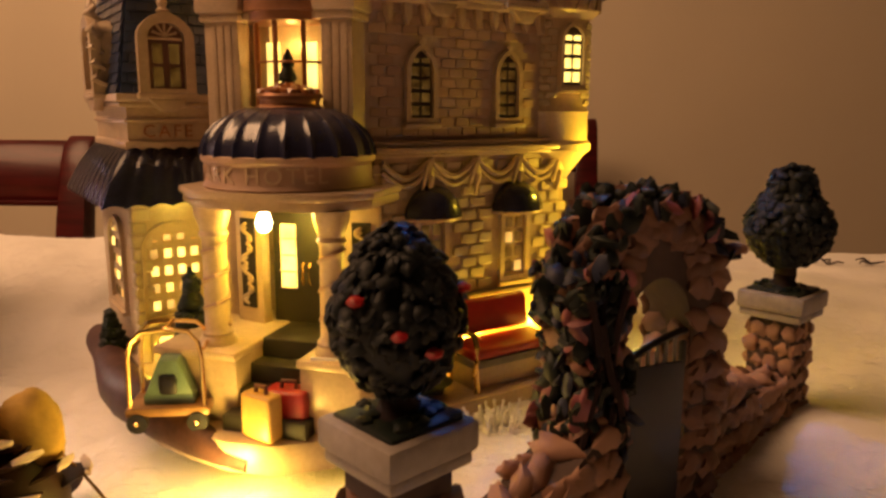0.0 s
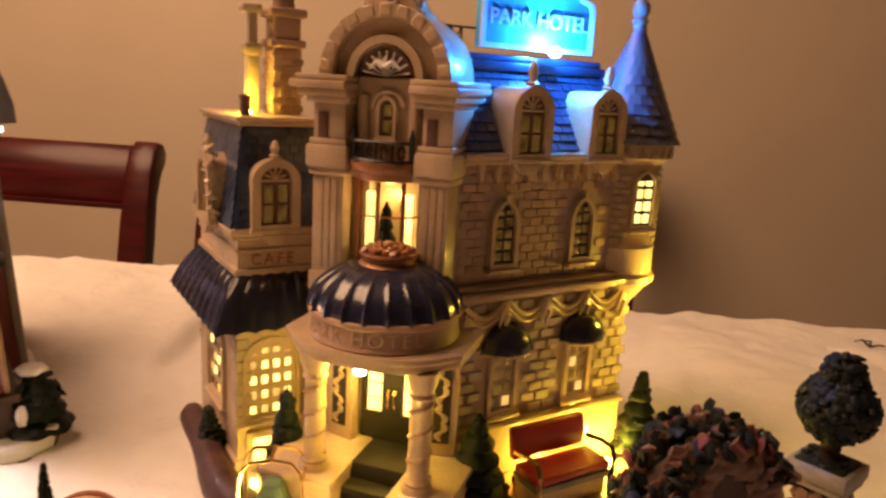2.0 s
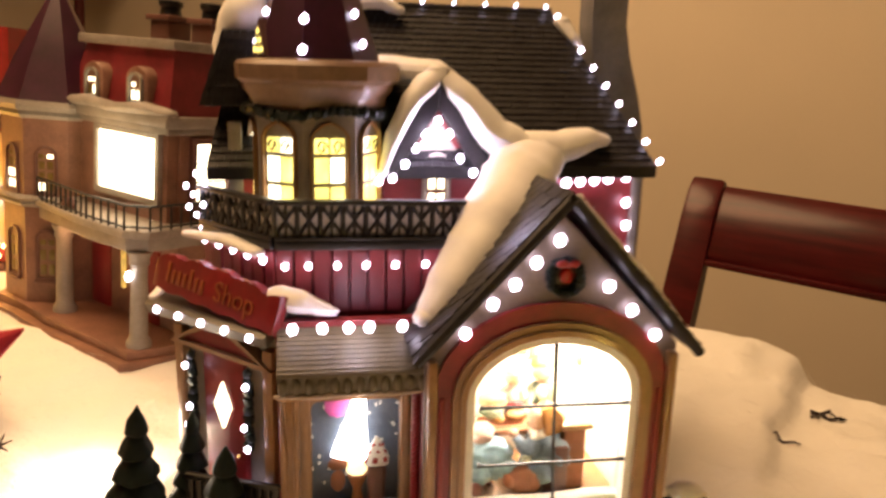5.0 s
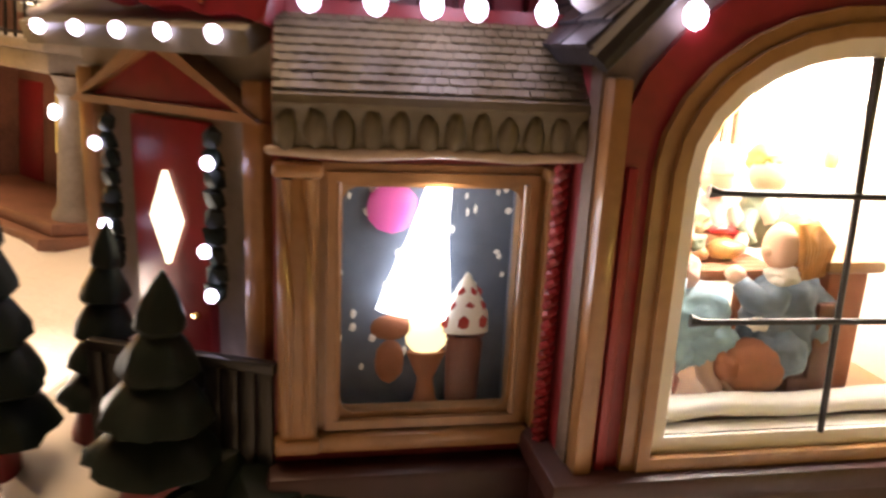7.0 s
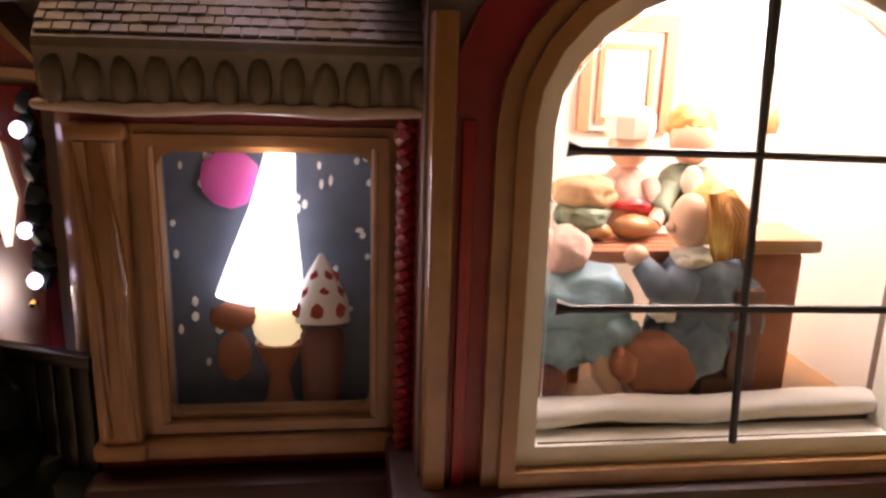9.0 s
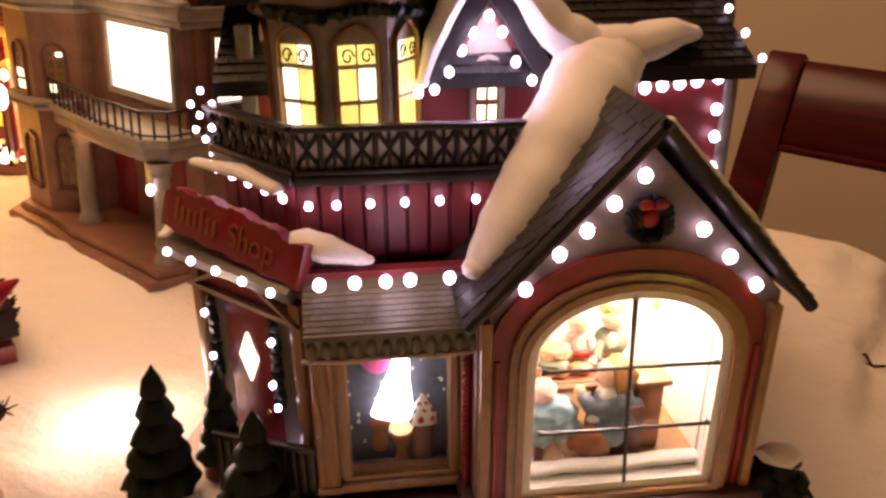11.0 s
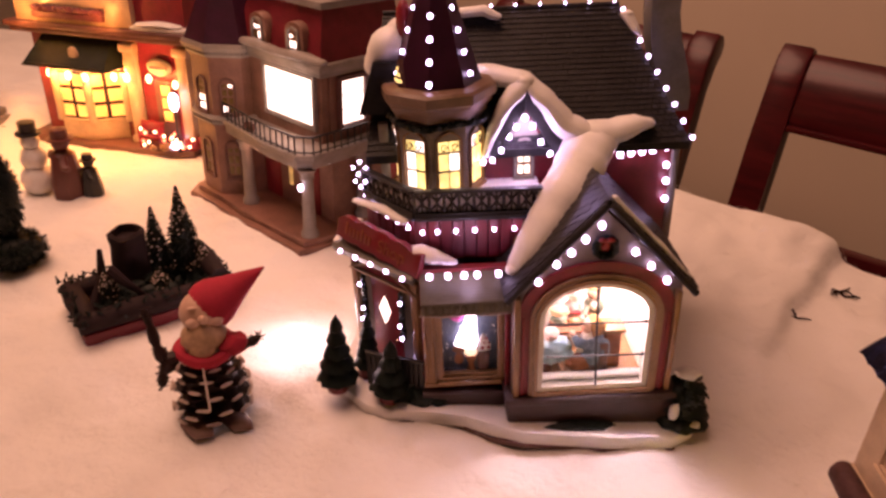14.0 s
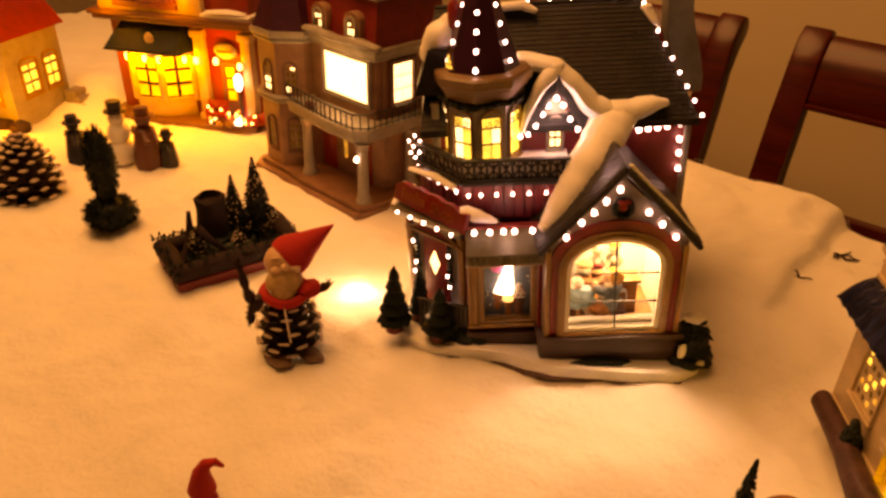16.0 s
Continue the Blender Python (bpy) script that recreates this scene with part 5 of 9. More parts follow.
def hotel_bricks():
    """Courses of single stones on the right wing's two storeys."""
    rnd = random.Random(11)
    shapes = {}

    def stone(kind, w, h):
        if kind not in shapes:
            bm = B()
            box(bm, -w / 2, w / 2, -0.0013 if kind[0] == "s" else -0.0006, 0.001, -h / 2, h / 2, 0.0006 if kind[0] == "s" else 0.0004, None, 1)
            shapes[kind] = mesh_from("brick", bm, STONE if kind[0] == "s" else TAN)
        return shapes[kind]

    def clear(u, z, holes):
        return all(not (a < u < b and c < z < d) for a, b, c, d in holes)

    for wall, kind, z0, rows, h, w, u0, u1, holes in (
            (hotel_low, "s", 0.8405, 11, 0.0064, 0.0108, 0.003, 0.122, [(0.0165, 0.0495, 0.838, 0.904), (0.0715, 0.1045, 0.838, 0.904)]),
            (hotel_up, "t", 0.923, 13, 0.0049, 0.0090, 0.003, 0.101, [(0.0155, 0.0385, 0.926, 0.9735), (0.070, 0.0935, 0.926, 0.9735)])):
        for j in range(rows):
            u = u0 + (w / 2 if j % 2 else 0)
            while u < u1:
                z = z0 + h * (j + 0.5)
                ww = w * rnd.choice((0.88, 0.88, 0.76) if kind == "s" else (0.95, 0.95, 0.88))
                if clear(u, z, holes):
                    ob = new("brick", stone(kind + str(round(ww, 5)), ww, h * (0.82 if kind == "s" else 0.92)))
                    ob.parent = wall
                    ob.matrix_local = Matrix.Translation((u, 0.0 if kind == "s" else 0.001, z - HZ)) @ pose(0, rnd.uniform(-0.0004, 0.0003), 0, 0, rnd.uniform(-1.5, 1.5), 0)
                u += w
    return


hotel_bricks()
# ---- the sweet shop cottage ----
CX, CY, CZ, CD = -0.3085, 0.4190, 0.762, 44.3
CTILT = -4.1                                # tilt that fits the shop to the camera's view; its base lies level
COT_M = pose(CX, CY, 0.7588, 0.3, CTILT, CD) @ Matrix.Translation((0, 0, -CZ))
LEVEL = Matrix.Translation((-0.008, 0, 0.7715)) @ pose(0, 0, 0, 0, -CTILT, 0) @ Matrix.Translation((0, 0, -0.768))


def bulb(parent, u, v, z, r=0.0019, mat=None):
    bm = B()
    ball(bm, (u, v, z), (r, r, r * 1.15), 2)
    part("bulb", bm, mat or G_BULB, parent)


def crumpled(bm, c, r, seed=0, amp=0.16, m=None):
    """A soft moulded form with folds at two scales."""
    vs = bmesh.ops.create_icosphere(bm, subdivisions=4, radius=1)["verts"]
    o = Vector((seed * 3.7, seed * 1.3, seed * 2.1))
    for v in vs:
        k = 1 + amp * noise.noise(v.co * 1.6 + o) + amp * 0.75 * (0.5 - abs(noise.noise(v.co * 3.4 + o))) + amp * 0.3 * noise.noise(v.co * 8.5 + o)
        v.co = Vector((v.co.x * r[0], v.co.y * r[1], v.co.z * r[2])) * k + Vector(c)
    return grown(bm, vs, m)


def run(a, b, n):
    a, b = Vector(a), Vector(b)
    return [a.lerp(b, i / (n - 1)) for i in range(n)]


def drape(bm, pts, rs, flat=0.55, n=12):
    """A soft bank of snow along a line."""
    fine, rad = [], []
    for i in range(len(pts) - 1):
        for k in range(5):
            f = k / 5
            p = Vector(pts[i]).lerp(Vector(pts[i + 1]), f)
            fine.append(p)
            rad.append((rs[i] + (rs[i + 1] - rs[i]) * f) * (1 + 0.18 * noise.noise(p * 90)))
    fine.append(Vector(pts[-1]))
    rad.append(rs[-1])
    tube(bm, fine, rad, n, flat=flat)
    for p, r in ((fine[0], rad[0]), (fine[-1], rad[-1])):
        ball(bm, p, (r, r, r * flat), 2)


def build_cottage():
    t = thing("toy_cottage", CX, CY, CZ, CD, "red ceramic toy sweet shop with snowy roof and string lights", "toy building")
    # snowy base
    out = [(-0.165, 0.17), (-0.176, 0.110), (-0.196, 0.066), (-0.187, 0.036), (-0.168, 0.016), (-0.150, 0.008), (-0.128, 0.008), (-0.106, 0.010), (-0.088, 0.002), (-0.070, -0.010), (-0.045, -0.016), (-0.010, -0.019), (0.030, -0.022), (0.068, -0.0235), (0.088, -0.012), (0.097, 0.02), (0.1, 0.17)]
    # brown strip puts the dark gap below the base into colour
    bm = B()
    prism(bm, out, 0.7605, 0.7650, LEVEL)
    part("base_edge", bm, BROWN, t)
    bm = B()
    prism(bm, [(x * 0.992, y) for x, y in out], 0.7645, 0.7755, LEVEL, 0.004)
    part("snowy_base", bm, PSNOW, t, "white painted snow base with a wavy edge")

    # ---- gabled front wing ----
    n = 14
    W, Z0, ZS, ZT = 0.0375, 0.8125, 0.874, 0.8995
    hole = arch(W, Z0, ZS, ZT, n=n)

    def shell(hw, z0, top):
        """Front wall outline with as many points as the opening."""
        pts = [(-hw, z0), (hw, z0)]
        for i in range(n + 1):
            f = i / n
            if f <= 0.5:
                g = f / 0.5
                pts.append((hw * (1 - g), 0.897 + (top - 0.897) * g))
            else:
                g = (f - 0.5) / 0.5
                pts.append((-hw * g, top + (0.897 - top) * g))
        return pts
    bm = B()
    ring_plate(bm, shell(0.0600, 0.800, 0.9585), arch(W + 0.0005, Z0 - 0.0005, ZS, ZT + 0.0005, n=n), 0.003, 0.009)
    front = part("front_wall", bm, GABLE, t, "gabled shop front with an arched window")
    for u0, u1 in ((-0.0600, -0.055), (0.055, 0.0600)):
        bm = B()
        box(bm, u0, u1, 0.009, 0.10, 0.80, 0.900)
        part("side_wall", bm, MAROON, t)
    bm = B()
    box(bm, -0.0635, 0.0635, -0.004, 0.10, 0.768, 0.8035, 0.002)
    box(bm, -0.0655, 0.0655, -0.006, 0.10, 0.7985, 0.8050, 0.0015)
    part("shop_plinth", bm, DECK, t, "dark brown plinth under the shop front")
    # window surrounds, from the inside out
    def bigger(d, dz=None):
        return arch(W + d, Z0 - (d if dz is None else dz), ZS, ZT + d, n=n)
    win = None
    for name, a, b, y0, mat, lab in (("window", 0.0, 0.0042, -0.0005, WHITEP, "large arched shop window with lit room behind"), ("inner_moulding", 0.0042, 0.0072, -0.003, OCHRE, ""), ("outer_moulding", 0.0072, 0.0105, -0.0015, OCHRE, ""), ("red_band", 0.0105, 0.0195, 0.0008, REDBAND, "")):
        bm = B()
        ring_plate(bm, bigger(b, min(b, 0.0085)), bigger(a, min(a, 0.0085) - (0.0002 if a else 0)), y0, 0.0065)
        o = part(name, bm, mat, win or front, lab)
        win = win or o
    bm = B()
    box(bm, -0.052, 0.052, -0.0045, 0.004, 0.8005, 0.8045, 0.001)
    part("sill", bm, OCHRE, win)
    for s in (-1, 1):
        bm = B()
        box(bm, s * 0.0572 - 0.0022, s * 0.0572 + 0.0022, -0.002, 0.006, 0.803, 0.893, 0.0009)
        part("pilaster", bm, OCHRE, front)
        bm = B()
        box(bm, s * 0.0525 - 0.0012, s * 0.0525 + 0.0012, -0.0005, 0.006, 0.803, 0.875, 0.0004)
        part("red_strip", bm, REDP, front)
    # glazing bars
    bm = B()
    tube(bm, [(-0.0008, -0.0012, 0.8995), (0.0000, -0.0018, 0.870), (0.0010, -0.0018, 0.841), (0.0028, -0.0012, 0.8125)], [0.0013, 0.0008, 0.0008, 0.0008], 7)
    part("glazing_bar", bm, BLACK, win)
    for z in (0.8700, 0.8410):
        bm = B()
        tube(bm, [(-0.0355, -0.0012, z + 0.0005), (-0.033, -0.0018, z + 0.0003), (0.0, -0.002, z), (0.033, -0.0018, z - 0.0008), (0.0365, -0.0012, z - 0.001)], [0.0016, 0.0008, 0.0008, 0.0008, 0.0013], 7)
        part("glazing_bar", bm, BLACK, win)
    bm = B()
    plate(bm, arch(W - 0.001, Z0, ZS, ZT - 0.001, n=n), 0.0006, 0.0014)
    g = part("pane", bm, PANE, win)
    g.visible_shadow = False
    # the lit room behind the window
    bm = B()
    D = 0.062
    for a, b in (((-0.044, 0.010, 0.810), (-0.0405, D, 0.905)), ((0.0405, 0.010, 0.810), (0.044, D, 0.905)), ((-0.044, D, 0.810), (0.044, D + 0.003, 0.905)), ((-0.044, 0.010, 0.905), (0.044, D, 0.908))):
        box(bm, a[0], b[0], a[1], b[1], a[2], b[2])
    room = part("shop_room", bm, WHITEP, t, "small bright room behind the shop window")
    bm = B()
    box(bm, -0.044, 0.044, 0.0088, D, 0.8075, 0.8135)
    part("room_floor", bm, OCHRE, room)
    bm = B()
    drape(bm, [(-0.036, 0.0075, 0.8155), (-0.02, 0.0075, 0.8165), (0.0, 0.0075, 0.8155), (0.02, 0.0075, 0.8165), (0.036, 0.0075, 0.8165)], [0.0035] * 5, 0.8)
    part("window_snow", bm, PSNOW, room)
    bm = B()
    ring_plate(bm, [(-0.0150, 0.868), (0.0100, 0.868), (0.0100, 0.897), (-0.0150, 0.897)], [(-0.0120, 0.868), (0.0070, 0.868), (0.0070, 0.893), (-0.0120, 0.893)], D - 0.002, D + 0.001)
    ring_plate(bm, [(-0.0100, 0.870), (0.0050, 0.870), (0.0050, 0.890), (-0.0100, 0.890)], [(-0.0085, 0.8715), (0.0035, 0.8715), (0.0035, 0.8885), (-0.0085, 0.8885)], D - 0.001, D + 0.001)
    part("room_door", bm, TEDDY, room)
    # figurines at a table
    bm = B()
    for k in range(5):
        box(bm, -0.0270, 0.0030, 0.0222 + 0.0034 * k, 0.0253 + 0.0034 * k, 0.8430, 0.8460, 0.0005)
    for x, y in ((-0.022, 0.027), (0.0, 0.027), (-0.022, 0.036), (0.0, 0.036)):
        tube(bm, [(x, y, 0.8135), (x, y, 0.8435)], 0.0014, 6)
    part("table", bm, TEDDY, room)
    bm = B()
    box(bm, 0.013, 0.025, 0.018, 0.032, 0.8135, 0.8465, 0.0012)
    part("counter", bm, TEDDY, room)
    bm = B()
    box(bm, 0.011, 0.028, 0.016, 0.034, 0.8465, 0.8500, 0.0012)
    part("counter_top", bm, OCHRE, room)
    # cook in white and a boy in green behind the table
    bm = B()
    crumpled(bm, (-0.0075, 0.044, 0.853), (0.0064, 0.0052, 0.0088), 3, 0.14)
    tube(bm, [(-0.0125, 0.042, 0.858), (-0.0165, 0.038, 0.8530), (-0.0190, 0.034, 0.8515)], [0.0026, 0.0024, 0.0018], 8)
    tube(bm, [(-0.0025, 0.042, 0.858), (0.0000, 0.038, 0.8520), (-0.0030, 0.034, 0.8490)], [0.0026, 0.0024, 0.0018], 8)
    part("toy_cook", bm, PALEPINK, room, "pale toy cook figurine behind the table", 70)
    bm = B()
    ball(bm, (-0.0075, 0.0420, 0.8660), (0.0050, 0.0048, 0.0048), 3, 0.06, 2)
    ball(bm, (0.0082, 0.0425, 0.8680), (0.0056, 0.0052, 0.0062), 3, 0.05, 4)
    part("toy_head", bm, SKIN, room, "", 70)
    bm = B()
    crumpled(bm, (0.0085, 0.0440, 0.8715), (0.0058, 0.0054, 0.0044), 6, 0.2)
    part("toy_hair", bm, HONEY, room, "", 70)
    bm = B()
    lathe(bm, [(0.0006, 0.8678), (0.0050, 0.8684), (0.0056, 0.8705), (0.0054, 0.8735), (0.0032, 0.8756), (0.0005, 0.8762)], -0.0080, 0.0420, 18, wave=0.10, lobes=9)
    part("chef_hat", bm, WHITEP, room)
    bm = B()
    crumpled(bm, (0.0082, 0.0430, 0.8545), (0.0078, 0.0055, 0.0078), 8, 0.16)
    tube(bm, [(0.0030, 0.040, 0.857), (-0.0005, 0.037, 0.8530), (0.0012, 0.035, 0.8495)], [0.0026, 0.0024, 0.0018], 8)
    part("green_jacket", bm, SAGE, room, "", 70)
    bm = B()
    crumpled(bm, (0.0072, 0.0382, 0.8580), (0.0026, 0.0014, 0.0044), 5, 0.15)
    part("white_shirt", bm, WHITEP, room, "", 70)
    bm = B()
    crumpled(bm, (-0.0015, 0.0385, 0.8515), (0.0050, 0.0020, 0.0016), 2, 0.3)
    crumpled(bm, (-0.0065, 0.0385, 0.8525), (0.0045, 0.0018, 0.0013), 4, 0.3)
    part("red_scarf", bm, RED, room, "", 70)
    bm = B()
    crumpled(bm, (-0.0200, 0.0350, 0.8565), (0.0072, 0.0045, 0.0040), 7, 0.25)
    part("toy_cat", bm, BEARD, room, "tan toy animal figurine on the table", 70)
    bm = B()
    crumpled(bm, (-0.0205, 0.0335, 0.8510), (0.0062, 0.0040, 0.0032), 9, 0.35)
    part("green_bow", bm, SAGE, room, "", 70)
    # girl in a rumpled blue coat on a chair
    bm = B()
    crumpled(bm, (0.0050, 0.0215, 0.8295), (0.0112, 0.0085, 0.0115), 4, 0.24)
    crumpled(bm, (0.0035, 0.0205, 0.8395), (0.0090, 0.0072, 0.0075), 7, 0.26)
    crumpled(bm, (0.0005, 0.0160, 0.8255), (0.0078, 0.0046, 0.0068), 9, 0.30)
    crumpled(bm, (0.0095, 0.0170, 0.8330), (0.0065, 0.0040, 0.0080), 12, 0.28)
    tube(bm, [(-0.0010, 0.018, 0.8425), (-0.0050, 0.0155, 0.8385), (-0.0085, 0.0160, 0.8400), (-0.0115, 0.019, 0.8440)], [0.0042, 0.0046, 0.0036, 0.0024], 12)
    part("doll_coat", bm, BLUED, room, "doll figurine in a rumpled blue coat", 70)
    bm = B()
    crumpled(bm, (-0.0012, 0.0170, 0.8462), (0.0040, 0.0035, 0.0024), 3, 0.3)
    crumpled(bm, (-0.0072, 0.0150, 0.8340), (0.0026, 0.0016, 0.0018), 5, 0.3)
    part("white_collar", bm, WHITEP, room, "", 70)
    bm = B()
    ball(bm, (-0.0012, 0.0192, 0.8530), (0.0046, 0.0050, 0.0062), 3, 0.05, 1)
    ball(bm, (-0.0056, 0.0185, 0.8520), (0.0014, 0.0016, 0.0015), 2)
    ball(bm, (-0.0122, 0.0200, 0.8455), (0.0026, 0.0026, 0.0024), 2, 0.2, 2)
    part("doll_head", bm, SKIN, room, "", 70)
    bm = B()
    crumpled(bm, (0.0034, 0.0205, 0.8545), (0.0052, 0.0060, 0.0068), 3, 0.14)
    for k in range(9):
        a = -0.0016 + 0.0013 * k
        tube(bm, [(0.0012 + a * 0.5, 0.0150 + 0.0003 * k, 0.8600), (0.0028 + a, 0.0142 + 0.0004 * k, 0.8535), (0.0040 + a * 0.8, 0.0150 + 0.0004 * k, 0.8455)], [0.0009, 0.0013, 0.0006], 6)
    part("doll_hair", bm, HONEY, room, "long honey-blond hair in strands", 70)
    bm = B()
    box(bm, 0.0075, 0.0145, 0.0125, 0.0150, 0.8138, 0.8400, 0.0012)
    box(bm, 0.0020, 0.0145, 0.0125, 0.0270, 0.8138, 0.8200, 0.0012)
    part("stool", bm, BROWN, room)
    bm = B()
    crumpled(bm, (-0.0265, 0.0200, 0.8355), (0.0125, 0.0080, 0.0090), 8, 0.22)
    crumpled(bm, (-0.0200, 0.0180, 0.8290), (0.0085, 0.0055, 0.0070), 2, 0.26)
    crumpled(bm, (-0.0310, 0.0165, 0.8270), (0.0080, 0.0050, 0.0060), 6, 0.26)
    part("doll_skirt", bm, PALEBLUE, room, "rumpled pale blue skirt of a seated doll", 70)
    bm = B()
    crumpled(bm, (-0.0285, 0.0205, 0.8465), (0.0058, 0.0050, 0.0052), 3, 0.2)
    part("doll_blouse", bm, PALEPINK, room, "", 70)
    bm = B()
    for q in (0, 1):
        tube(bm, [(-0.0205 + 0.0048 * q, 0.0165, 0.8285), (-0.0195 + 0.0048 * q, 0.0150, 0.8205), (-0.0170 + 0.0048 * q, 0.0135, 0.8170)], [0.0027, 0.0024, 0.0021], 9)
    part("doll_leg", bm, SKIN, room, "", 70)
    bm = B()
    crumpled(bm, (-0.0078, 0.0150, 0.8225), (0.0092, 0.0060, 0.0074), 5, 0.14)
    crumpled(bm, (-0.0150, 0.0135, 0.8235), (0.0036, 0.0034, 0.0038), 7, 0.12)
    ball(bm, (-0.0172, 0.0125, 0.8262), (0.0015, 0.0012, 0.0018), 2)
    part("toy_dog", bm, TEDDY, room, "brown toy animal figurine on the floor", 70)
    bm = B()
    crumpled(bm, (-0.0340, 0.0135, 0.8190), (0.0058, 0.004, 0.0055), 3, 0.15)
    part("parcel", bm, REDBROWN, room, "", 70)
    bm = B()
    ball(bm, (-0.0085, 0.032, 0.8490), (0.0055, 0.004, 0.0028), 2, 0.2, 2)
    ball(bm, (-0.0175, 0.031, 0.8482), (0.0035, 0.0035, 0.0022), 2, 0.2, 7)
    part("cake", bm, OCHRE, room)
    bm = B()
    lathe(bm, [(0.0016, 0.8695), (0.0022, 0.872), (0.0016, 0.875), (0.0004, 0.8765)], 0.0290, 0.045, 10)
    part("wall_lamp", bm, OCHRE, room)
    # roof of the wing
    ridge, eave, oh = 0.9645, 0.8960, 0.0630
    for s in (-1, 1):
        bm = B()
        pts = [(s * oh, eave), (0, ridge), (0, ridge + 0.006), (s * (oh + 0.004), eave + 0.0025), (s * (oh + 0.002), eave - 0.001)]
        plate(bm, pts, -0.008, 0.085, None, 0.0012)
        rf = part("wing_roof", bm, SHINGLE, t, "dark shingled slope of the gabled wing")
        bm = B()
        a0, a1 = (s * (oh + 0.0042), -0.0065, eave + 0.0022), (s * (oh + 0.0042), 0.083, eave + 0.0022)
        b0, b1 = (0, -0.0065, ridge + 0.0058), (0, 0.083, ridge + 0.0058)
        if s > 0:
            strip_roof(bm, a0, a1, b0, b1, 15, 12, 0.0011, 8)
        else:
            strip_roof(bm, a1, a0, b1, b0, 15, 12, 0.0011, 9)
        tagged(part("shingle", bm, SHINGLE, rf), "small dark shingles in rows", kind="stuff")
        bm = B()
        tube(bm, [(s * (oh + 0.003), -0.0085, eave - 0.0005), (s * 0.001, -0.0085, ridge + 0.002)], 0.0026, 8)
        part("rake_board", bm, SHINGLE, rf)
    bm = B()
    drape(bm, [(0.006, 0.004, 0.9655), (0.022, 0.002, 0.949), (0.040, 0.001, 0.930), (0.060, 0.002, 0.9065), (0.066, 0.006, 0.8985)], [0.003, 0.0026, 0.003, 0.0026, 0.0022], 0.7)
    part("roof_snow", bm, PSNOW, t)
    for u, z in ((-0.043, 0.9056), (-0.031, 0.9190), (-0.0213, 0.9277), (-0.0121, 0.9376), (-0.0018, 0.9476), (0.0228, 0.9260), (0.0348, 0.9143), (0.0472, 0.9018)):
        bulb(front, u, 0.0, z, 0.0025)
    # wreath
    bm = B()
    for k in range(26):
        a = 2 * math.pi * k / 26
        ball(bm, (0.0020 + 0.0072 * math.cos(a), 0.0005, 0.9305 + 0.0072 * math.sin(a)), 0.0026, 1, 0.6, k)
    wr = part("wreath", bm, FIR, front, "small green wreath with a red bow")
    bm = B()
    for s in (-1, 1):
        ball(bm, (0.002 + s * 0.0028, -0.0018, 0.9372), (0.0030, 0.0014, 0.0020), 2)
    ball(bm, (0.002, -0.002, 0.9365), 0.0014, 1)
    ball(bm, (0.002, 0.0005, 0.9315), (0.0032, 0.0016, 0.004), 2)
    part("bow", bm, RED, wr)

    # ---- bay with the small window ----
    hw, bz0, bz1 = 0.0212, 0.8095, 0.8660
    bc = -0.0897
    mb = at(bc, 0.022, 0)

    def rect(w, a, b):
        return [(-w, a), (w, a), (w, b), (-w, b)]
    bm = B()
    ring_plate(bm, rect(0.0365, 0.785, 0.9055), rect(hw + 0.001, bz0 - 0.001, bz1 + 0.001), 0.002, 0.008, mb)
    bay = part("bay_wall", bm, MAROON, t, "shop bay with a framed window")
    bm = B()
    box(bm, bc - 0.0365, bc - 0.0325, 0.030, 0.10, 0.775, 0.9055)
    part("bay_side", bm, MAROON, bay)
    bw = None
    for name, a, b, y0, mat in (("window", 0.0, 0.0014, 0.0016, OCHRE), ("inner_frame", 0.0014, 0.0034, -0.0006, OCHRE), ("outer_frame", 0.0034, 0.0052, 0.0010, OCHRE)):
        bm = B()
        ring_plate(bm, rect(hw + b, bz0 - b, bz1 + b), rect(hw + a - 0.0002, bz0 - a + 0.0002, bz1 + a - 0.0002), y0, 0.006, mb)
        o = part(name, bm, mat, bw or bay, "small square window with a glowing lamp inside" if bw is None else "")
        bw = bw or o
    # corner fillets soften the opening, beads line it
    for sx in (-1, 1):
        for z, sz in ((bz0, 1), (bz1, -1)):
            bm = B()
            plate(bm, [(sx * hw, z), (sx * (hw - 0.0036), z), (sx * (hw - 0.0012), z + sz * 0.0012), (sx * hw, z + sz * 0.0036)], 0.0014, 0.0034, mb)
            part("corner_fillet", bm, OCHRE, bw)
        bm = B()
        tube(bm, [(sx * (hw + 0.0008), 0.0004, bz0 - 0.001), (sx * (hw + 0.0008), 0.0004, bz1 + 0.001)], 0.0009, 7, mb)
        part("bead", bm, OCHRE, bw)
        # fluted pilaster on a foot, with a plain cap
        bm = B()
        c = sx * (hw + 0.0098)
        box(bm, c - 0.0046, c + 0.0046, -0.0022, 0.006, bz0 - 0.006, bz1 + 0.004, 0.0014, mb)
        pl = part("pilaster", bm, OCHRE, bw)
        for q in (-0.0026, 0.0024):
            bm = B()
            tube(bm, [(c + q, -0.0020, bz0 - 0.003), (c + q + 0.0003, -0.0023, (bz0 + bz1) / 2), (c + q, -0.0020, bz1 + 0.002)], [0.0014, 0.0017, 0.0014], 8, mb)
            part("reed", bm, OCHRE, bw)
        bm = B()
        box(bm, c - 0.0055, c + 0.0055, -0.0034, 0.006, bz1 + 0.002, bz1 + 0.0055, 0.0012, mb)
        part("pilaster_cap", bm, OCHRE, bw)
        bm = B()
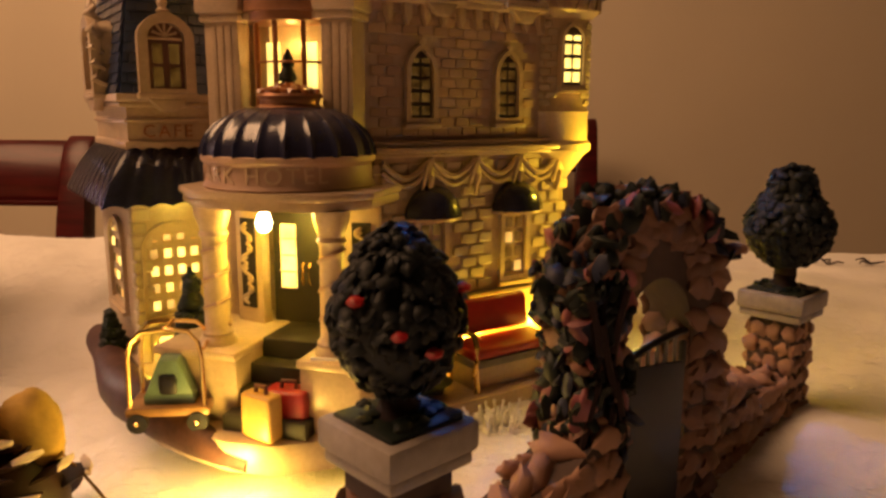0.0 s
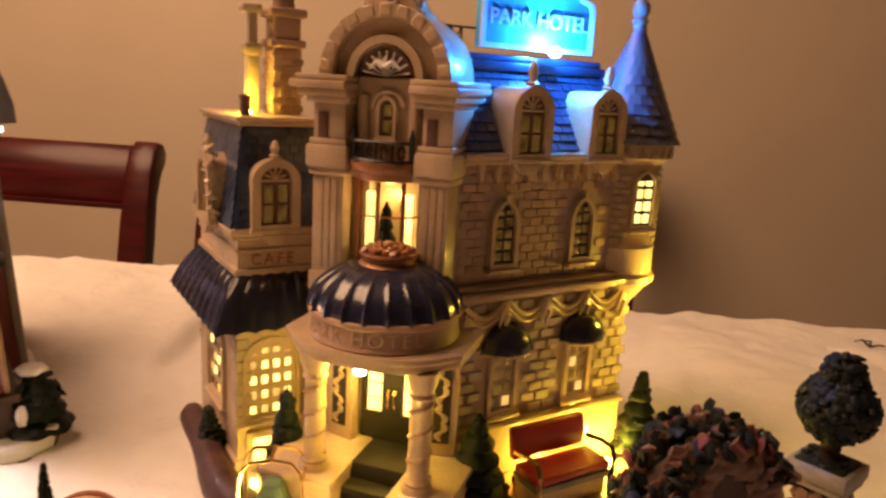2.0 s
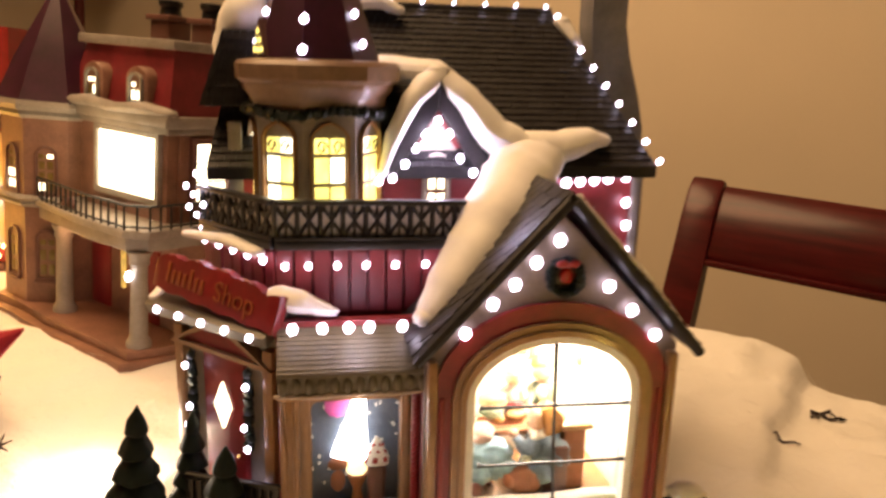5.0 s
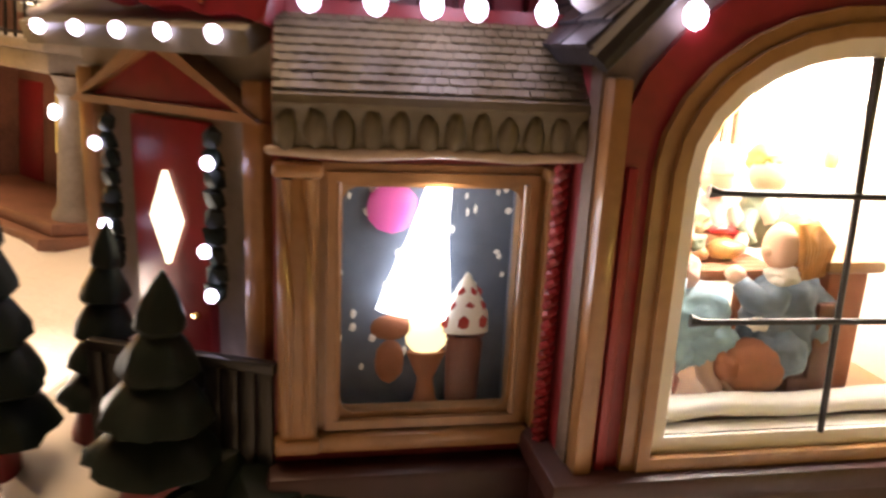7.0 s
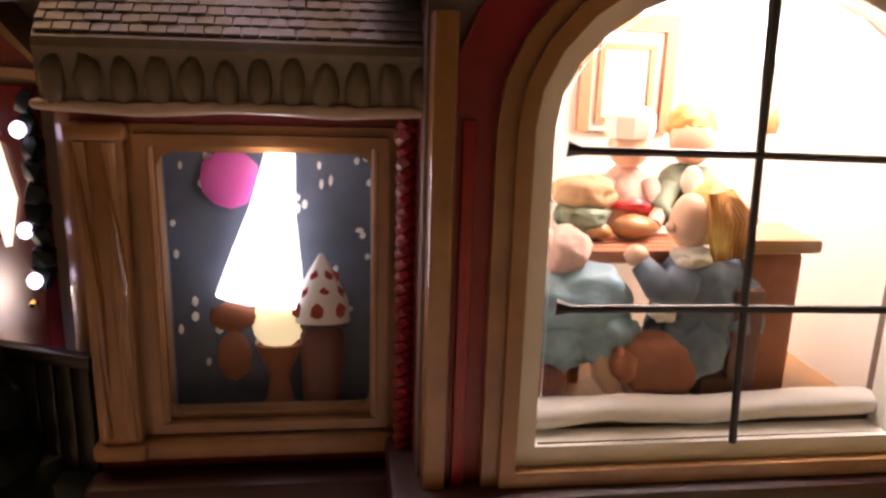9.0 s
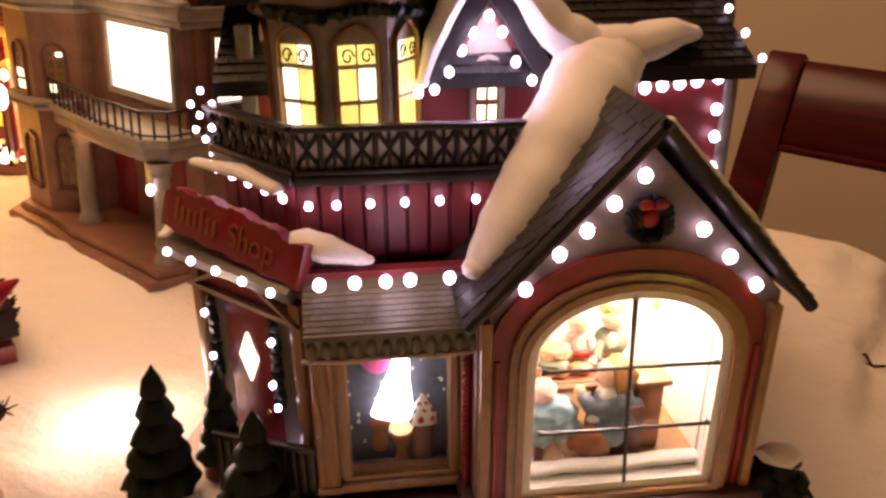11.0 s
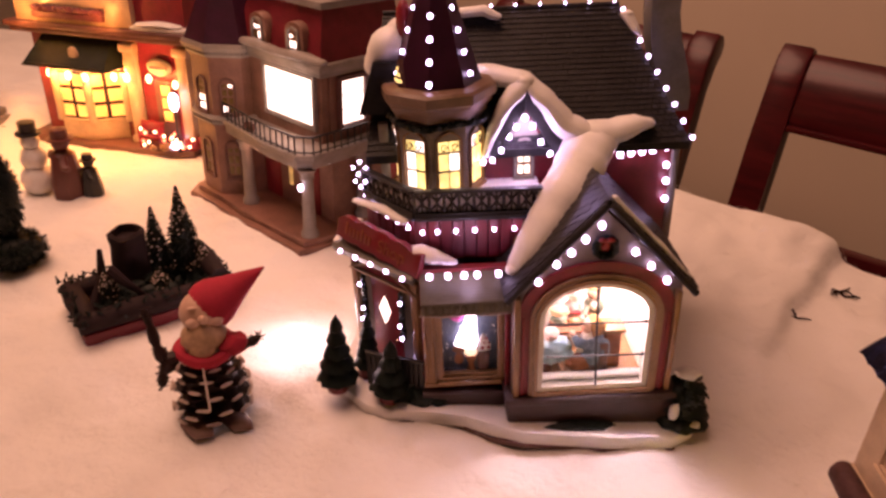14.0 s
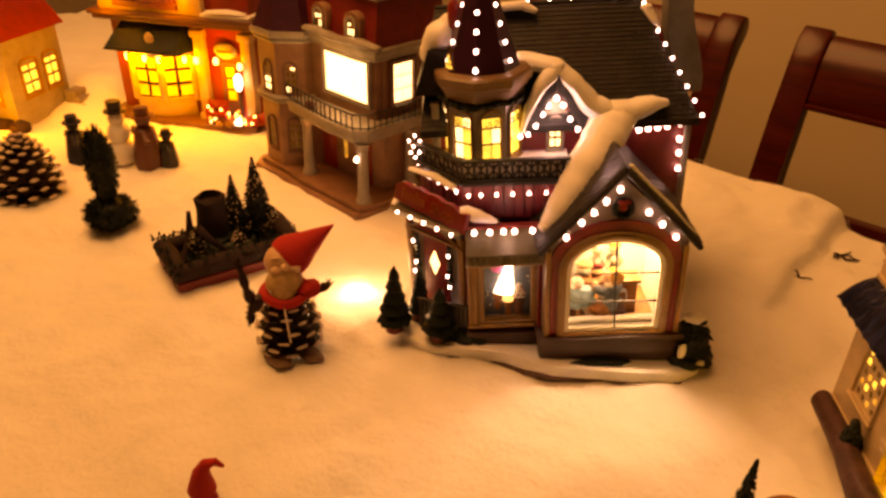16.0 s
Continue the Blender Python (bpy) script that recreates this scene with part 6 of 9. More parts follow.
        box(bm, c - 0.0055, c + 0.0055, -0.0034, 0.006, bz0 - 0.0085, bz0 - 0.0045, 0.0012, mb)
        part("pilaster_foot", bm, OCHRE, bw)
    bm = B()
    box(bm, -hw - 0.0052, hw + 0.0052, -0.0026, 0.006, bz0 - 0.0088, bz0 - 0.0040, 0.0015, mb)
    part("sill", bm, OCHRE, bw)
    # twisted red cord in the corner beside the gabled front
    for ph in (0.0, math.pi):
        bm = B()
        tube(bm, [(-0.0622 + 0.0010 * math.cos(ph + q * 0.9), 0.0150 + 0.0010 * math.sin(ph + q * 0.9), 0.8020 + 0.00072 * q) for q in range(100)], 0.0011, 6)
        part("twisted_cord", bm, REDBAND, bay)
    bm = B()
    plate(bm, rect(hw, bz0, bz1), 0.0024, 0.0032, mb)
    g = part("pane", bm, PANE, bw)
    g.visible_shadow = False
    NK = Matrix.Translation((0, 0.0345, 0)) @ Matrix.Diagonal((1, 0.42, 1, 1)) @ Matrix.Translation((0, -0.046, 0))
    bm = B()
    box(bm, bc - hw - 0.004, bc + hw + 0.004, 0.046, 0.049, bz0 - 0.004, bz1 + 0.006)
    box(bm, bc - hw - 0.004, bc - hw - 0.001, 0.029, 0.049, bz0 - 0.004, bz1 + 0.006)
    box(bm, bc + hw + 0.001, bc + hw + 0.004, 0.029, 0.049, bz0 - 0.004, bz1 + 0.006)
    box(bm, bc - hw - 0.004, bc + hw + 0.004, 0.029, 0.049, bz0 - 0.007, bz0 - 0.003)
    box(bm, bc - hw - 0.004, bc + hw + 0.004, 0.029, 0.049, bz1 + 0.003, bz1 + 0.006)
    bmesh.ops.transform(bm, matrix=NK, verts=bm.verts[:])
    nook = part("window_nook", bm, NOOKB, bay, "blue nook with white dots behind the window")
    rnd = random.Random(5)
    for k in range(46):
        bm = B()
        u, z = bc + rnd.uniform(-hw, hw), rnd.uniform(bz0 + 0.004, bz1)
        ball(bm, (u, 0.0458, z), (rnd.uniform(0.0005, 0.0011), 0.0003, rnd.uniform(0.0006, 0.0014)), 1)
        bmesh.ops.transform(bm, matrix=NK, verts=bm.verts[:])
        part("dot", bm, WHITEP, nook)
    bm = B()
    lathe(bm, [(0.0095, 0.8325), (0.0075, 0.842), (0.0048, 0.853), (0.0030, 0.8655)], bc + 0.000, 0.036, 18)
    bmesh.ops.transform(bm, verts=bm.verts[:], matrix=Matrix.Translation((bc, 0.036, 0.85)) @ pose(0, 0, 0, 0, 9, 0) @ Matrix.Translation((-bc, -0.036, -0.85)))
    bmesh.ops.transform(bm, matrix=NK, verts=bm.verts[:])
    part("lamp_shade", bm, G_SHADE, nook, "bright conical lamp shade")
    bm = B()
    ball(bm, (bc + 0.001, 0.036, 0.8275), (0.0058, 0.005, 0.0062), 2)
    bmesh.ops.transform(bm, matrix=NK, verts=bm.verts[:])
    part("lamp_globe", bm, G_GLOBE, nook, "pale yellow glass globe")
    bm = B()
    lathe(bm, [(0.0048, 0.8075), (0.003, 0.8095), (0.002, 0.815), (0.0052, 0.8225)], bc + 0.001, 0.036, 14)
    bmesh.ops.transform(bm, matrix=NK, verts=bm.verts[:])
    part("lamp_foot", bm, TEDDY, nook)
    bm = B()
    ball(bm, (bc - 0.0085, 0.0335, 0.8295), (0.0052, 0.002, 0.0034), 2)
    ball(bm, (bc - 0.0085, 0.0335, 0.8205), (0.0038, 0.002, 0.006), 2)
    bmesh.ops.transform(bm, matrix=NK, verts=bm.verts[:])
    part("gingerbread", bm, TEDDY, nook, "brown gingerbread figure")
    bm = B()
    lathe(bm, [(0.0042, 0.808), (0.0048, 0.825), (0.0038, 0.8268)], bc + 0.0105, 0.0345, 14)
    for s in (-1, 1):
        ball(bm, (bc + 0.0105 + s * 0.0038, 0.0345, 0.8275), 0.0018, 1)
    bmesh.ops.transform(bm, matrix=NK, verts=bm.verts[:])
    part("cup", bm, REDBROWN, nook)
    bm = B()
    lathe(bm, [(0.0062, 0.8280), (0.0058, 0.833), (0.003, 0.839), (0.0004, 0.8435)], bc + 0.0105, 0.0345, 14)
    bmesh.ops.transform(bm, matrix=NK, verts=bm.verts[:])
    cream = part("whipped_top", bm, WHITEP, nook, "white cone with red petals")
    for k in range(9):
        bm = B()
        a, z = -150 + 17 * k, 0.831 + 0.0035 * (k % 3)
        r = 0.0062 * (0.842 - z) / 0.0135 + 0.0006
        ball(bm, (bc + 0.0105 + r * math.cos(radians(a)), 0.0345 + r * math.sin(radians(a)), z), (0.0017, 0.0010, 0.0021), 1)
        bmesh.ops.transform(bm, matrix=NK, verts=bm.verts[:])
        part("petal", bm, RED, cream)
    bm = B()
    ball(bm, (bc - 0.0085, 0.043, 0.8590), (0.0065, 0.002, 0.0065), 2)
    bmesh.ops.transform(bm, matrix=NK, verts=bm.verts[:])
    part("balloon", bm, PINKB, nook)
    # slate awning over the bay
    bm = B()
    q = Matrix(((0, 0, 1, 0), (1, 0, 0, 0), (0, 1, 0, 0), (0, 0, 0, 1)))
    prism(bm, [(0.0265, 0.9045), (0.0095, 0.8875), (0.0078, 0.8868), (0.0074, 0.8852), (0.0086, 0.8840), (0.0090, 0.8762), (0.0100, 0.8755), (0.0265, 0.8760)], -0.1255, -0.0575, q, 0.0004)
    aw = part("bay_awning", bm, DSLATE, bay, "grey-brown slate awning over the small window")
    bm = B()
    strip_roof(bm, (-0.1255, 0.0093, 0.8876), (-0.0575, 0.0093, 0.8876), (-0.1255, 0.0262, 0.9046), (-0.0575, 0.0262, 0.9046), 10, 22, 0.0006, 12, 0.10)
    tagged(part("slate", bm, DSLATE, aw), "small grey-brown slates in rows", kind="stuff")
    for k in range(12):
        bm = B()
        u = -0.1228 + 0.0057 * k
        ball(bm, (u, 0.0088, 0.8797 + 0.0004 * math.sin(k * 2.1)), (0.0023, 0.0016, 0.0044), 2, 0.25, k)
        part("scallop", bm, DSLATE, aw)
    # underside coloured pale as if lit by the window's lamp
    bm = B()
    drape(bm, [(-0.1260, 0.0092, 0.8756), (-0.1100, 0.0088, 0.8750), (-0.0915, 0.0090, 0.8757), (-0.0740, 0.0088, 0.8751), (-0.0572, 0.0092, 0.8756)], [0.0013, 0.0016, 0.0014, 0.0016, 0.0013], 0.8)
    box(bm, -0.1250, -0.0580, 0.0100, 0.0235, 0.8744, 0.8756, 0.0004)
    part("soffit", bm, UNDERSIDE, aw, "awning underside, the lamp's glow put into its pale colour")
    for u in (-0.1184, -0.1052, -0.0936, -0.0843, -0.0692):
        bulb(bay, u, 0.0145, 0.9052, 0.0024)
    bm = B()
    box(bm, -0.128, -0.055, 0.0155, 0.10, 0.775, 0.797, 0.002)
    part("bay_plinth", bm, DECK, bay)

    # ---- red upper wall, railing and its lamps ----
    P0, P1, P2 = (-0.0300, 0.0445), (-0.1265, 0.0465), (-0.1650, 0.0935)
    k = 0
    for a, b, cnt in ((P1, P0, 11), (P2, P1, 7)):
        a, b = Vector(a), Vector(b)
        ang = math.degrees(math.atan2(b.y - a.y, b.x - a.x))
        for i in range(cnt):
            c = a.lerp(b, (i + 0.5) / cnt)
            wdt = (b - a).length / cnt
            bm = B()
            box(bm, -wdt / 2 + 0.0004, wdt / 2 - 0.0004, -0.001 if i % 2 else -0.0004, 0.004, 0.9020, 0.9350, 0.0005, at(c.x, c.y, 0, ang), 1)
            part("red_board", bm, MAROON, t)
        bm = B()
        L = (b - a).length
        m = at(a.x, a.y, 0, ang)
        box(bm, 0, L, -0.003, 0.008, 0.9340, 0.9385, 0.0008, m)
        box(bm, 0, L, -0.0035, 0.003, 0.9555, 0.9580, 0.0008, m)
        box(bm, 0, L, -0.0025, 0.002, 0.9385, 0.9405, 0.0005, m)
        rail = part("railing", bm, BLACK, t, "black openwork roof railing")
        cells = max(4, int(L / 0.0105))
        for i in range(cells):
            x0, x1 = L * i / cells, L * (i + 1) / cells
            bm = B()
            xm, dx = (x0 + x1) / 2, (x1 - x0) / 2
            tube(bm, [(x0, 0, 0.9400), (x0, 0, 0.9560)], 0.0013, 5, m)
            tube(bm, [(xm, 0, 0.9400), (xm, 0, 0.9560)], 0.0008, 5, m)
            for a in (1, -1):
                tube(bm, [(x0, 0, 0.948 + a * 0.0078), (xm, 0, 0.948), (x1, 0, 0.948 + a * 0.0078)], 0.0011, 5, m)
                tube(bm, [(xm + dx * 0.75 * math.cos(math.pi * q / 8), 0, 0.948 + a * (0.0076 - 0.0052 * math.sin(math.pi * q / 8))) for q in range(9)], 0.0009, 5, m)
            part("lattice", bm, BLACK, rail)
        # flat sheet added behind the openings, greyer than the deck's snow
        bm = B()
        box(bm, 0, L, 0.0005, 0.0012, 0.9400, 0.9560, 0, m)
        part("lattice_back", bm, BACKSHEET, rail)
    for u in (-0.1218, -0.1109, -0.0975, -0.0838, -0.0697, -0.0551, -0.0428):
        bulb(t, u, 0.0405, 0.9272, 0.0017)
    for p in run((-0.132, 0.050, 0.929), (-0.163, 0.088, 0.931), 5):
        bulb(t, p.x, p.y - 0.004, p.z, 0.0017)
    for k3, (du, dv3, z) in enumerate(((0.0, -0.003, 0.936), (-0.003, 0.000, 0.942), (0.001, -0.004, 0.948), (-0.004, -0.001, 0.953), (0.002, -0.002, 0.958), (-0.002, -0.003, 0.964), (-0.007, 0.002, 0.946), (-0.008, 0.003, 0.957))):
        bulb(t, P2[0] + du, P2[1] + dv3, z, 0.0014)
    bm = B()
    prism(bm, [(P0[0], P0[1] + 0.002), (P1[0] + 0.001, P1[1] + 0.002), (P2[0] + 0.003, P2[1] + 0.001), (-0.162, 0.12), (-0.03, 0.12)], 0.900, 0.9350)
    part("upper_wall", bm, MAROON, t)
    bm = B()
    prism(bm, [(P0[0], P0[1] + 0.004), (P1[0] + 0.002, P1[1] + 0.004), (P2[0] + 0.004, P2[1] + 0.002), (-0.16, 0.12), (-0.03, 0.12)], 0.9345, 0.9415, None, 0.001)
    part("roof_deck", bm, PSNOW, t, "snowy roof deck behind the railing")

    # ---- door on the corner ----
    D0, D1 = Vector((-0.1835, 0.0850)), Vector((-0.1262, 0.0300))
    L = (D1 - D0).length
    md = at(D0.x, D0.y, 0, math.degrees(math.atan2(D1.y - D0.y, D1.x - D0.x)))
    bm = B()
    box(bm, 0.0, L, 0.004, 0.05, 0.7755, 0.900, 0, md)
    dw = part("door_wall", bm, PLASTER, t, "corner entrance wall")
    for x in (0.008, L - 0.006):
        bm = B()
        box(bm, x - 0.0035, x + 0.0035, -0.001, 0.006, 0.7755, 0.888, 0.001, md)
        part("door_post", bm, OCHRE, dw)
    bm = B()
    plate(bm, [(0.005, 0.880), (L - 0.004, 0.880), (L * 0.5, 0.8945)], 0.0, 0.006, md, 0.0008)
    part("door_pediment", bm, REDP, dw)
    bm = B()
    ring_plate(bm, [(0.004, 0.8785), (L - 0.002, 0.8785), (L * 0.5, 0.8985)], [(0.010, 0.8805), (L - 0.008, 0.8805), (L * 0.5, 0.894)], -0.003, 0.006, md)
    part("pediment_moulding", bm, OCHRE, dw)
    bm = B()
    box(bm, L * 0.5 - 0.015, L * 0.5 + 0.015, 0.001, 0.006, 0.7765, 0.8765, 0.0008, md)
    door = part("door", bm, REDP, dw, "red shop door with a lit diamond window")
    bm = B()
    plate(bm, [(L * 0.5, 0.838), (L * 0.5 + 0.006, 0.8505), (L * 0.5, 0.863), (L * 0.5 - 0.006, 0.8505)], -0.0004, 0.002, md)
    part("diamond_pane", bm, G_WHT, door)
    bm = B()
    ball(bm, (L * 0.5 + 0.0115, -0.0005, 0.826), 0.0013, 1, m=md)
    part("knob", bm, GOLD, door)
    for s in (-1, 1):
        bm = B()
        for q in range(9):
            ball(bm, (L * 0.5 + s * 0.021, -0.0015, 0.835 + 0.0048 * q), (0.0036, 0.0026, 0.0034), 1, 0.5, q, md)
        gl = part("door_garland", bm, FIR, dw)
        for z in (0.868, 0.846, 0.835, 0.812):
            p = md @ Vector((L * 0.5 + s * (0.0225 if z != 0.846 else 0.0205), -0.0045, z))
            bulb(dw, p.x, p.y, p.z, 0.0016)
    # eave over the door with lamps and the hanging red sign
    bm = B()
    prof = [(-0.010, 0.8985), (0.016, 0.9125), (0.016, 0.906), (-0.008, 0.893)]
    qm = md @ Matrix(((0, 0, 1, 0), (1, 0, 0, 0), (0, 1, 0, 0), (0, 0, 0, 1)))
    prism(bm, prof, -0.006, L + 0.002, qm, 0.0008)
    part("door_eave", bm, DSLATE, dw)
    bm = B()
    drape(bm, [(-0.004, -0.004, 0.9010), (-0.004, 0.006, 0.908), (0.002, 0.014, 0.9125)], [0.004, 0.0045, 0.004], 0.5)
    bmesh.ops.transform(bm, verts=bm.verts[:], matrix=md)
    part("eave_snow", bm, PSNOW, dw)
    for p in run((0.006, -0.011, 0.8975), (L - 0.006, -0.011, 0.8975), 5):
        w = md @ Vector(p)
        bulb(dw, w.x, w.y, w.z, 0.0017)
    bm = B()
    pts = []
    n2 = 44
    xs0, xs1, zb, zt = -0.002, L + 0.006, 0.9075, 0.9245
    for i in range(n2 + 1):
        f = i / n2
        pts.append((xs0 + (xs1 - xs0) * f, zb + 0.0006 * math.sin(f * 30)))
    for i in range(n2 + 1):
        f = 1 - i / n2
        pts.append((xs0 + (xs1 - xs0) * f, zt - 0.0025 + 0.0034 * abs(math.sin(f * math.pi * 4.5)) + 0.0030 * math.sin(math.pi * f)))
    ms = md @ Matrix.Translation((0, -0.006, 0)) @ Matrix.Translation((0, 0, 0.9065)) @ pose(0, 0, 0, -14, 5, 0) @ Matrix.Translation((0, 0, -0.9065))
    plate(bm, pts, -0.002, 0.004, ms, 0.0012)
    sg = part("shop_sign", bm, SIGNRED, t, "red wooden shop sign with gold lettering")
    bm = lettering("Shop", 0.0140, 0.0004)
    bmesh.ops.transform(bm, verts=bm.verts[:], matrix=ms @ Matrix.Translation((L * 0.72, -0.0024, 0.9165)) @ pose(0, 0, 0, 90, 0, 0))
    part("lettering", bm, GILT, sg)
    bm = B()
    for i in range(7):
        box(bm, 0.008 + 0.0042 * i, 0.0105 + 0.0042 * i, -0.0026, -0.0015, 0.9125, 0.9195 + (0.003 if i in (0, 4) else 0), 0.0003, ms)
    part("unreadable_word", bm, GILT, sg)
    bm = B()
    drape(bm, [(-0.1330, 0.044, 0.9125), (-0.1250, 0.036, 0.9140), (-0.1150, 0.030, 0.9130), (-0.1000, 0.028, 0.9085)], [0.0030, 0.0078, 0.0075, 0.003], 0.7)
    drape(bm, [(-0.172, 0.086, 0.934), (-0.150, 0.067, 0.9345), (-0.135, 0.050, 0.932)], [0.003, 0.0045, 0.004], 0.6)
    part("sign_snow", bm, PSNOW, t)

    # ---- main house behind ----
    bm = B()
    box(bm, -0.150, 0.080, 0.1015, 0.225, 0.7755, 0.9700)
    main = part("main_wall", bm, MAROON, t, "dark red main house wall")
    for x0, x1, z1 in ((0.0755, 0.0815, 0.968), (-0.1515, -0.1445, 0.990)):
        bm = B()
        box(bm, x0, x1, 0.0985, 0.106, 0.7755, z1, 0.001)
        part("corner_post", bm, PLASTER, main)
    EA, EB, RA, RB = (-0.162, 0.0925, 0.9665), (0.0850, 0.0905, 0.9685), (-0.145, 0.168, 1.0565), (0.0420, 0.168, 1.0565)
    bm = B()
    lo = [(-0.162, 0.0925, 0.9665), (0.0850, 0.0905, 0.9685), (0.0850, 0.236, 0.9685), (-0.162, 0.236, 0.9665)]
    v = [bm.verts.new(p) for p in lo]
    v2 = [bm.verts.new((p[0], p[1], p[2] - 0.006)) for p in lo]
    r = [bm.verts.new(RA), bm.verts.new(RB)]
    bm.faces.new((v[0], v[1], r[1], r[0]))
    bm.faces.new((v[2], v[3], r[0], r[1]))
    bm.faces.new((v[1], v[2], r[1]))
    bm.faces.new((v[3], v[0], r[0]))
    bm.faces.new(v2[::-1])
    for i in range(4):
        bm.faces.new((v2[i], v2[(i + 1) % 4], v[(i + 1) % 4], v[i]))
    rf = part("main_roof", bm, SHINGLE, main, "steep dark shingle roof")
    bm = B()
    strip_roof(bm, EA, EB, RA, RB, 26, 44, 0.0012, 21)
    tagged(part("shingle", bm, SHINGLE, rf), "small dark shingles in rows", kind="stuff")
    bm = B()
    tube(bm, [RA, RB], 0.0022, 8)
    part("ridge_cap", bm, SHINGLE, rf)
    for p in run((0.0445, 0.163, 1.0535), (0.0860, 0.0905, 0.9720), 9):
        bulb(rf, p.x, p.y - 0.001, p.z, 0.0017)
    for p in run((-0.06, 0.166, 1.0595), (0.038, 0.166, 1.0595), 6):
        bulb(rf, p.x, p.y, p.z, 0.0011)
    for u, z in ((0.0700, 0.9620), (0.0712, 0.9470), (0.0722, 0.9335), (0.0730, 0.9180)):
        bulb(main, u, 0.0970, z, 0.0025)
    for p in run((0.0330, 0.0940, 0.9590), (0.0580, 0.0940, 0.9615), 4):
        bulb(main, p.x, p.y, p.z, 0.0027)
    # chimney
    bm = B()
    ch = [(0.0115, 1.0860, 0.0770), (0.0115, 1.050, 0.0770), (0.0125, 1.03, 0.0800), (0.0135, 1.005, 0.0870), (0.014, 0.985, 0.0910), (0.014, 0.970, 0.0910)]
    rows = []
    for hw2, z, cu in reversed(ch):
        rows.append([bm.verts.new((cu + a * hw2, 0.168 + b * 0.0115, z)) for a, b in ((-1, -1), (1, -1), (1, 1), (-1, 1))])
    for lo2, hi2 in zip(rows, rows[1:]):
        for i in range(4):
            bm.faces.new((lo2[i], lo2[(i + 1) % 4], hi2[(i + 1) % 4], hi2[i]))
    bm.faces.new(rows[-1])
    bm.faces.new(rows[0][::-1])
    c = part("chimney", bm, GREYST, main, "grey stone chimney leaning to the roof")
    bm = B()
    box(bm, 0.0630, 0.0910, 0.154, 0.182, 1.0855, 1.0905, 0.0012)
    part("chimney_cap", bm, BROWN, c)
    bm = B()
    lathe(bm, [(0.0085, 1.0905), (0.008, 1.097), (0.0095, 1.099), (0.0095, 1.104), (0.006, 1.1045)], 0.0765, 0.168, 14)
    part("chimney_pot", bm, BLACK, c)
    bm = B()
    drape(bm, [(0.066, 0.158, 1.0915), (0.071, 0.158, 1.0955)], [0.005, 0.0035], 0.8)
    part("chimney_snow", bm, PSNOW, c)
    # dormer
    dc, dv = -0.0415, 0.0960
    bm = B()
    plate(bm, [(dc - 0.0285, 0.9400), (dc + 0.0285, 0.9400), (dc + 0.0285, 0.966), (dc, 1.0055), (dc - 0.0285, 0.966)], dv + 0.003, dv + 0.05)
    dm = part("dormer", bm, MAROON, main, "steep red dormer edged with string lights")
    bm = B()
    plate(bm, [(dc - 0.0175, 0.966), (dc + 0.0175, 0.966), (dc, 0.996)], dv + 0.0015, dv + 0.004)
    part("dormer_gable", bm, PLASTER, dm)
    for s in (-1, 1):
        bm = B()
        plate(bm, [(dc, 1.0150), (dc, 0.9990), (dc + s * 0.0225, 0.9640), (dc + s * 0.0340, 0.9640)], dv - 0.006, dv + 0.05, None, 0.0012)
        part("dormer_roof", bm, SHINGLE, dm)
    window_set(dm, at(dc + 0.0005, dv + 0.0012, 0), 0.0056, 0.9440, 0.966, 0.9735, PLASTER, 0.0022, 2, 3, [G_WHT, G_DIM, G_WHT], BROWN)
    for u, z in ((0, 0.9925), (-0.0070, 0.9855), (0.0060, 0.9855), (-0.012, 0.9780), (-0.0185, 0.9700), (-0.0250, 0.9625), (-0.0320, 0.9612), (0.0125, 0.9725), (0.0185, 0.9655), (0.0245, 0.9605), (0.0310, 0.9550), (0.0385, 0.9530)):
        bulb(dm, dc + u, dv - 0.0035 - (0.007 if abs(u) > 0.016 else 0.0), z, 0.0021)
    # snow banks on the roof
    bm = B()
    drape(bm, [(-0.082, 0.128, 1.0165), (-0.064, 0.118, 1.0185), (-0.0415, 0.103, 1.0175), (-0.026, 0.094, 1.0045), (-0.012, 0.090, 0.9865), (0.004, 0.089, 0.9770), (0.024, 0.091, 0.9790), (0.0435, 0.0935, 0.9835), (0.0520, 0.0955, 0.9830)], [0.010, 0.0115, 0.0100, 0.0105, 0.0130, 0.0160, 0.0135, 0.0100, 0.0060], 0.7)
    drape(bm, [(-0.0415, 0.100, 1.0175), (-0.056, 0.092, 1.0035), (-0.066, 0.090, 0.984), (-0.0715, 0.090, 0.965)], [0.0085, 0.0080, 0.0060, 0.0035], 0.7)
    drape(bm, [(0.010, 0.088, 0.9730), (0.002, 0.076, 0.9700), (-0.006, 0.060, 0.9655), (-0.018, 0.044, 0.9540), (-0.033, 0.030, 0.9375), (-0.047, 0.020, 0.9220), (-0.0585, 0.013, 0.9095)], [0.018, 0.0205, 0.0200, 0.0185, 0.0160, 0.0125, 0.0065], 0.72)
    drape(bm, [(-0.082, 0.160, 1.0565), (-0.066, 0.160, 1.0575), (-0.056, 0.157, 1.0530)], [0.006, 0.006, 0.004], 0.7)
    drape(bm, [(-0.148, 0.122, 1.0290), (-0.140, 0.118, 1.0430), (-0.131, 0.120, 1.0540)], [0.0125, 0.0160, 0.0105], 0.9)
    drape(bm, [(0.0470, 0.160, 1.0500), (0.0530, 0.152, 1.0400), (0.0560, 0.150, 1.0360)], [0.0055, 0.0045, 0.002], 0.7)
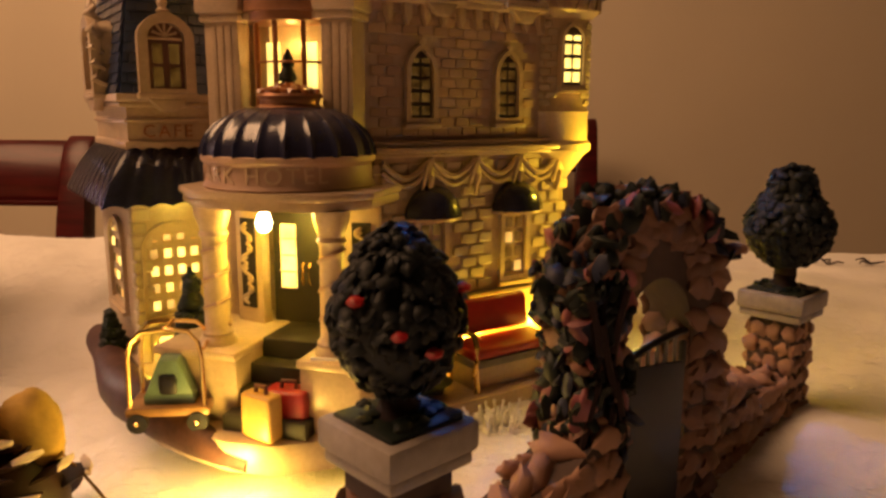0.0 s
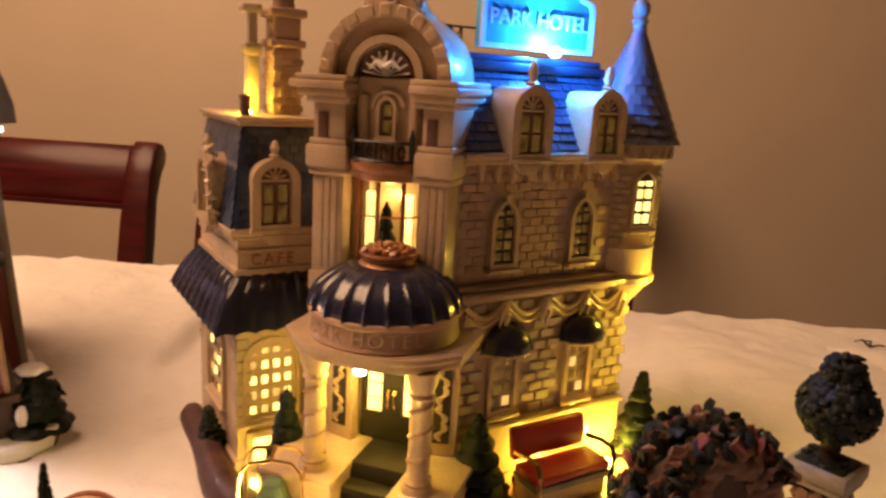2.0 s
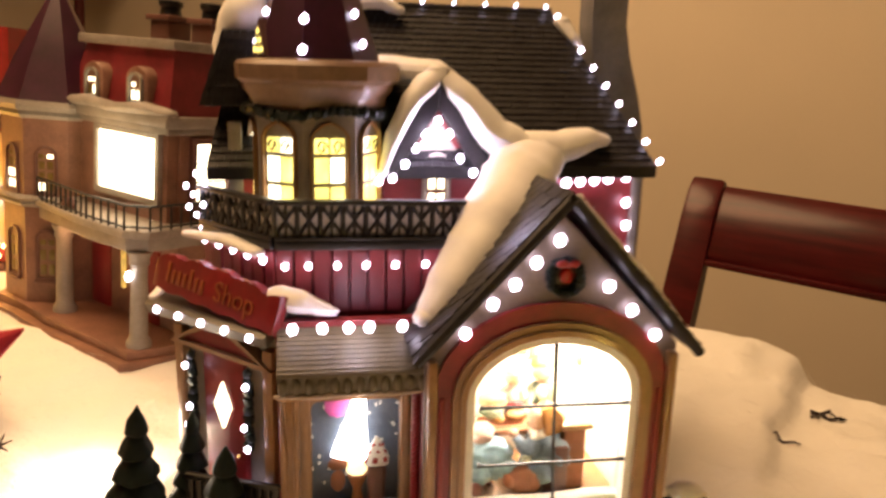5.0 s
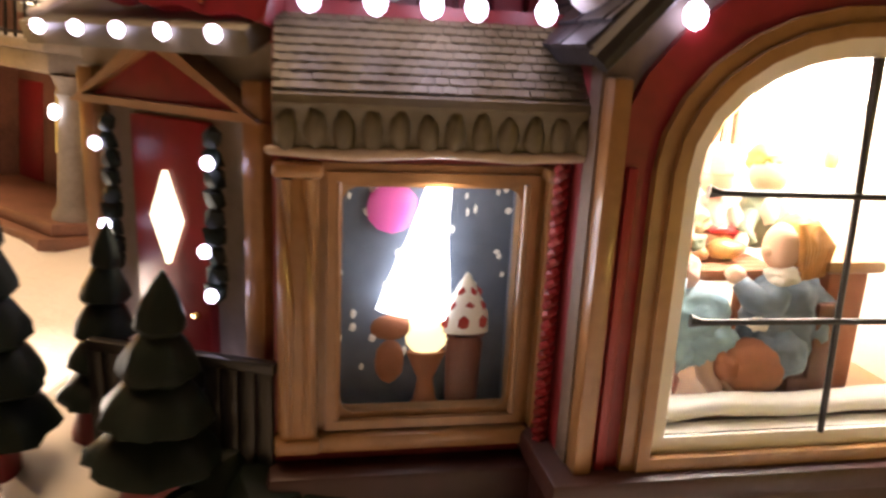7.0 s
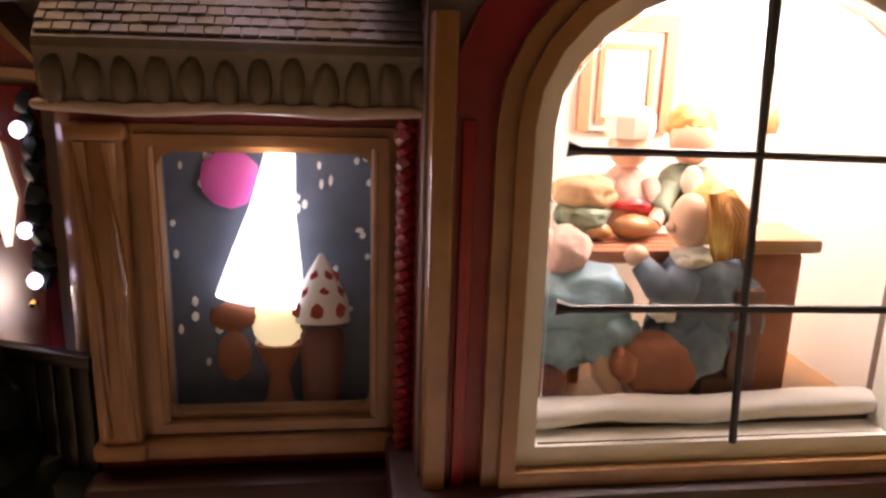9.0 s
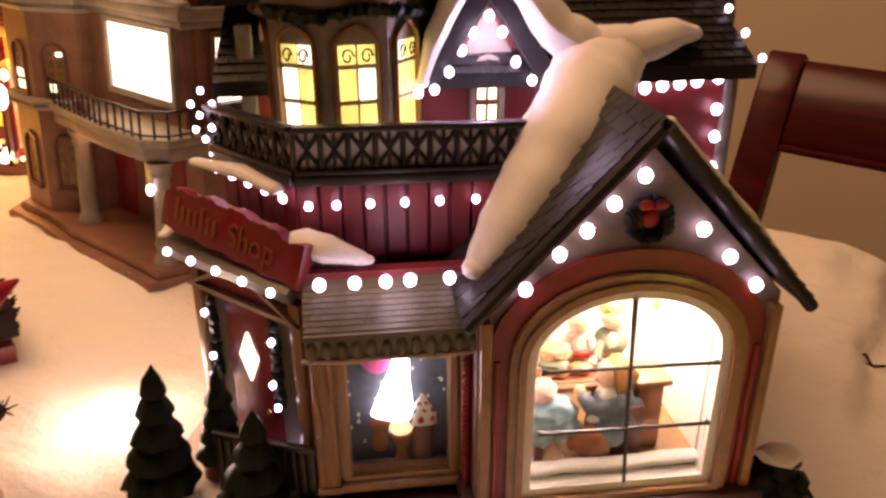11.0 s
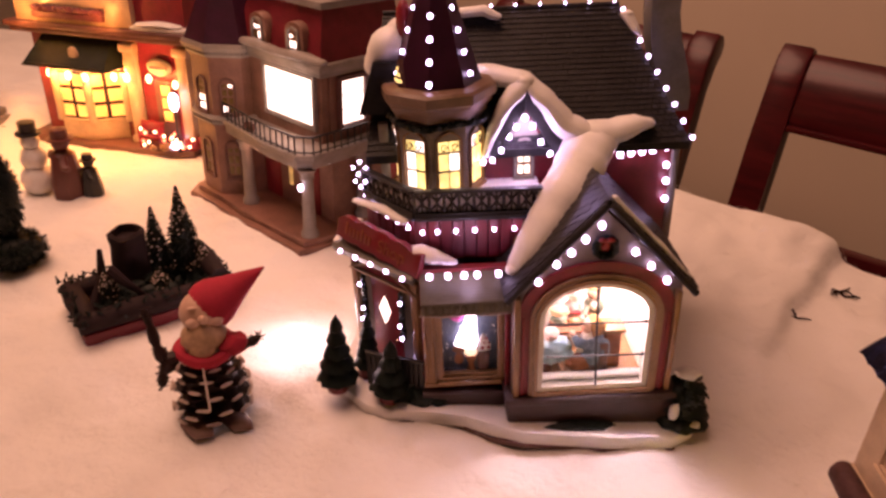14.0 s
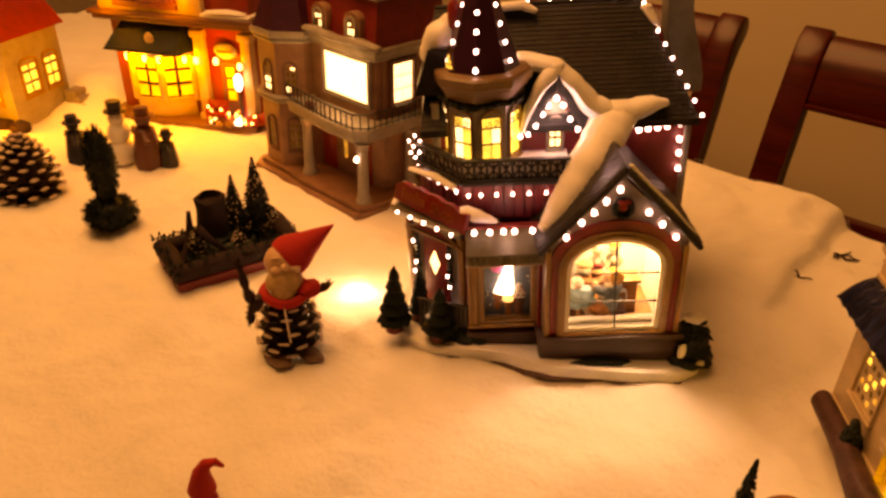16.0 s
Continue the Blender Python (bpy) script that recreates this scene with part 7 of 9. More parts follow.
    part("roof_snow", bm, PSNOW, main, "thick white snow bank over the roofs")

    # ---- octagonal turret ----
    tc, tv = -0.1060, 0.1020
    bm = B()
    lathe(bm, [(0.0345, 0.9385), (0.0345, 0.9985)], tc, tv, 8, None, -101.5, 258.5)
    tur = part("turret", bm, PLASTER, main, "eight-sided turret with a plum cone roof")
    for a in (-169, -124, -79, -34):
        r = 0.0345 * math.cos(radians(22.5)) + 0.0003
        mw = at(tc + r * math.cos(radians(a)), tv + r * math.sin(radians(a)), 0, a + 90)
        tw = window_set(tur, mw, 0.0088, 0.9460, 0.9840, 0.9915, OCHRE, 0.0012, 2, 3, [G_WHT, G_YEL, G_YEL], DARKBAR, sharp=0.3, bar=0.15)
        for s in (-1, 1):
            bm = B()
            tube(bm, [(s * 0.0040 + 0.0026 * math.cos(q) * (1 - q / 11), -0.0014, 0.9800 + 0.0034 * math.sin(q) * (1 - q / 11)) for q in [0.6 * k for k in range(13)]], 0.00055, 5, mw)
            part("window_scroll", bm, BLACK, tur)
    bm = B()
    for k2 in range(60):
        a = 2 * math.pi * k2 / 60
        ball(bm, (tc + 0.0360 * math.cos(a), tv + 0.0360 * math.sin(a), 0.9965 + 0.0014 * math.sin(4 * a)), 0.0030, 1, 0.6, k2)
    part("garland", bm, FIR, tur)
    bm = B()
    lathe(bm, [(0.0352, 0.9985), (0.0368, 1.0000), (0.0372, 1.0035), (0.0405, 1.0075), (0.0412, 1.0105), (0.0440, 1.0125), (0.0445, 1.0195), (0.0425, 1.0215), (0.0330, 1.0225)], tc, tv, 8, None, -101.5, 258.5)
    part("turret_cornice", bm, BROWNBAND, tur)
    bm = B()
    lathe(bm, [(0.0335, 1.0225), (0.0290, 1.0360), (0.0238, 1.0520), (0.0185, 1.0690), (0.0140, 1.0820), (0.0100, 1.0900), (0.0085, 1.0930)], tc, tv, 8, None, -101.5, 258.5)
    cone = part("cone_roof", bm, PLUM, tur, "plum cone roof dotted with bulbs")
    bm = B()
    lathe(bm, [(0.0085, 1.0920), (0.0100, 1.0945), (0.0080, 1.0970), (0.0065, 1.1000), (0.0070, 1.1090), (0.0050, 1.1105)], tc, tv, 12)
    part("cone_cap", bm, BROWN, cone)
    for k1, a in enumerate((-160, -101.5, -40, 23, 90, 145)):
        for k2 in range(5):
            z = 1.0265 + 0.0145 * k2 + (0.004 if k1 % 2 == 0 else 0)
            r = 0.0338 * (1 - (z - 1.0225) / 0.0960) * 0.985
            bulb(cone, tc + r * math.cos(radians(a)), tv + r * math.sin(radians(a)), z, 0.0021 if k1 == 1 else 0.0017)
    # little brown dormer on the cone with six glowing yellow panes
    bm = B()
    r, a = 0.0310, radians(-150)
    mr = at(tc + r * math.cos(a), tv + r * math.sin(a), 0, math.degrees(a) + 90)
    plate(bm, [(-0.0075, 1.0235), (0.0075, 1.0235), (0, 1.0415)], -0.001, 0.010, mr, 0.0008)
    rd = part("gilt_dormer", bm, BROWN, cone)
    for x, z in ((-0.0036, 1.0265), (0.0, 1.0262), (0.0036, 1.0265), (-0.0018, 1.0308), (0.0018, 1.0308), (0.0, 1.0352)):
        bm = B()
        ball(bm, (x, -0.0012, z), (0.0014, 0.0006, 0.0016), 1, m=mr)
        part("gilt_pane", bm, G_YEL, rd)
    bm = B()
    ball(bm, (-0.128, 0.112, 1.062), (0.006, 0.006, 0.016), 2)
    part("red_chimney", bm, REDP, main)
    # left roof part
    bm = B()
    plate(bm, [(-0.164, 0.9975), (-0.130, 0.9975), (-0.132, 1.035), (-0.152, 1.035)], 0.100, 0.15, None, 0.002)
    lr = part("side_roof", bm, SHINGLE, main)
    bm = B()
    strip_roof(bm, (-0.165, 0.0985, 0.998), (-0.128, 0.0985, 0.998), (-0.152, 0.0995, 1.036), (-0.130, 0.0995, 1.036), 8, 6, 0.0016, 31)
    tagged(part("shingle", bm, SHINGLE, lr), "dark shingles in rows", kind="stuff")

    # ---- planting moulded on the base ----
    for x, y, z1, r, tr, sd in ((-0.1890, 0.0360, 0.8460, 0.0140, 5, 2), (-0.1470, 0.0220, 0.8330, 0.0140, 4, 7), (-0.1660, 0.0540, 0.8350, 0.0100, 5, 9)):
        bm = B()
        fir(bm, x, y, 0.786, z1, r, tr, sd, 8)
        bmesh.ops.transform(bm, matrix=LEVEL, verts=bm.verts[:])
        tr2 = part("fir", bm, FIR, t, "dark green moulded fir beside the door")
        bm = B()
        lathe(bm, [(0.0085, 0.7745), (0.0075, 0.780), (0.0055, 0.787), (0.003, 0.789)], x, y, 10)
        bmesh.ops.transform(bm, matrix=LEVEL, verts=bm.verts[:])
        part("mound", bm, MAROON, tr2)
    bm = B()
    for k2, (x, y, r) in enumerate(((-0.135, 0.027, 0.0125), (-0.122, 0.020, 0.010), (-0.145, 0.022, 0.009), (-0.108, 0.018, 0.007))):
        ball(bm, (x, y, 0.777), (r, r * 0.8, r * 0.75), 2, 0.5, k2)
    bmesh.ops.transform(bm, matrix=LEVEL, verts=bm.verts[:])
    part("shrub", bm, FIR, t)
    bm = B()
    ball(bm, (0.0, -0.009, 0.776), (0.026, 0.0055, 0.0035), 2, 0.4, 4)
    bmesh.ops.transform(bm, matrix=LEVEL, verts=bm.verts[:])
    part("shrub", bm, FIR, t)
    bm = B()
    fir(bm, 0.0800, 0.0030, 0.7755, 0.8230, 0.0205, 4, 5, 7)
    leafage(bm, (0.0800, 0.0030, 0.794), (0.0180, 0.0165, 0.0225), 130, 0.0038, 3)
    bmesh.ops.transform(bm, matrix=LEVEL, verts=bm.verts[:])
    sh = part("shrub", bm, FIR, t, "green shrub capped with snow")
    bm = B()
    ball(bm, (0.0780, 0.0015, 0.8195), (0.0095, 0.008, 0.0050), 2, 0.4, 2)
    ball(bm, (0.0685, -0.0105, 0.7920), (0.0040, 0.0035, 0.0075), 2, 0.3, 3)
    ball(bm, (0.0850, -0.012, 0.7800), (0.0065, 0.004, 0.003), 2, 0.3, 4)
    bmesh.ops.transform(bm, matrix=LEVEL, verts=bm.verts[:])
    part("shrub_snow", bm, PSNOW, sh)
    # low dark fence from the bay towards the door
    bm = B()
    box(bm, 0.0, 0.0500, -0.0016, 0.0016, 0.8205, 0.8235, 0.0006, at(-0.1720, 0.0420, 0, -22))
    fence = part("fence", bm, BLACK, t, "low dark glossy fence beside the door")
    for k in range(11):
        bm = B()
        box(bm, 0.0003, 0.0043, -0.0012, 0.0012, 0.7700, 0.8215, 0.0005, at(-0.1720, 0.0420, 0, -22) @ at(0.0045 * k, 0, 0))
        part("fence_board", bm, BLACK, fence)
    return t


cottage = build_cottage()
cottage.matrix_world = pose(CX, CY, 0.7588, 0.3, CTILT, CD)


def cottage_lamp(name, u, v, z, watts, colour=(1.0, 0.85, 0.68), size=0.003):
    lamp(name, "POINT", COT_M @ Vector((u, v, z)), watts, colour, size)


cottage_lamp("shop_light", 0.016, 0.034, 0.897, 1.05, (1.0, 0.84, 0.62), 0.012)
# added lamp before the pane brightens frame head and soffit; no bulb there
cottage_lamp("nook_fill_light", -0.0885, 0.0212, 0.8632, 0.010, size=0.0015)
cottage_lamp("nook_fill_light", -0.0880, 0.0262, 0.8675, 0.008, size=0.0015)
cottage_lamp("dormer_light", -0.0415, 0.080, 0.980, 0.046, (1.0, 0.80, 0.95))
cottage_lamp("string_light", -0.0897, 0.008, 0.907, 0.012, (1.0, 0.84, 0.95))
# ---- garden gate with stone walls, pillars and topiary ----
GX, GY, GZ, GD = 0.075, 0.218, 0.786, 48.0


def build_gate():
    t = thing("garden_gate", GX, GY, GZ, GD, "brown field-stone garden arch with iron gate and vines", "gate")
    rnd = random.Random(4)
    L = 0.2195
    variants, light = [], []
    for k in range(6):
        bm = B()
        ball(bm, (0, 0, 0), (1.10, 0.40, 0.95), 2, 0.75, k + 20)
        variants.append(mesh_from("stone", bm, ROCK, 60))

    for k in range(4):
        bm = B()
        ball(bm, (0, 0, 0), (1.15, 0.5, 0.85), 2, 0.6, k + 40)
        light.append(mesh_from("stone", bm, ROCKL, 60))

    square = []
    for k in range(5):
        bm = B()
        ball(bm, (0, 0, 0), (0.74, 0.42, 0.78), 2, 0.8, k + 60)
        square.append(mesh_from("stone", bm, ROCKL, 60))

    def stone(parent, p, s, yaw, squash=0.8, kinds=None):
        ob = new("stone", rnd.choice(kinds or variants))
        ob.parent = parent
        ob.matrix_local = pose(p[0], p[1], p[2] - GZ, rnd.uniform(-15, 15), rnd.uniform(-40, 40), yaw + rnd.uniform(-12, 12)) @ Matrix.Diagonal((s, s * 0.9, s * squash, 1))

    def leafball(parent, name, c, rr, seed, mat, label):
        bm = B()
        ball(bm, c, tuple(q * 0.90 for q in rr), 3, 0.22, seed)
        leafage(bm, c, rr, 620, rr[0] * 0.135, seed, 0.90)
        for v in bm.verts:
            f = (v.co.z - c[2]) / rr[2]
            k = 1.06 - 0.30 * max(0.0, f) - 0.10 * max(0.0, -f)
            v.co.x, v.co.y = c[0] + (v.co.x - c[0]) * k, c[1] + (v.co.y - c[1]) * k
        return part(name, bm, mat, parent, label, 60)

    # pillars with planters
    for x, k, rr, cz in ((0.0, 0.70, (0.0152, 0.0152, 0.0205), 0.8905), (L, 0.72, (0.0172, 0.0172, 0.0195), 0.8885)):
        h = 0.0135 * k
        bm = B()
        box(bm, x - h, x + h, -h, h, 0.7865 if x == 0 else 0.798, 0.853 if x == 0 else 0.848, 0.001)
        pil = part("pillar", bm, ROCKD, t, "square pillar of small brown stones")
        for j in range(8):
            z = 0.7925 + j * 0.0072
            for side in range(4):
                for i in range(3):
                    a = side * 90
                    o = ((i - 1) * 0.0092 + (0.002 if j % 2 else -0.002)) * k
                    q = Matrix.Rotation(radians(a), 4, "Z") @ Vector((o, -h, 0))
                    stone(pil, (x + q.x, q.y, z), rnd.uniform(0.0042, 0.0056) * (0.5 + 0.5 * k), a, 1.0, square if x else None)
        up = 0.0045 if x == 0 else 0.0
        bm = B()
        w = 0.0200 * k
        box(bm, x - w + 0.0012, x + w - 0.0012, -w + 0.0012, w - 0.0012, 0.8485 + up, 0.8520 + up, 0.001)
        box(bm, x - w, x + w, -w, w, 0.8520 + up, 0.8600 + up, 0.0015)
        pl = part("planter", bm, PLANTST, t, "square grey stone planter")
        bm = B()
        w *= 0.8
        box(bm, x - w, x + w, -w, w, 0.8595 + up, 0.8612 + up, 0.001)
        for i in range(30):
            ball(bm, (x + rnd.uniform(-w, w) * 0.85, rnd.uniform(-w, w) * 0.85, 0.8612 + up), (0.0026, 0.0026, 0.0016), 1, 0.6, i)
        part("soil", bm, FIR, pl)
        bm = B()
        tube(bm, [(x, 0, 0.860 + up), (x + 0.0006, 0, 0.867 + up), (x, 0, 0.874)], [0.0062, 0.0048, 0.0055], 10)
        part("trunk", bm, BARK, t, "short brown trunk")
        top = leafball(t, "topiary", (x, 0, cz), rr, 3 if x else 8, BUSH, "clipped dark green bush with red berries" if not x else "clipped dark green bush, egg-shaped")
        if x:
            bm = B()
            ball(bm, (x, 0, cz + 0.0150), (0.0092, 0.0092, 0.0105), 3, 0.2, 5)
            leafage(bm, (x, 0, cz + 0.0150), (0.0100, 0.0100, 0.0112), 80, 0.0026, 6, 0.88)
            part("crown_tip", bm, BUSH, top, "", 60)
        else:
            for a, z in ((-128, 0.889), (-98, 0.8845), (-40, 0.896), (-165, 0.896), (20, 0.886)):
                bm = B()
                ball(bm, (x + 0.0152 * math.cos(radians(a)), 0.0152 * math.sin(radians(a)), z), (0.0021, 0.0021, 0.0013), 2, 0.3, 2)
                part("berry", bm, RED, top)
    # low walls
    for x0, x1 in ((0.0095, 0.083), (0.134, L - 0.0115)):
        bm = B()
        n = 12
        top, bot = [], []
        for i in range(n + 1):
            f = i / n
            g = f if x0 < 0.05 else 1 - f
            top.append((x0 + (x1 - x0) * f, 0.822 + 0.024 * g ** 2))
        plate(bm, [(x0, 0.7865), (x1, 0.7865)] + top[::-1], -0.0085, 0.0085)
        w = part("low_wall", bm, ROCKD, t, "low garden wall of rounded brown stones")
        for i in range(11):
            for j in range(6):
                f = (i + 0.5 + (0.25 if j % 2 else -0.25)) / 11
                g = f if x0 < 0.05 else 1 - f
                z = 0.793 + j * 0.0090
                if z > 0.822 + 0.024 * g ** 2:
                    continue
                for s in (-1, 1):
                    stone(w, (x0 + (x1 - x0) * f, s * 0.0085, z), rnd.uniform(0.0048, 0.0068), 0 if s < 0 else 180, 0.8, light)
        for i in range(9):
            f = (i + 0.5) / 9
            g = f if x0 < 0.05 else 1 - f
            stone(w, (x0 + (x1 - x0) * f, 0, 0.8225 + 0.024 * g ** 2), rnd.uniform(0.0062, 0.0082), rnd.uniform(0, 180), 0.7, light)
    # the arch between the walls, turned and narrowed to fit the camera's view
    n = 14
    turn = at(0.1020, 0, 0, -15)

    def T(x, y, z):
        return turn @ Vector((x, y, z))

    W, D, SP, CR = 0.0285, 0.0105, 0.880, 0.9085
    outer, inner = arch(W, 0.7865, SP, CR, 0, n), arch(0.0140, 0.7865, 0.866, 0.8850, 0, n)
    bm = B()
    ring_plate(bm, outer, inner, -D, D, turn)
    ar = part("stone_arch", bm, ROCKD, t, "round stone arch overgrown with vines")
    for s in (-1, 1):
        yaw = -15 if s < 0 else 165
        for k in range(10):
            z = 0.792 + k * 0.0086
            for q in (-0.0255, -0.0175, 0.0175, 0.0255):
                stone(ar, T(q + rnd.uniform(-0.001, 0.001), s * D, z + rnd.uniform(-0.0012, 0.0012)), rnd.uniform(0.0045, 0.0060), yaw)
        for k in range(13):
            a = math.pi * (k + 0.5) / 13
            for r, zr in ((0.0175, 0.0215), (0.0258, 0.0268)):
                stone(ar, T(r * math.cos(a), s * D, 0.8790 + zr * math.sin(a)), rnd.uniform(0.0044, 0.0060), yaw)
    for k in range(10):
        for s in (-1, 1):
            for y in (-0.0055, 0.0055):
                stone(ar, T(s * W, y + rnd.uniform(-0.001, 0.001), 0.793 + k * 0.0088), rnd.uniform(0.0050, 0.0066), 90 * s - 15)
                stone(ar, T(s * 0.0138, y, 0.793 + k * 0.0080), rnd.uniform(0.0042, 0.0054), -90 * s - 15)
    for k in range(15):
        a = math.pi * (k + 0.5) / 15
        for y in (-0.0055, 0.0055):
            stone(ar, T(W * math.cos(a), y, SP + (CR - SP) * math.sin(a)), rnd.uniform(0.0050, 0.0068), -15)
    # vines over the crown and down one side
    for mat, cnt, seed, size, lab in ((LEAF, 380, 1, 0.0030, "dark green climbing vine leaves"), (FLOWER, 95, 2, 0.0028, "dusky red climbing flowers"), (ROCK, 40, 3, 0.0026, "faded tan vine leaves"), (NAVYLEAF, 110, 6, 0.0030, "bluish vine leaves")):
        bm = B()
        rr = random.Random(seed)
        for k in range(cnt):
            v = rr.random()
            if v < 0.5:
                a = math.pi * rr.uniform(0.10, 1.0)
                q = rr.uniform(0.025, 0.0325)
                p = T(q * math.cos(a), rr.choice((-1, 1)) * rr.uniform(0.002, 0.0138), SP + 0.0310 * math.sin(a) * q / 0.031)
            elif v < 0.72:
                p = T(-0.0215 + rr.uniform(-0.012, 0.008), -0.0122 + rr.uniform(-0.002, 0.002), rr.uniform(0.806, 0.890))
            else:
                p = T(-0.0310 + rr.uniform(-0.003, 0.003), rr.uniform(-0.014, 0.014), rr.uniform(0.812, 0.890))
            s = size * rr.uniform(0.7, 1.5)
            q4 = Matrix.Translation(p) @ pose(0, 0, 0, rr.uniform(0, 360), rr.uniform(0, 360), rr.uniform(0, 360))
            ball(bm, (0, 0, 0), (s * 1.25, s * 0.8, s * 0.4), 1, 0.6, k, q4)
        part("vine", bm, mat, ar, lab, 60, "stuff")
    for x0, ph in ((-0.030, 0.2), (-0.024, 1.7), (-0.019, 3.0)):
        bm = B()
        tube(bm, [T(x0 + 0.003 * math.sin(ph + i), -0.0142, 0.789 + 0.0095 * i) for i in range(11)], 0.0015, 6)
        part("vine_stem", bm, BARK, ar)
    # iron gate, ajar
    mg = turn @ at(0.0118, -0.0105, 0.011, 176)
    bm = B()
    box(bm, 0, 0.0018, -0.0009, 0.0009, 0.789, 0.852, 0.0003, mg)
    box(bm, 0.0242, 0.0260, -0.0009, 0.0009, 0.789, 0.846, 0.0003, mg)
    tube(bm, [(0.026 * i / 10, 0, 0.847 + 0.009 * math.cos(math.pi * (0.1 + 0.4 * i / 10))) for i in range(11)], 0.0012, 6, mg)
    for z in (0.794, 0.818):
        tube(bm, [(0, 0, z), (0.026, 0, z)], 0.0010, 6, mg)
    gate = part("gate_leaf", bm, BLACK, t, "black iron gate leaf standing ajar")
    # black sheet added behind the bars in place of the dark opening
    bm = B()
    box(bm, 0.0016, 0.0244, 0.0010, 0.0022, 0.789, 0.8460, 0.0004, mg)
    part("gate_dark_sheet", bm, BLACK, gate)
    for i in range(6):
        bm = B()
        x = 0.0042 + 0.0036 * i
        tube(bm, [(x, 0, 0.790), (x, 0, 0.8545 - 0.0012 * i)], 0.0007, 6, mg)
        part("gate_bar", bm, GREYST, gate)
    bm = B()
    tube(bm, [(0.013 + 0.005 * math.cos(a) * (1 - a / 12), -0.0012, 0.826 + 0.005 * math.sin(a) * (1 - a / 12)) for a in [0.6 * k for k in range(14)]], 0.0008, 6, mg)
    part("gate_scroll", bm, GREYST, gate)
    # stone threshold
    bm = B()
    prism(bm, [(-0.034, -0.014), (-0.02, -0.040), (0.024, -0.044), (0.036, -0.014), (0.034, 0.014), (-0.034, 0.014)], 0.7860, 0.7915, turn, 0.002)
    th = part("threshold", bm, ROCKD, t, "flat brown stone threshold")
    for i in range(26):
        stone(th, T(rnd.uniform(-0.028, 0.030), rnd.uniform(-0.036, 0.010), 0.7905), rnd.uniform(0.004, 0.0072), rnd.uniform(0, 180), 0.4)
    return t


build_gate()
# ---- furniture and planting on the hotel's plinth ----
TOP = 0.7995


def on_hotel(u, v, z=TOP, deg=0.0):
    p = HOTEL_M @ Vector((u, v, 0))
    return p.x, p.y, z, HD + deg


def build_bench():
    x, y, z, d = on_hotel(0.060, -0.0270)
    t = thing("park_bench", x, y, z, d, "small red cushioned bench with one gold and one black arm", "bench")
    w = 0.0265
    bm = B()
    box(bm, -w, w, -0.012, 0.010, 0.8150, 0.8205, 0.0018, seg=3)
    part("seat", bm, RED, t, "bright red seat cushion")
    bm = B()
    box(bm, -w, w, -0.003, 0.003, 0.0, 0.0185, 0.0022, at(0, 0.0125, 0.8205) @ pose(0, 0, 0, -12, 0, 0), 3)
    part("backrest", bm, RED, t, "bright red back cushion")
    bm = B()
    box(bm, -w, w, -0.0125, 0.011, 0.8110, 0.8150, 0.0008)
    part("seat_frame", bm, GREYST, t)
    bm = B()
    box(bm, -w + 0.001, w - 0.001, -0.0095, 0.0095, TOP, 0.8112, 0.0008)
    part("boxed_base", bm, CREAM, t, "cream boxed base below the seat")
    # left arm and legs in gold, right ones in black
    for s in (-1, 1):
        bm = B()
        tube(bm, [(s * w, -0.0135, 0.7995), (s * w, -0.0115, 0.808), (s * w, -0.0135, 0.815), (s * w, -0.0140, 0.823), (s * w, -0.0110, 0.8285), (s * w, -0.002, 0.8290), (s * w, 0.0100, 0.8265)], 0.0014, 7)
        part("arm", bm, GOLD if s < 0 else BLACK, t)
        for yy in (-0.0125, 0.0105):
            bm = B()
            tube(bm, [(s * (w - 0.001), yy, 0.812), (s * (w - 0.001), yy - 0.001, 0.7995)], 0.0013, 7)
            part("leg", bm, GOLD if s < 0 else BLACK, t)


build_bench()


def build_fir(u, v, top, r, seed, lean=0.0):
    x, y, z, d = on_hotel(u, v)
    t = thing("toy_fir", x, y, z, d, "small dark green moulded fir on the hotel's plinth", "toy tree", "firs round the hotel")
    bm = B()
    tube(bm, [(0, 0, TOP), (0, 0, TOP + 0.012)], 0.0026, 8)
    part("trunk", bm, BARK, t)
    bm = B()
    fir(bm, 0, 0, TOP + 0.005, top, r, 6, seed, 8)
    h = top - TOP
    for k in range(70):
        f = random.Random(seed * 100 + k).random()
        a = k * 2.4
        q = r * (1 - f) * 0.85 + 0.0008
        ball(bm, (q * math.cos(a), q * math.sin(a), TOP + 0.008 + f * (h - 0.010)), (0.0026, 0.0026, 0.0021), 1, 0.6, k)
    for vtx in bm.verts:
        vtx.co.x += lean * (vtx.co.z - TOP)
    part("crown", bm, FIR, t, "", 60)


for a in ((0.0045, -0.0215, 0.858, 0.0185, 2), (0.1345, -0.0120, 0.8575, 0.0145, 5), (-0.0780, 0.0440, 0.861, 0.0135, 8), (-0.1035, 0.1020, 0.8310, 0.0066, 11, -0.10)):
    build_fir(*a)


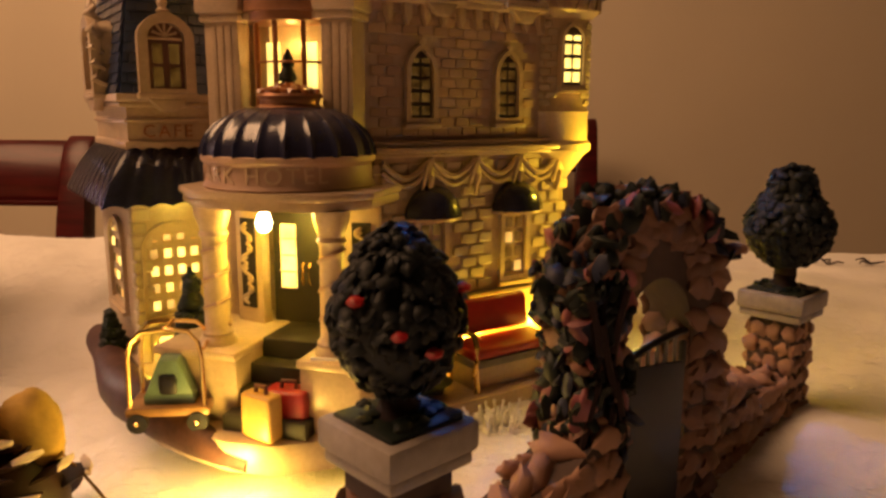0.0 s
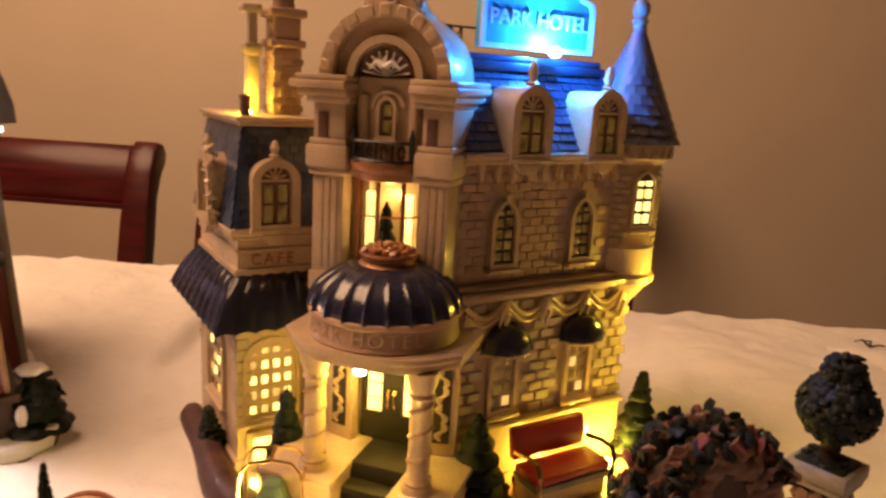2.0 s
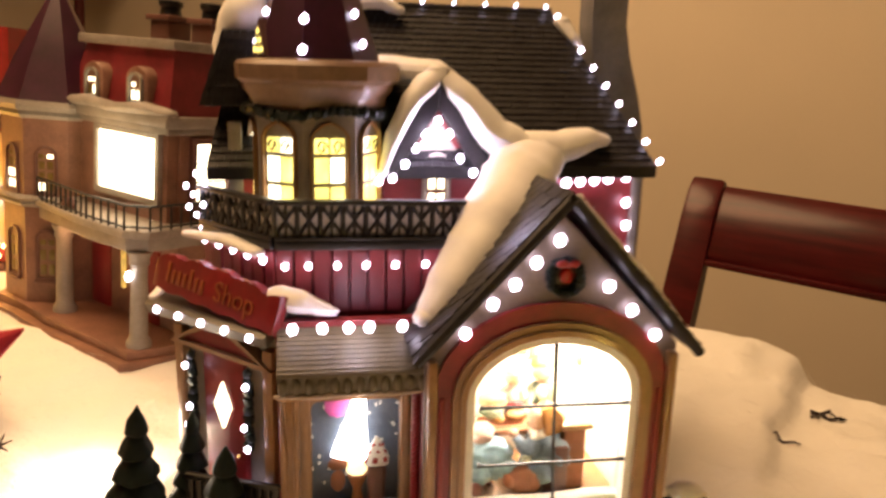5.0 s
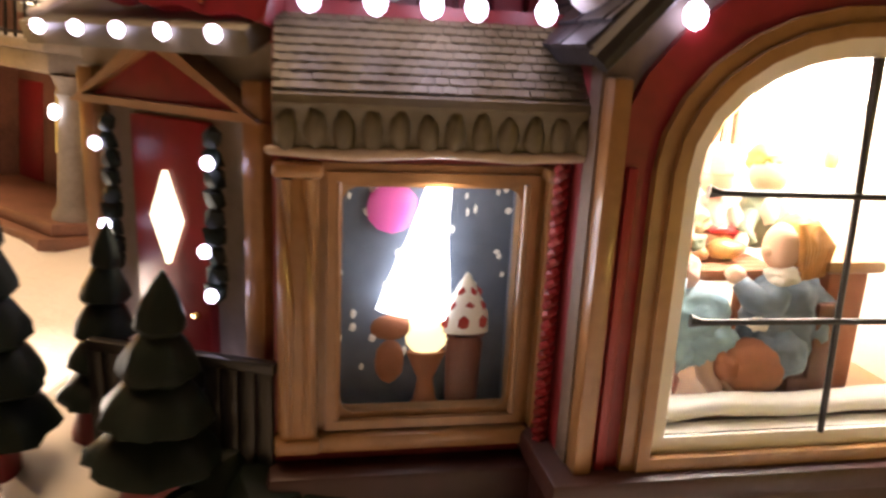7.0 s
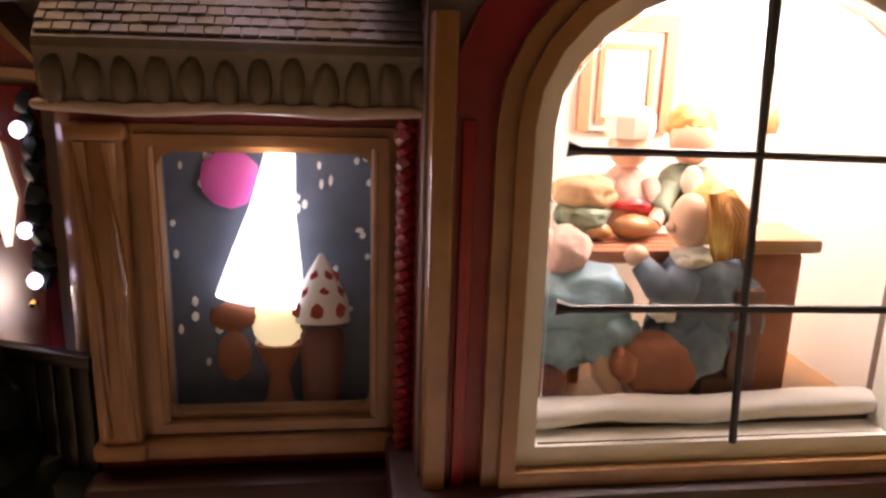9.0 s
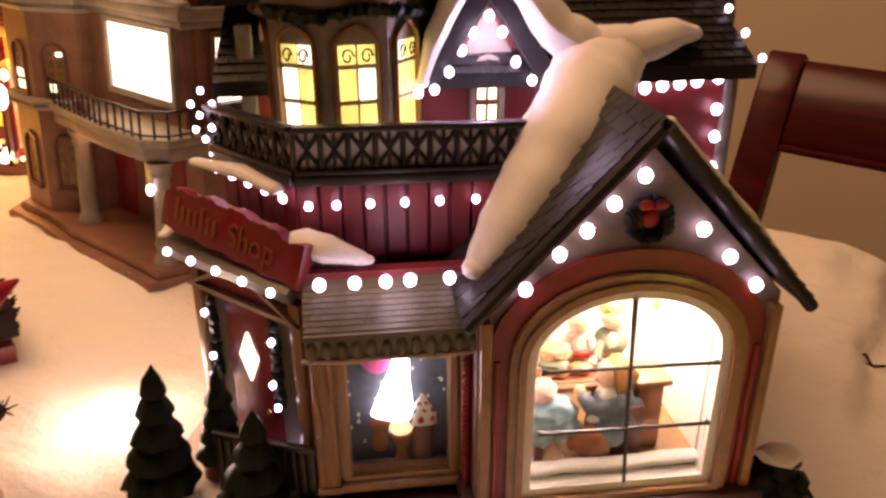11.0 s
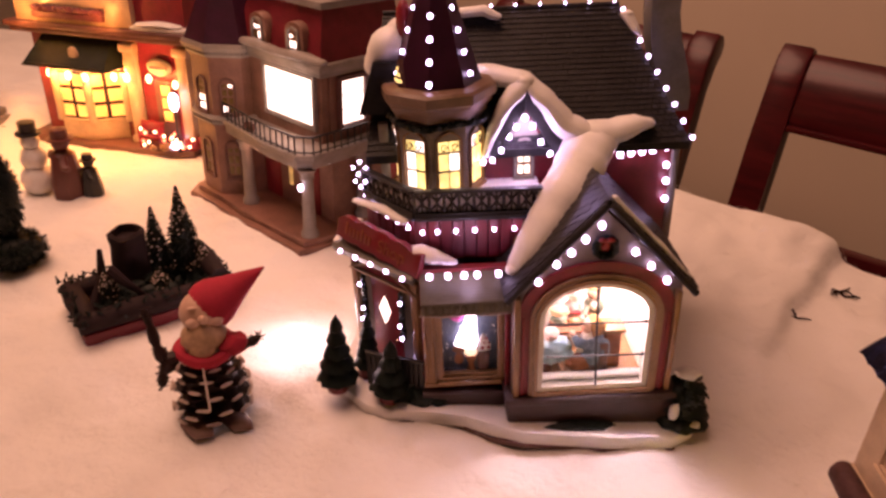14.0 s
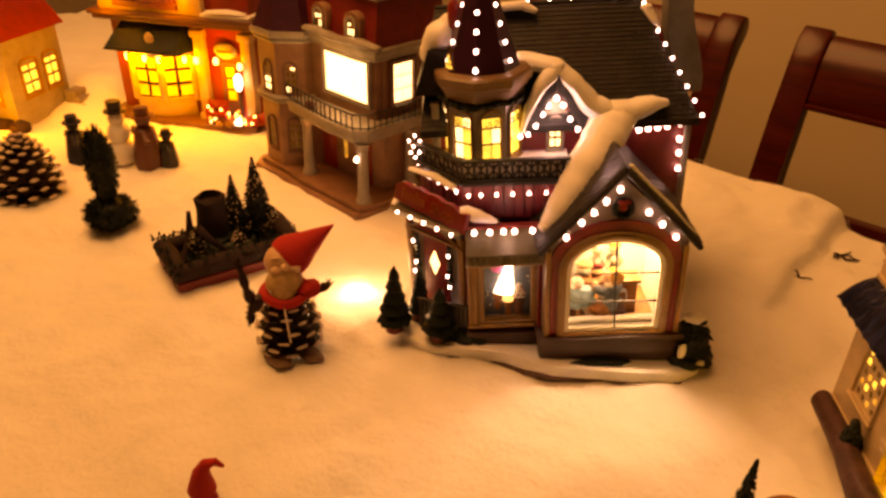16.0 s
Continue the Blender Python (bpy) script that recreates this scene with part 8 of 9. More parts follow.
def build_cart():
    x, y, z, d = on_hotel(-0.0985, 0.0060, TOP, -28)
    t = thing("luggage_cart", x, y, z, d, "tiny gold luggage cart with a green bag on the plinth", "luggage cart")
    bm = B()
    box(bm, -0.0175, 0.0175, -0.011, 0.011, 0.8065, 0.8105, 0.001)
    part("platform", bm, OCHRE, t)
    for sx in (-1, 1):
        for sy in (-1, 1):
            bm = B()
            lathe(bm, [(0.0010, -0.002), (0.0044, -0.0018), (0.0044, 0.0018), (0.0010, 0.002)], 0, 0, 14, at(sx * 0.0125, sy * 0.0100, 0.8040) @ pose(0, 0, 0, 90, 0, 0))
            wh = part("wheel", bm, BLACK, t)
            bm = B()
            ball(bm, (sx * 0.0125, sy * 0.0122, 0.8040), 0.0013, 1)
            part("hub", bm, GOLD, wh)
            bm = B()
            tube(bm, [(sx * 0.0155, sy * 0.0090, 0.8105), (sx * 0.0152, sy * 0.0090, 0.832), (sx * 0.0140, sy * 0.0088, 0.839), (sx * 0.0100, sy * 0.0080, 0.8435), (0.0, sy * 0.0070, 0.8445)], 0.0010, 7)
            part("hoop", bm, GOLD, t)
    bm = B()
    tube(bm, [(0, -0.0075, 0.8445), (0, 0.0075, 0.8445)], 0.0011, 7)
    tube(bm, [(-0.0152, -0.009, 0.835), (-0.0152, 0.009, 0.835)], 0.0009, 7)
    tube(bm, [(0.0152, -0.009, 0.835), (0.0152, 0.009, 0.835)], 0.0009, 7)
    part("rail", bm, GOLD, t)
    bm = B()
    prism(bm, [(-0.0105, -0.006), (0.0105, -0.006), (0.0105, 0.006), (-0.0105, 0.006)], 0.8105, 0.8145)
    plate(bm, [(-0.0105, 0.8140), (0.0105, 0.8140), (0.0040, 0.8300), (-0.0040, 0.8300)], -0.006, 0.006, None, 0.0012)
    bag = part("bag", bm, TEAL, t, "grey-green carpet bag")
    bm = B()
    box(bm, -0.0036, 0.0036, -0.0075, -0.0055, 0.8150, 0.8235, 0.0012)
    part("pocket", bm, BLACK, bag)


build_cart()


def build_case(name, u, v, deg, w, dp, h, mat, label):
    x, y, z, d = on_hotel(u, v, TOP, deg)
    t = thing(name, x, y, z, d, label, "suitcase", "luggage on the plinth")
    bm = B()
    box(bm, -w, w, -dp, dp, TOP, TOP + h, 0.0016, seg=3)
    part("body", bm, mat, t)
    bm = B()
    tube(bm, [(-w * 0.35, 0, TOP + h - 0.0005), (-w * 0.3, 0, TOP + h + 0.003), (w * 0.3, 0, TOP + h + 0.003), (w * 0.35, 0, TOP + h - 0.0005)], 0.0010, 7)
    part("handle", bm, BROWN, t)


build_case("yellow_suitcase", -0.0715, -0.0305, -66, 0.0085, 0.0042, 0.0200, STRAW, "small yellow suitcase standing on the plinth")
build_case("red_suitcase", -0.0585, -0.0290, -48, 0.0098, 0.0062, 0.0190, RED, "small red suitcase standing on the plinth")


def build_taxi():
    x, y, z, d = on_hotel(-0.0440, -0.0430, TOP, -42)
    t = thing("taxi_sign", x, y, z, d, "white taxi stand sign on a short dark post", "sign")
    bm = B()
    tube(bm, [(0, 0, TOP), (0, 0, 0.8240)], 0.0014, 8)
    part("post", bm, BLACK, t)
    bm = B()
    box(bm, -0.0095, 0.0095, -0.0018, -0.0004, 0.8220, 0.8335, 0.0004)
    pl = part("plate", bm, WHITEP, t)
    bm = lettering("TAXI", 0.0082, 0.0003)
    bmesh.ops.transform(bm, verts=bm.verts[:], matrix=Matrix.Translation((0, -0.0020, 0.8278)) @ pose(0, 0, 0, 90, 0, 0))
    part("lettering", bm, BLACK, pl)
    bm = B()
    lathe(bm, [(0.006, TOP), (0.006, TOP + 0.0025), (0.002, TOP + 0.004)], 0, 0, 14)
    part("foot", bm, BLACK, t)


build_taxi()

# ---- mansion behind the cottage ----
MX, MY, MZ = -0.690, 0.436, 0.7605


def build_mansion():
    t = thing("toy_mansion", MX, MY, MZ, 0, "tan ceramic toy mansion with columns and a bright window", "toy building")
    BRK = paint("tan_house_paint", (0.24, 0.120, 0.078), 0.45, 0.35, 400, 50, 0.2)
    bm = B()
    out = [(0.006, -0.004), (0.012, 0.02), (0.016, 0.075), (0.02, 0.18), (-0.225, 0.18), (-0.222, 0.02), (-0.205, -0.002), (-0.16, 0.002), (-0.115, -0.006), (-0.06, -0.004)]
    prism(bm, out, 0.7605, 0.7685, None, 0.002)
    prism(bm, [(x * 0.965 - 0.002, y + 0.009) for x, y in out], 0.7685, 0.7755, None, 0.002)
    part("stepped_base", bm, BRK, t, "brown stepped base with a wavy front")
    bm = B()
    box(bm, -0.20, -0.012, 0.062, 0.17, 0.775, 0.966)
    wall = part("wall", bm, BRK, t)
    bm = B()
    box(bm, -0.150, -0.014, 0.052, 0.17, 0.872, 0.966)
    part("upper_wall", bm, BRK, wall)
    # rounded bay at the left
    bm = B()
    lathe(bm, [(0.047, 0.775), (0.047, 0.966)], -0.178, 0.058, 8, None, 22.5, 382.5)
    bay = part("corner_bay", bm, BRK, wall, "eight-sided corner bay with a slate cone")
    r = 0.047 * math.cos(radians(22.5))
    for a in (-90, -45):
        window_set(bay, at(-0.178 + r * math.cos(radians(a)), 0.058 + r * math.sin(radians(a)), 0, a + 90), 0.0075, 0.882, 0.915, 0.9235, BROWN, 0.002, 2, 4, [G_DIM, G_WHT, G_DIM], BROWN)
        window_set(bay, at(-0.178 + r * math.cos(radians(a)), 0.058 + r * math.sin(radians(a)), 0, a + 90), 0.0075, 0.800, 0.838, 0.845, BROWN, 0.002, 2, 3, G_DIM, BROWN)
    for z0, z1, e in ((0.868, 0.874, 0.003), (0.874, 0.879, 0.005), (0.950, 0.957, 0.003), (0.957, 0.966, 0.007)):
        bm = B()
        lathe(bm, [(0.047 + e, z0), (0.049 + e, (z0 + z1) / 2), (0.047 + e, z1)], -0.178, 0.058, 8, None, 22.5, 382.5)
        part("moulding", bm, PLASTER, bay)
    bm = B()
    lathe(bm, [(0.052, 0.966), (0.046, 0.978), (0.036, 1.003), (0.020, 1.036), (0.006, 1.064), (0.002, 1.072)], -0.178, 0.058, 8, None, 22.5, 382.5)
    part("cone_roof", bm, PLUM, bay, "dark slate cone roof")
    # cornices and mansard
    bm = B()
    box(bm, -0.153, -0.009, 0.048, 0.17, 0.952, 0.958, 0.0012)
    box(bm, -0.156, -0.004, 0.043, 0.17, 0.958, 0.968, 0.002)
    box(bm, -0.152, -0.010, 0.049, 0.17, 0.866, 0.873, 0.0012)
    part("cornice", bm, PLASTER, wall)
    bm = B()
    lo = [(-0.15, 0.050), (-0.010, 0.050), (-0.010, 0.17), (-0.15, 0.17)]
    hi = [(-0.14, 0.062), (-0.020, 0.062), (-0.020, 0.165), (-0.14, 0.165)]
    a = [bm.verts.new((x, y, 0.968)) for x, y in lo]
    b = [bm.verts.new((x, y, 1.022)) for x, y in hi]
    bm.faces.new(b)
    for i in range(4):
        bm.faces.new((a[i], a[(i + 1) % 4], b[(i + 1) % 4], b[i]))
    part("mansard", bm, MAROON, wall)
    bm = B()
    box(bm, -0.145, -0.014, 0.056, 0.168, 1.022, 1.030, 0.0015)
    part("roof_cornice", bm, PLASTER, wall)
    # plaster-coloured bank along the cornice: trim, no snow here
    bm = B()
    drape(bm, [(-0.148, 0.045, 0.969), (-0.11, 0.046, 0.972), (-0.075, 0.045, 0.969), (-0.035, 0.046, 0.972), (-0.008, 0.050, 0.970)], [0.006, 0.009, 0.007, 0.009, 0.006], 0.6)
    part("roof_snow", bm, PLASTER, wall)
    for cu in (-0.108, -0.048):
        d = at(cu, 0.047, 0)
        bm = B()
        plate(bm, arch(0.0145, 0.971, 0.994, 1.006, n=10), 0.0, 0.03, d, 0.001)
        dm = part("dormer", bm, BRK, wall)
        window_set(dm, d, 0.0070, 0.976, 0.993, 0.9985, PLASTER, 0.0025, 2, 2, [G_WHT, G_DIM], BROWN)
    for cu, z in ((-0.085, 1.062), (-0.030, 1.060)):
        bm = B()
        box(bm, cu - 0.013, cu + 0.013, 0.095, 0.118, 1.028, z - 0.014, 0.001)
        box(bm, cu - 0.016, cu + 0.016, 0.092, 0.121, z - 0.014, z - 0.009, 0.0012)
        c = part("chimney", bm, BROWN, wall)
        bm = B()
        lathe(bm, [(0.0095, z - 0.009), (0.0085, z - 0.002), (0.0105, z), (0.0105, z + 0.004), (0.006, z + 0.005)], cu, 0.1065, 14)
        part("chimney_pot", bm, BLACK, c)
    # bright windows
    bm = B()
    ring_plate(bm, [(-0.108, 0.890), (-0.020, 0.890), (-0.020, 0.952), (-0.108, 0.952)], [(-0.1035, 0.8955), (-0.0245, 0.8955), (-0.0245, 0.9475), (-0.1035, 0.9475)], 0.0475, 0.0545)
    w = part("window", bm, PLASTER, wall, "wide glowing upstairs window")
    bm = B()
    plate(bm, [(-0.1035, 0.8955), (-0.0245, 0.8955), (-0.0245, 0.9475), (-0.1035, 0.9475)], 0.0500, 0.0510)
    part("pane", bm, G_HOT, w)
    mr = at(-0.0115, 0.0925, 0, 90)
    bm = B()
    ring_plate(bm, [(-0.021, 0.888), (0.021, 0.888), (0.021, 0.950), (-0.021, 0.950)], [(-0.0165, 0.894), (0.0165, 0.894), (0.0165, 0.945), (-0.0165, 0.945)], -0.004, 0.001, mr)
    w = part("window", bm, BROWN, wall, "glowing side window")
    for x0, x1, p, q in panes(0.0165, 0.894, 0.945, 2, 3, 0, 0.1):
        bm = B()
        plate(bm, [(x0, p), (x1, p), (x1, q), (x0, q)], -0.0012, 0.0, mr)
        part("pane", bm, G_WHT, w)
    mr2 = at(-0.0115, 0.110, 0, 90)
    window_set(wall, mr2, 0.0085, 0.800, 0.838, 0.846, BROWN, 0.003, 2, 3, [G_WHT, G_DIM], BROWN)
    # ground floor doors behind the columns
    for cu in (-0.118, -0.048):
        bm = B()
        box(bm, cu - 0.014, cu + 0.014, 0.0605, 0.064, 0.7755, 0.845, 0.001)
        part("door", bm, REDP, wall)
    bm = B()
    box(bm, -0.0865, -0.0815, 0.0595, 0.062, 0.800, 0.840, 0.0005)
    part("side_light", bm, G_AMB, wall)
    # balcony on columns
    bm = B()
    prism(bm, [(-0.150, 0.062), (-0.150, 0.022), (-0.060, 0.012), (-0.010, 0.012), (0.002, 0.024), (0.004, 0.150), (-0.012, 0.150), (-0.012, 0.062)], 0.858, 0.870, None, 0.0015)
    prism(bm, [(-0.153, 0.062), (-0.153, 0.019), (-0.060, 0.008), (-0.008, 0.008), (0.006, 0.022), (0.008, 0.152), (-0.012, 0.152), (-0.012, 0.062)], 0.870, 0.876, None, 0.0012)
    bal = part("balcony", bm, PLASTER, t, "pale balcony on columns")
    line = [(-0.150, 0.021), (-0.060, 0.011), (-0.010, 0.011), (0.004, 0.024), (0.0055, 0.080), (0.006, 0.145)]
    for z, rr in ((0.8965, 0.0012), (0.8790, 0.0009)):
        bm = B()
        tube(bm, [(x, y, z) for x, y in line], rr, 6)
        part("rail", bm, BLACK, bal)
    for (x0, y0), (x1, y1) in zip(line, line[1:]):
        d = math.hypot(x1 - x0, y1 - y0)
        n = max(2, int(d / 0.0085))
        for i in range(n):
            bm = B()
            x, y = x0 + (x1 - x0) * i / n, y0 + (y1 - y0) * i / n
            tube(bm, [(x, y, 0.876), (x, y, 0.8965)], 0.0009, 5)
            part("baluster", bm, BLACK, bal)
    for x, y in ((-0.006, 0.022), (-0.118, 0.026), (-0.070, 0.020), (-0.004, 0.10)):
        if x == -0.070:
            continue
        bm = B()
        lathe(bm, [(0.0100, 0.7750), (0.0100, 0.7790), (0.0085, 0.782), (0.0072, 0.784), (0.0062, 0.845), (0.0080, 0.848), (0.0072, 0.851), (0.0100, 0.858)], x, y, 16)
        part("column", bm, PLASTER, bal)
    bm = B()
    ball(bm, (-0.006, 0.0125, 0.838), (0.0030, 0.003, 0.0046), 2)
    part("lantern", bm, G_SHADE, bal, "small bright lantern on the column")
    bm = B()
    ball(bm, (-0.100, 0.020, 0.8805), (0.008, 0.005, 0.006), 2, 0.5, 3)
    part("planter_box", bm, BROWN, bal)
    t.scale = (1.03, 1.0, 0.96)
    return t


build_mansion()
for n, p, w, c in (("mansion_window_light", (-0.765, 0.445, 0.925), 0.10, (1.0, 0.72, 0.35)), ("mansion_lantern_light", (-0.705, 0.422, 0.838), 0.015, (1.0, 0.7, 0.45)), ("mansion_hall_light", (-0.790, 0.452, 0.845), 0.015, (1.0, 0.45, 0.15))):
    lamp(n, "POINT", p, w, c, 0.004)

# ---- the corner shop behind and the gabled house beside it ----
SX, SY, SZ, SD = -1.110, 0.465, 0.7605, 30


def ngon(x, y, r, n=8):
    return [(x + r * math.cos(2 * math.pi * i / n), y + r * math.sin(2 * math.pi * i / n)) for i in range(n)]


def build_shop():
    t = thing("toy_corner_shop", SX, SY, SZ, SD, "red and yellow ceramic toy shop glowing orange inside", "toy building")
    bm = B()
    prism(bm, [(-0.150, -0.018), (-0.085, -0.030), (0.02, -0.030), (0.11, -0.018), (0.112, 0.12), (-0.15, 0.12)], 0.7605, 0.7705, None, 0.002)
    part("base", bm, BROWN, t)
    bm = B()
    box(bm, -0.135, 0.030, 0.012, 0.12, 0.770, 1.02)
    wall = part("wall", bm, MAROON, t)
    bm = B()
    box(bm, 0.030, 0.105, 0.006, 0.12, 0.770, 1.02)
    part("red_wall", bm, REDP, wall)
    # bay window
    o = [(-0.105, 0.012), (-0.090, -0.016), (-0.042, -0.016), (-0.004, 0.010)]
    bm = B()
    prism(bm, o, 0.770, 0.797, None, 0.001)
    prism(bm, [(x * 1.03, y - 0.003) for x, y in o], 0.797, 0.801, None, 0.001)
    prism(bm, o, 0.867, 0.874, None, 0.001)
    bay = part("bay_window", bm, CREAM, wall, "glowing bay window with small panes")
    for x, y in o[:3] + [(0.002, 0.006)]:
        bm = B()
        prism(bm, ngon(x, y, 0.0058), 0.797, 0.868, None, 0.0008)
        part("window_post", bm, CREAM, bay)
    for (x0, y0), (x1, y1), cols in ((o[0], o[1], 2), (o[1], o[2], 2), (o[2], o[3], 2)):
        d = math.hypot(x1 - x0, y1 - y0)
        m = at((x0 + x1) / 2, (y0 + y1) / 2, 0, math.degrees(math.atan2(y1 - y0, x1 - x0)))
        bm = B()
        plate(bm, [(-d / 2, 0.801), (d / 2, 0.801), (d / 2, 0.867), (-d / 2, 0.867)], 0.001, 0.003, m)
        part("glazing", bm, DARKBAR, bay)
        for a, b, p, q in panes(d / 2, 0.801, 0.867, cols, 3, 0, 0.24):
            bm = B()
            plate(bm, [(a, p), (b, p), (b, q), (a, q)], 0.0, 0.0015, m)
            part("pane", bm, G_SHOP, bay)
    bm = B()
    prism(bm, [(-0.125, 0.012), (-0.118, -0.034), (-0.002, -0.034), (0.010, 0.012)], 0.876, 0.880)
    lo = [(-0.130, 0.012, 0.876), (-0.122, -0.036, 0.876), (0.002, -0.036, 0.876), (0.012, 0.012, 0.876)]
    hi = [(-0.115, 0.012, 0.912), (-0.110, 0.004, 0.912), (-0.006, 0.004, 0.912), (0.0, 0.012, 0.912)]
    a = [bm.verts.new(p) for p in lo]
    b = [bm.verts.new(p) for p in hi]
    for i in range(3):
        bm.faces.new((a[i], a[i + 1], b[i + 1], b[i]))
    part("shop_awning", bm, FIR, wall, "dark green awning with a pale emblem")
    bm = B()
    ball(bm, (-0.050, -0.020, 0.894), (0.008, 0.003, 0.010), 2)
    part("emblem", bm, CREAM, wall)
    # pilasters and upper cornice
    for x in (0.020, 0.098):
        bm = B()
        box(bm, x - 0.008, x + 0.008, -0.004, 0.012, 0.770, 0.905, 0.0015)
        box(bm, x - 0.011, x + 0.011, -0.007, 0.012, 0.898, 0.910, 0.0015)
        box(bm, x - 0.011, x + 0.011, -0.007, 0.012, 0.770, 0.780, 0.0015)
        part("pilaster", bm, CREAM, wall)
    bm = B()
    box(bm, -0.148, 0.112, -0.012, 0.12, 0.915, 0.923, 0.0015)
    box(bm, -0.152, 0.116, -0.018, 0.12, 0.923, 0.930, 0.0015)
    part("cornice", bm, BROWN, wall)
    bm = B()
    box(bm, -0.14, 0.034, -0.004, 0.12, 0.930, 1.02, 0.001)
    part("upper_wall", bm, CREAM, wall)
    bm = B()
    box(bm, -0.11, -0.004, -0.010, 0.0, 0.936, 0.944, 0.001)
    for k in range(14):
        ball(bm, (-0.104 + 0.0075 * k, -0.008, 0.948), (0.006, 0.004, 0.005), 1, 0.6, k)
    part("window_box", bm, FLOWER, wall)
    bm = B()
    prism(bm, [(0.034, -0.010), (0.112, -0.010), (0.112, 0.10), (0.034, 0.10)], 0.930, 0.935, None, 0.001)
    drape(bm, [(0.045, -0.004, 0.937), (0.075, -0.004, 0.939), (0.10, -0.002, 0.937)], [0.006, 0.009, 0.006], 0.5)
    part("ledge_snow", bm, PSNOW, wall)
    # door with an oval sign
    bm = B()
    box(bm, 0.050, 0.080, 0.002, 0.008, 0.770, 0.862, 0.001)
    d = part("door", bm, BROWN, wall)
    for k in range(3):
        bm = B()
        box(bm, 0.060, 0.073, 0.0005, 0.003, 0.805 + 0.018 * k, 0.819 + 0.018 * k, 0.0005)
        part("pane", bm, G_SHOP, d)
    bm = B()
    ball(bm, (0.062, 0.002, 0.880), (0.019, 0.004, 0.0125), 3)
    s = part("oval_sign", bm, PLASTER, wall, "oval sign over the shop door")
    bm = B()
    box(bm, 0.050, 0.074, -0.003, -0.001, 0.8785, 0.8815)
    part("unreadable_word", bm, REDP, s)
    # lamp post, bench and parcels by the door
    bm = B()
    lathe(bm, [(0.003, 0.770), (0.0016, 0.776), (0.0014, 0.826), (0.003, 0.829)], 0.090, -0.020, 10)
    lp = part("lamp_post", bm, BLACK, t)
    bm = B()
    lathe(bm, [(0.003, 0.829), (0.0062, 0.836), (0.0062, 0.848), (0.003, 0.853)], 0.090, -0.020, 12)
    part("lamp", bm, G_SHADE, lp)
    bm = B()
    box(bm, 0.028, 0.062, -0.022, -0.010, 0.784, 0.788, 0.001)
    box(bm, 0.028, 0.062, -0.010, -0.007, 0.792, 0.806, 0.001)
    for x in (0.030, 0.060):
        box(bm, x - 0.001, x + 0.001, -0.021, -0.008, 0.770, 0.800, 0.0003)
    part("bench", bm, REDP, t)
    # the second parcel is given a glowing material, though it is no lamp
    for k, (x, y, r, m) in enumerate(((0.070, -0.024, 0.008, OCHRE), (0.080, -0.014, 0.007, G_SHADE), (0.054, -0.028, 0.006, OCHRE), (0.104, -0.010, 0.012, REDP), (0.116, 0.0, 0.013, REDP))):
        bm = B()
        ball(bm, (x, y, 0.770 + r * 0.75), (r, r * 0.8, r * 0.8), 2, 0.3, k)
        part("parcel", bm, m, t)
    for x, y, z in ((-0.098, -0.014, 0.862), (-0.064, -0.021, 0.863), (-0.038, -0.021, 0.863), (-0.006, -0.004, 0.862), (0.016, -0.008, 0.864), (0.046, -0.002, 0.864), (0.086, -0.004, 0.860)):
        bm = B()
        ball(bm, (x, y, z), (0.0042, 0.0036, 0.0062), 2)
        part("window_bulb", bm, G_LAMPW, wall, "bright warm bulb at the window post")
    # small glowing balls scattered by the door, added for sparkle
    rnd = random.Random(14)
    for k in range(22):
        bm = B()
        x, y = rnd.uniform(0.026, 0.112), rnd.uniform(-0.028, -0.010)
        ball(bm, (x, y, 0.772 + rnd.uniform(0.0, 0.030)), 0.0026, 1)
        part("added_bulb", bm, G_LAMPW if k % 3 else G_LAMPR, t)
    return t


build_shop()
SHOP_M = at(SX, SY, 0, SD)
# post lamps, plus unseen fills added for the upper wall and the snow
for u, v, z, w in ((-0.078, -0.030, 0.864, 0.28), (-0.030, -0.026, 0.864, 0.30), (0.006, -0.014, 0.866, 0.22), (0.060, -0.018, 0.868, 0.22), (-0.118, -0.012, 0.868, 0.24), (0.090, -0.032, 0.842, 0.22), (-0.02, -0.095, 0.790, 0.20), (-0.120, -0.032, 0.944, 0.14), (0.000, -0.030, 0.944, 0.10)):
    lamp("shop_front_and_fill_light", "POINT", SHOP_M @ Vector((u, v, z)), w, (1.0, 0.42, 0.04), 0.004)


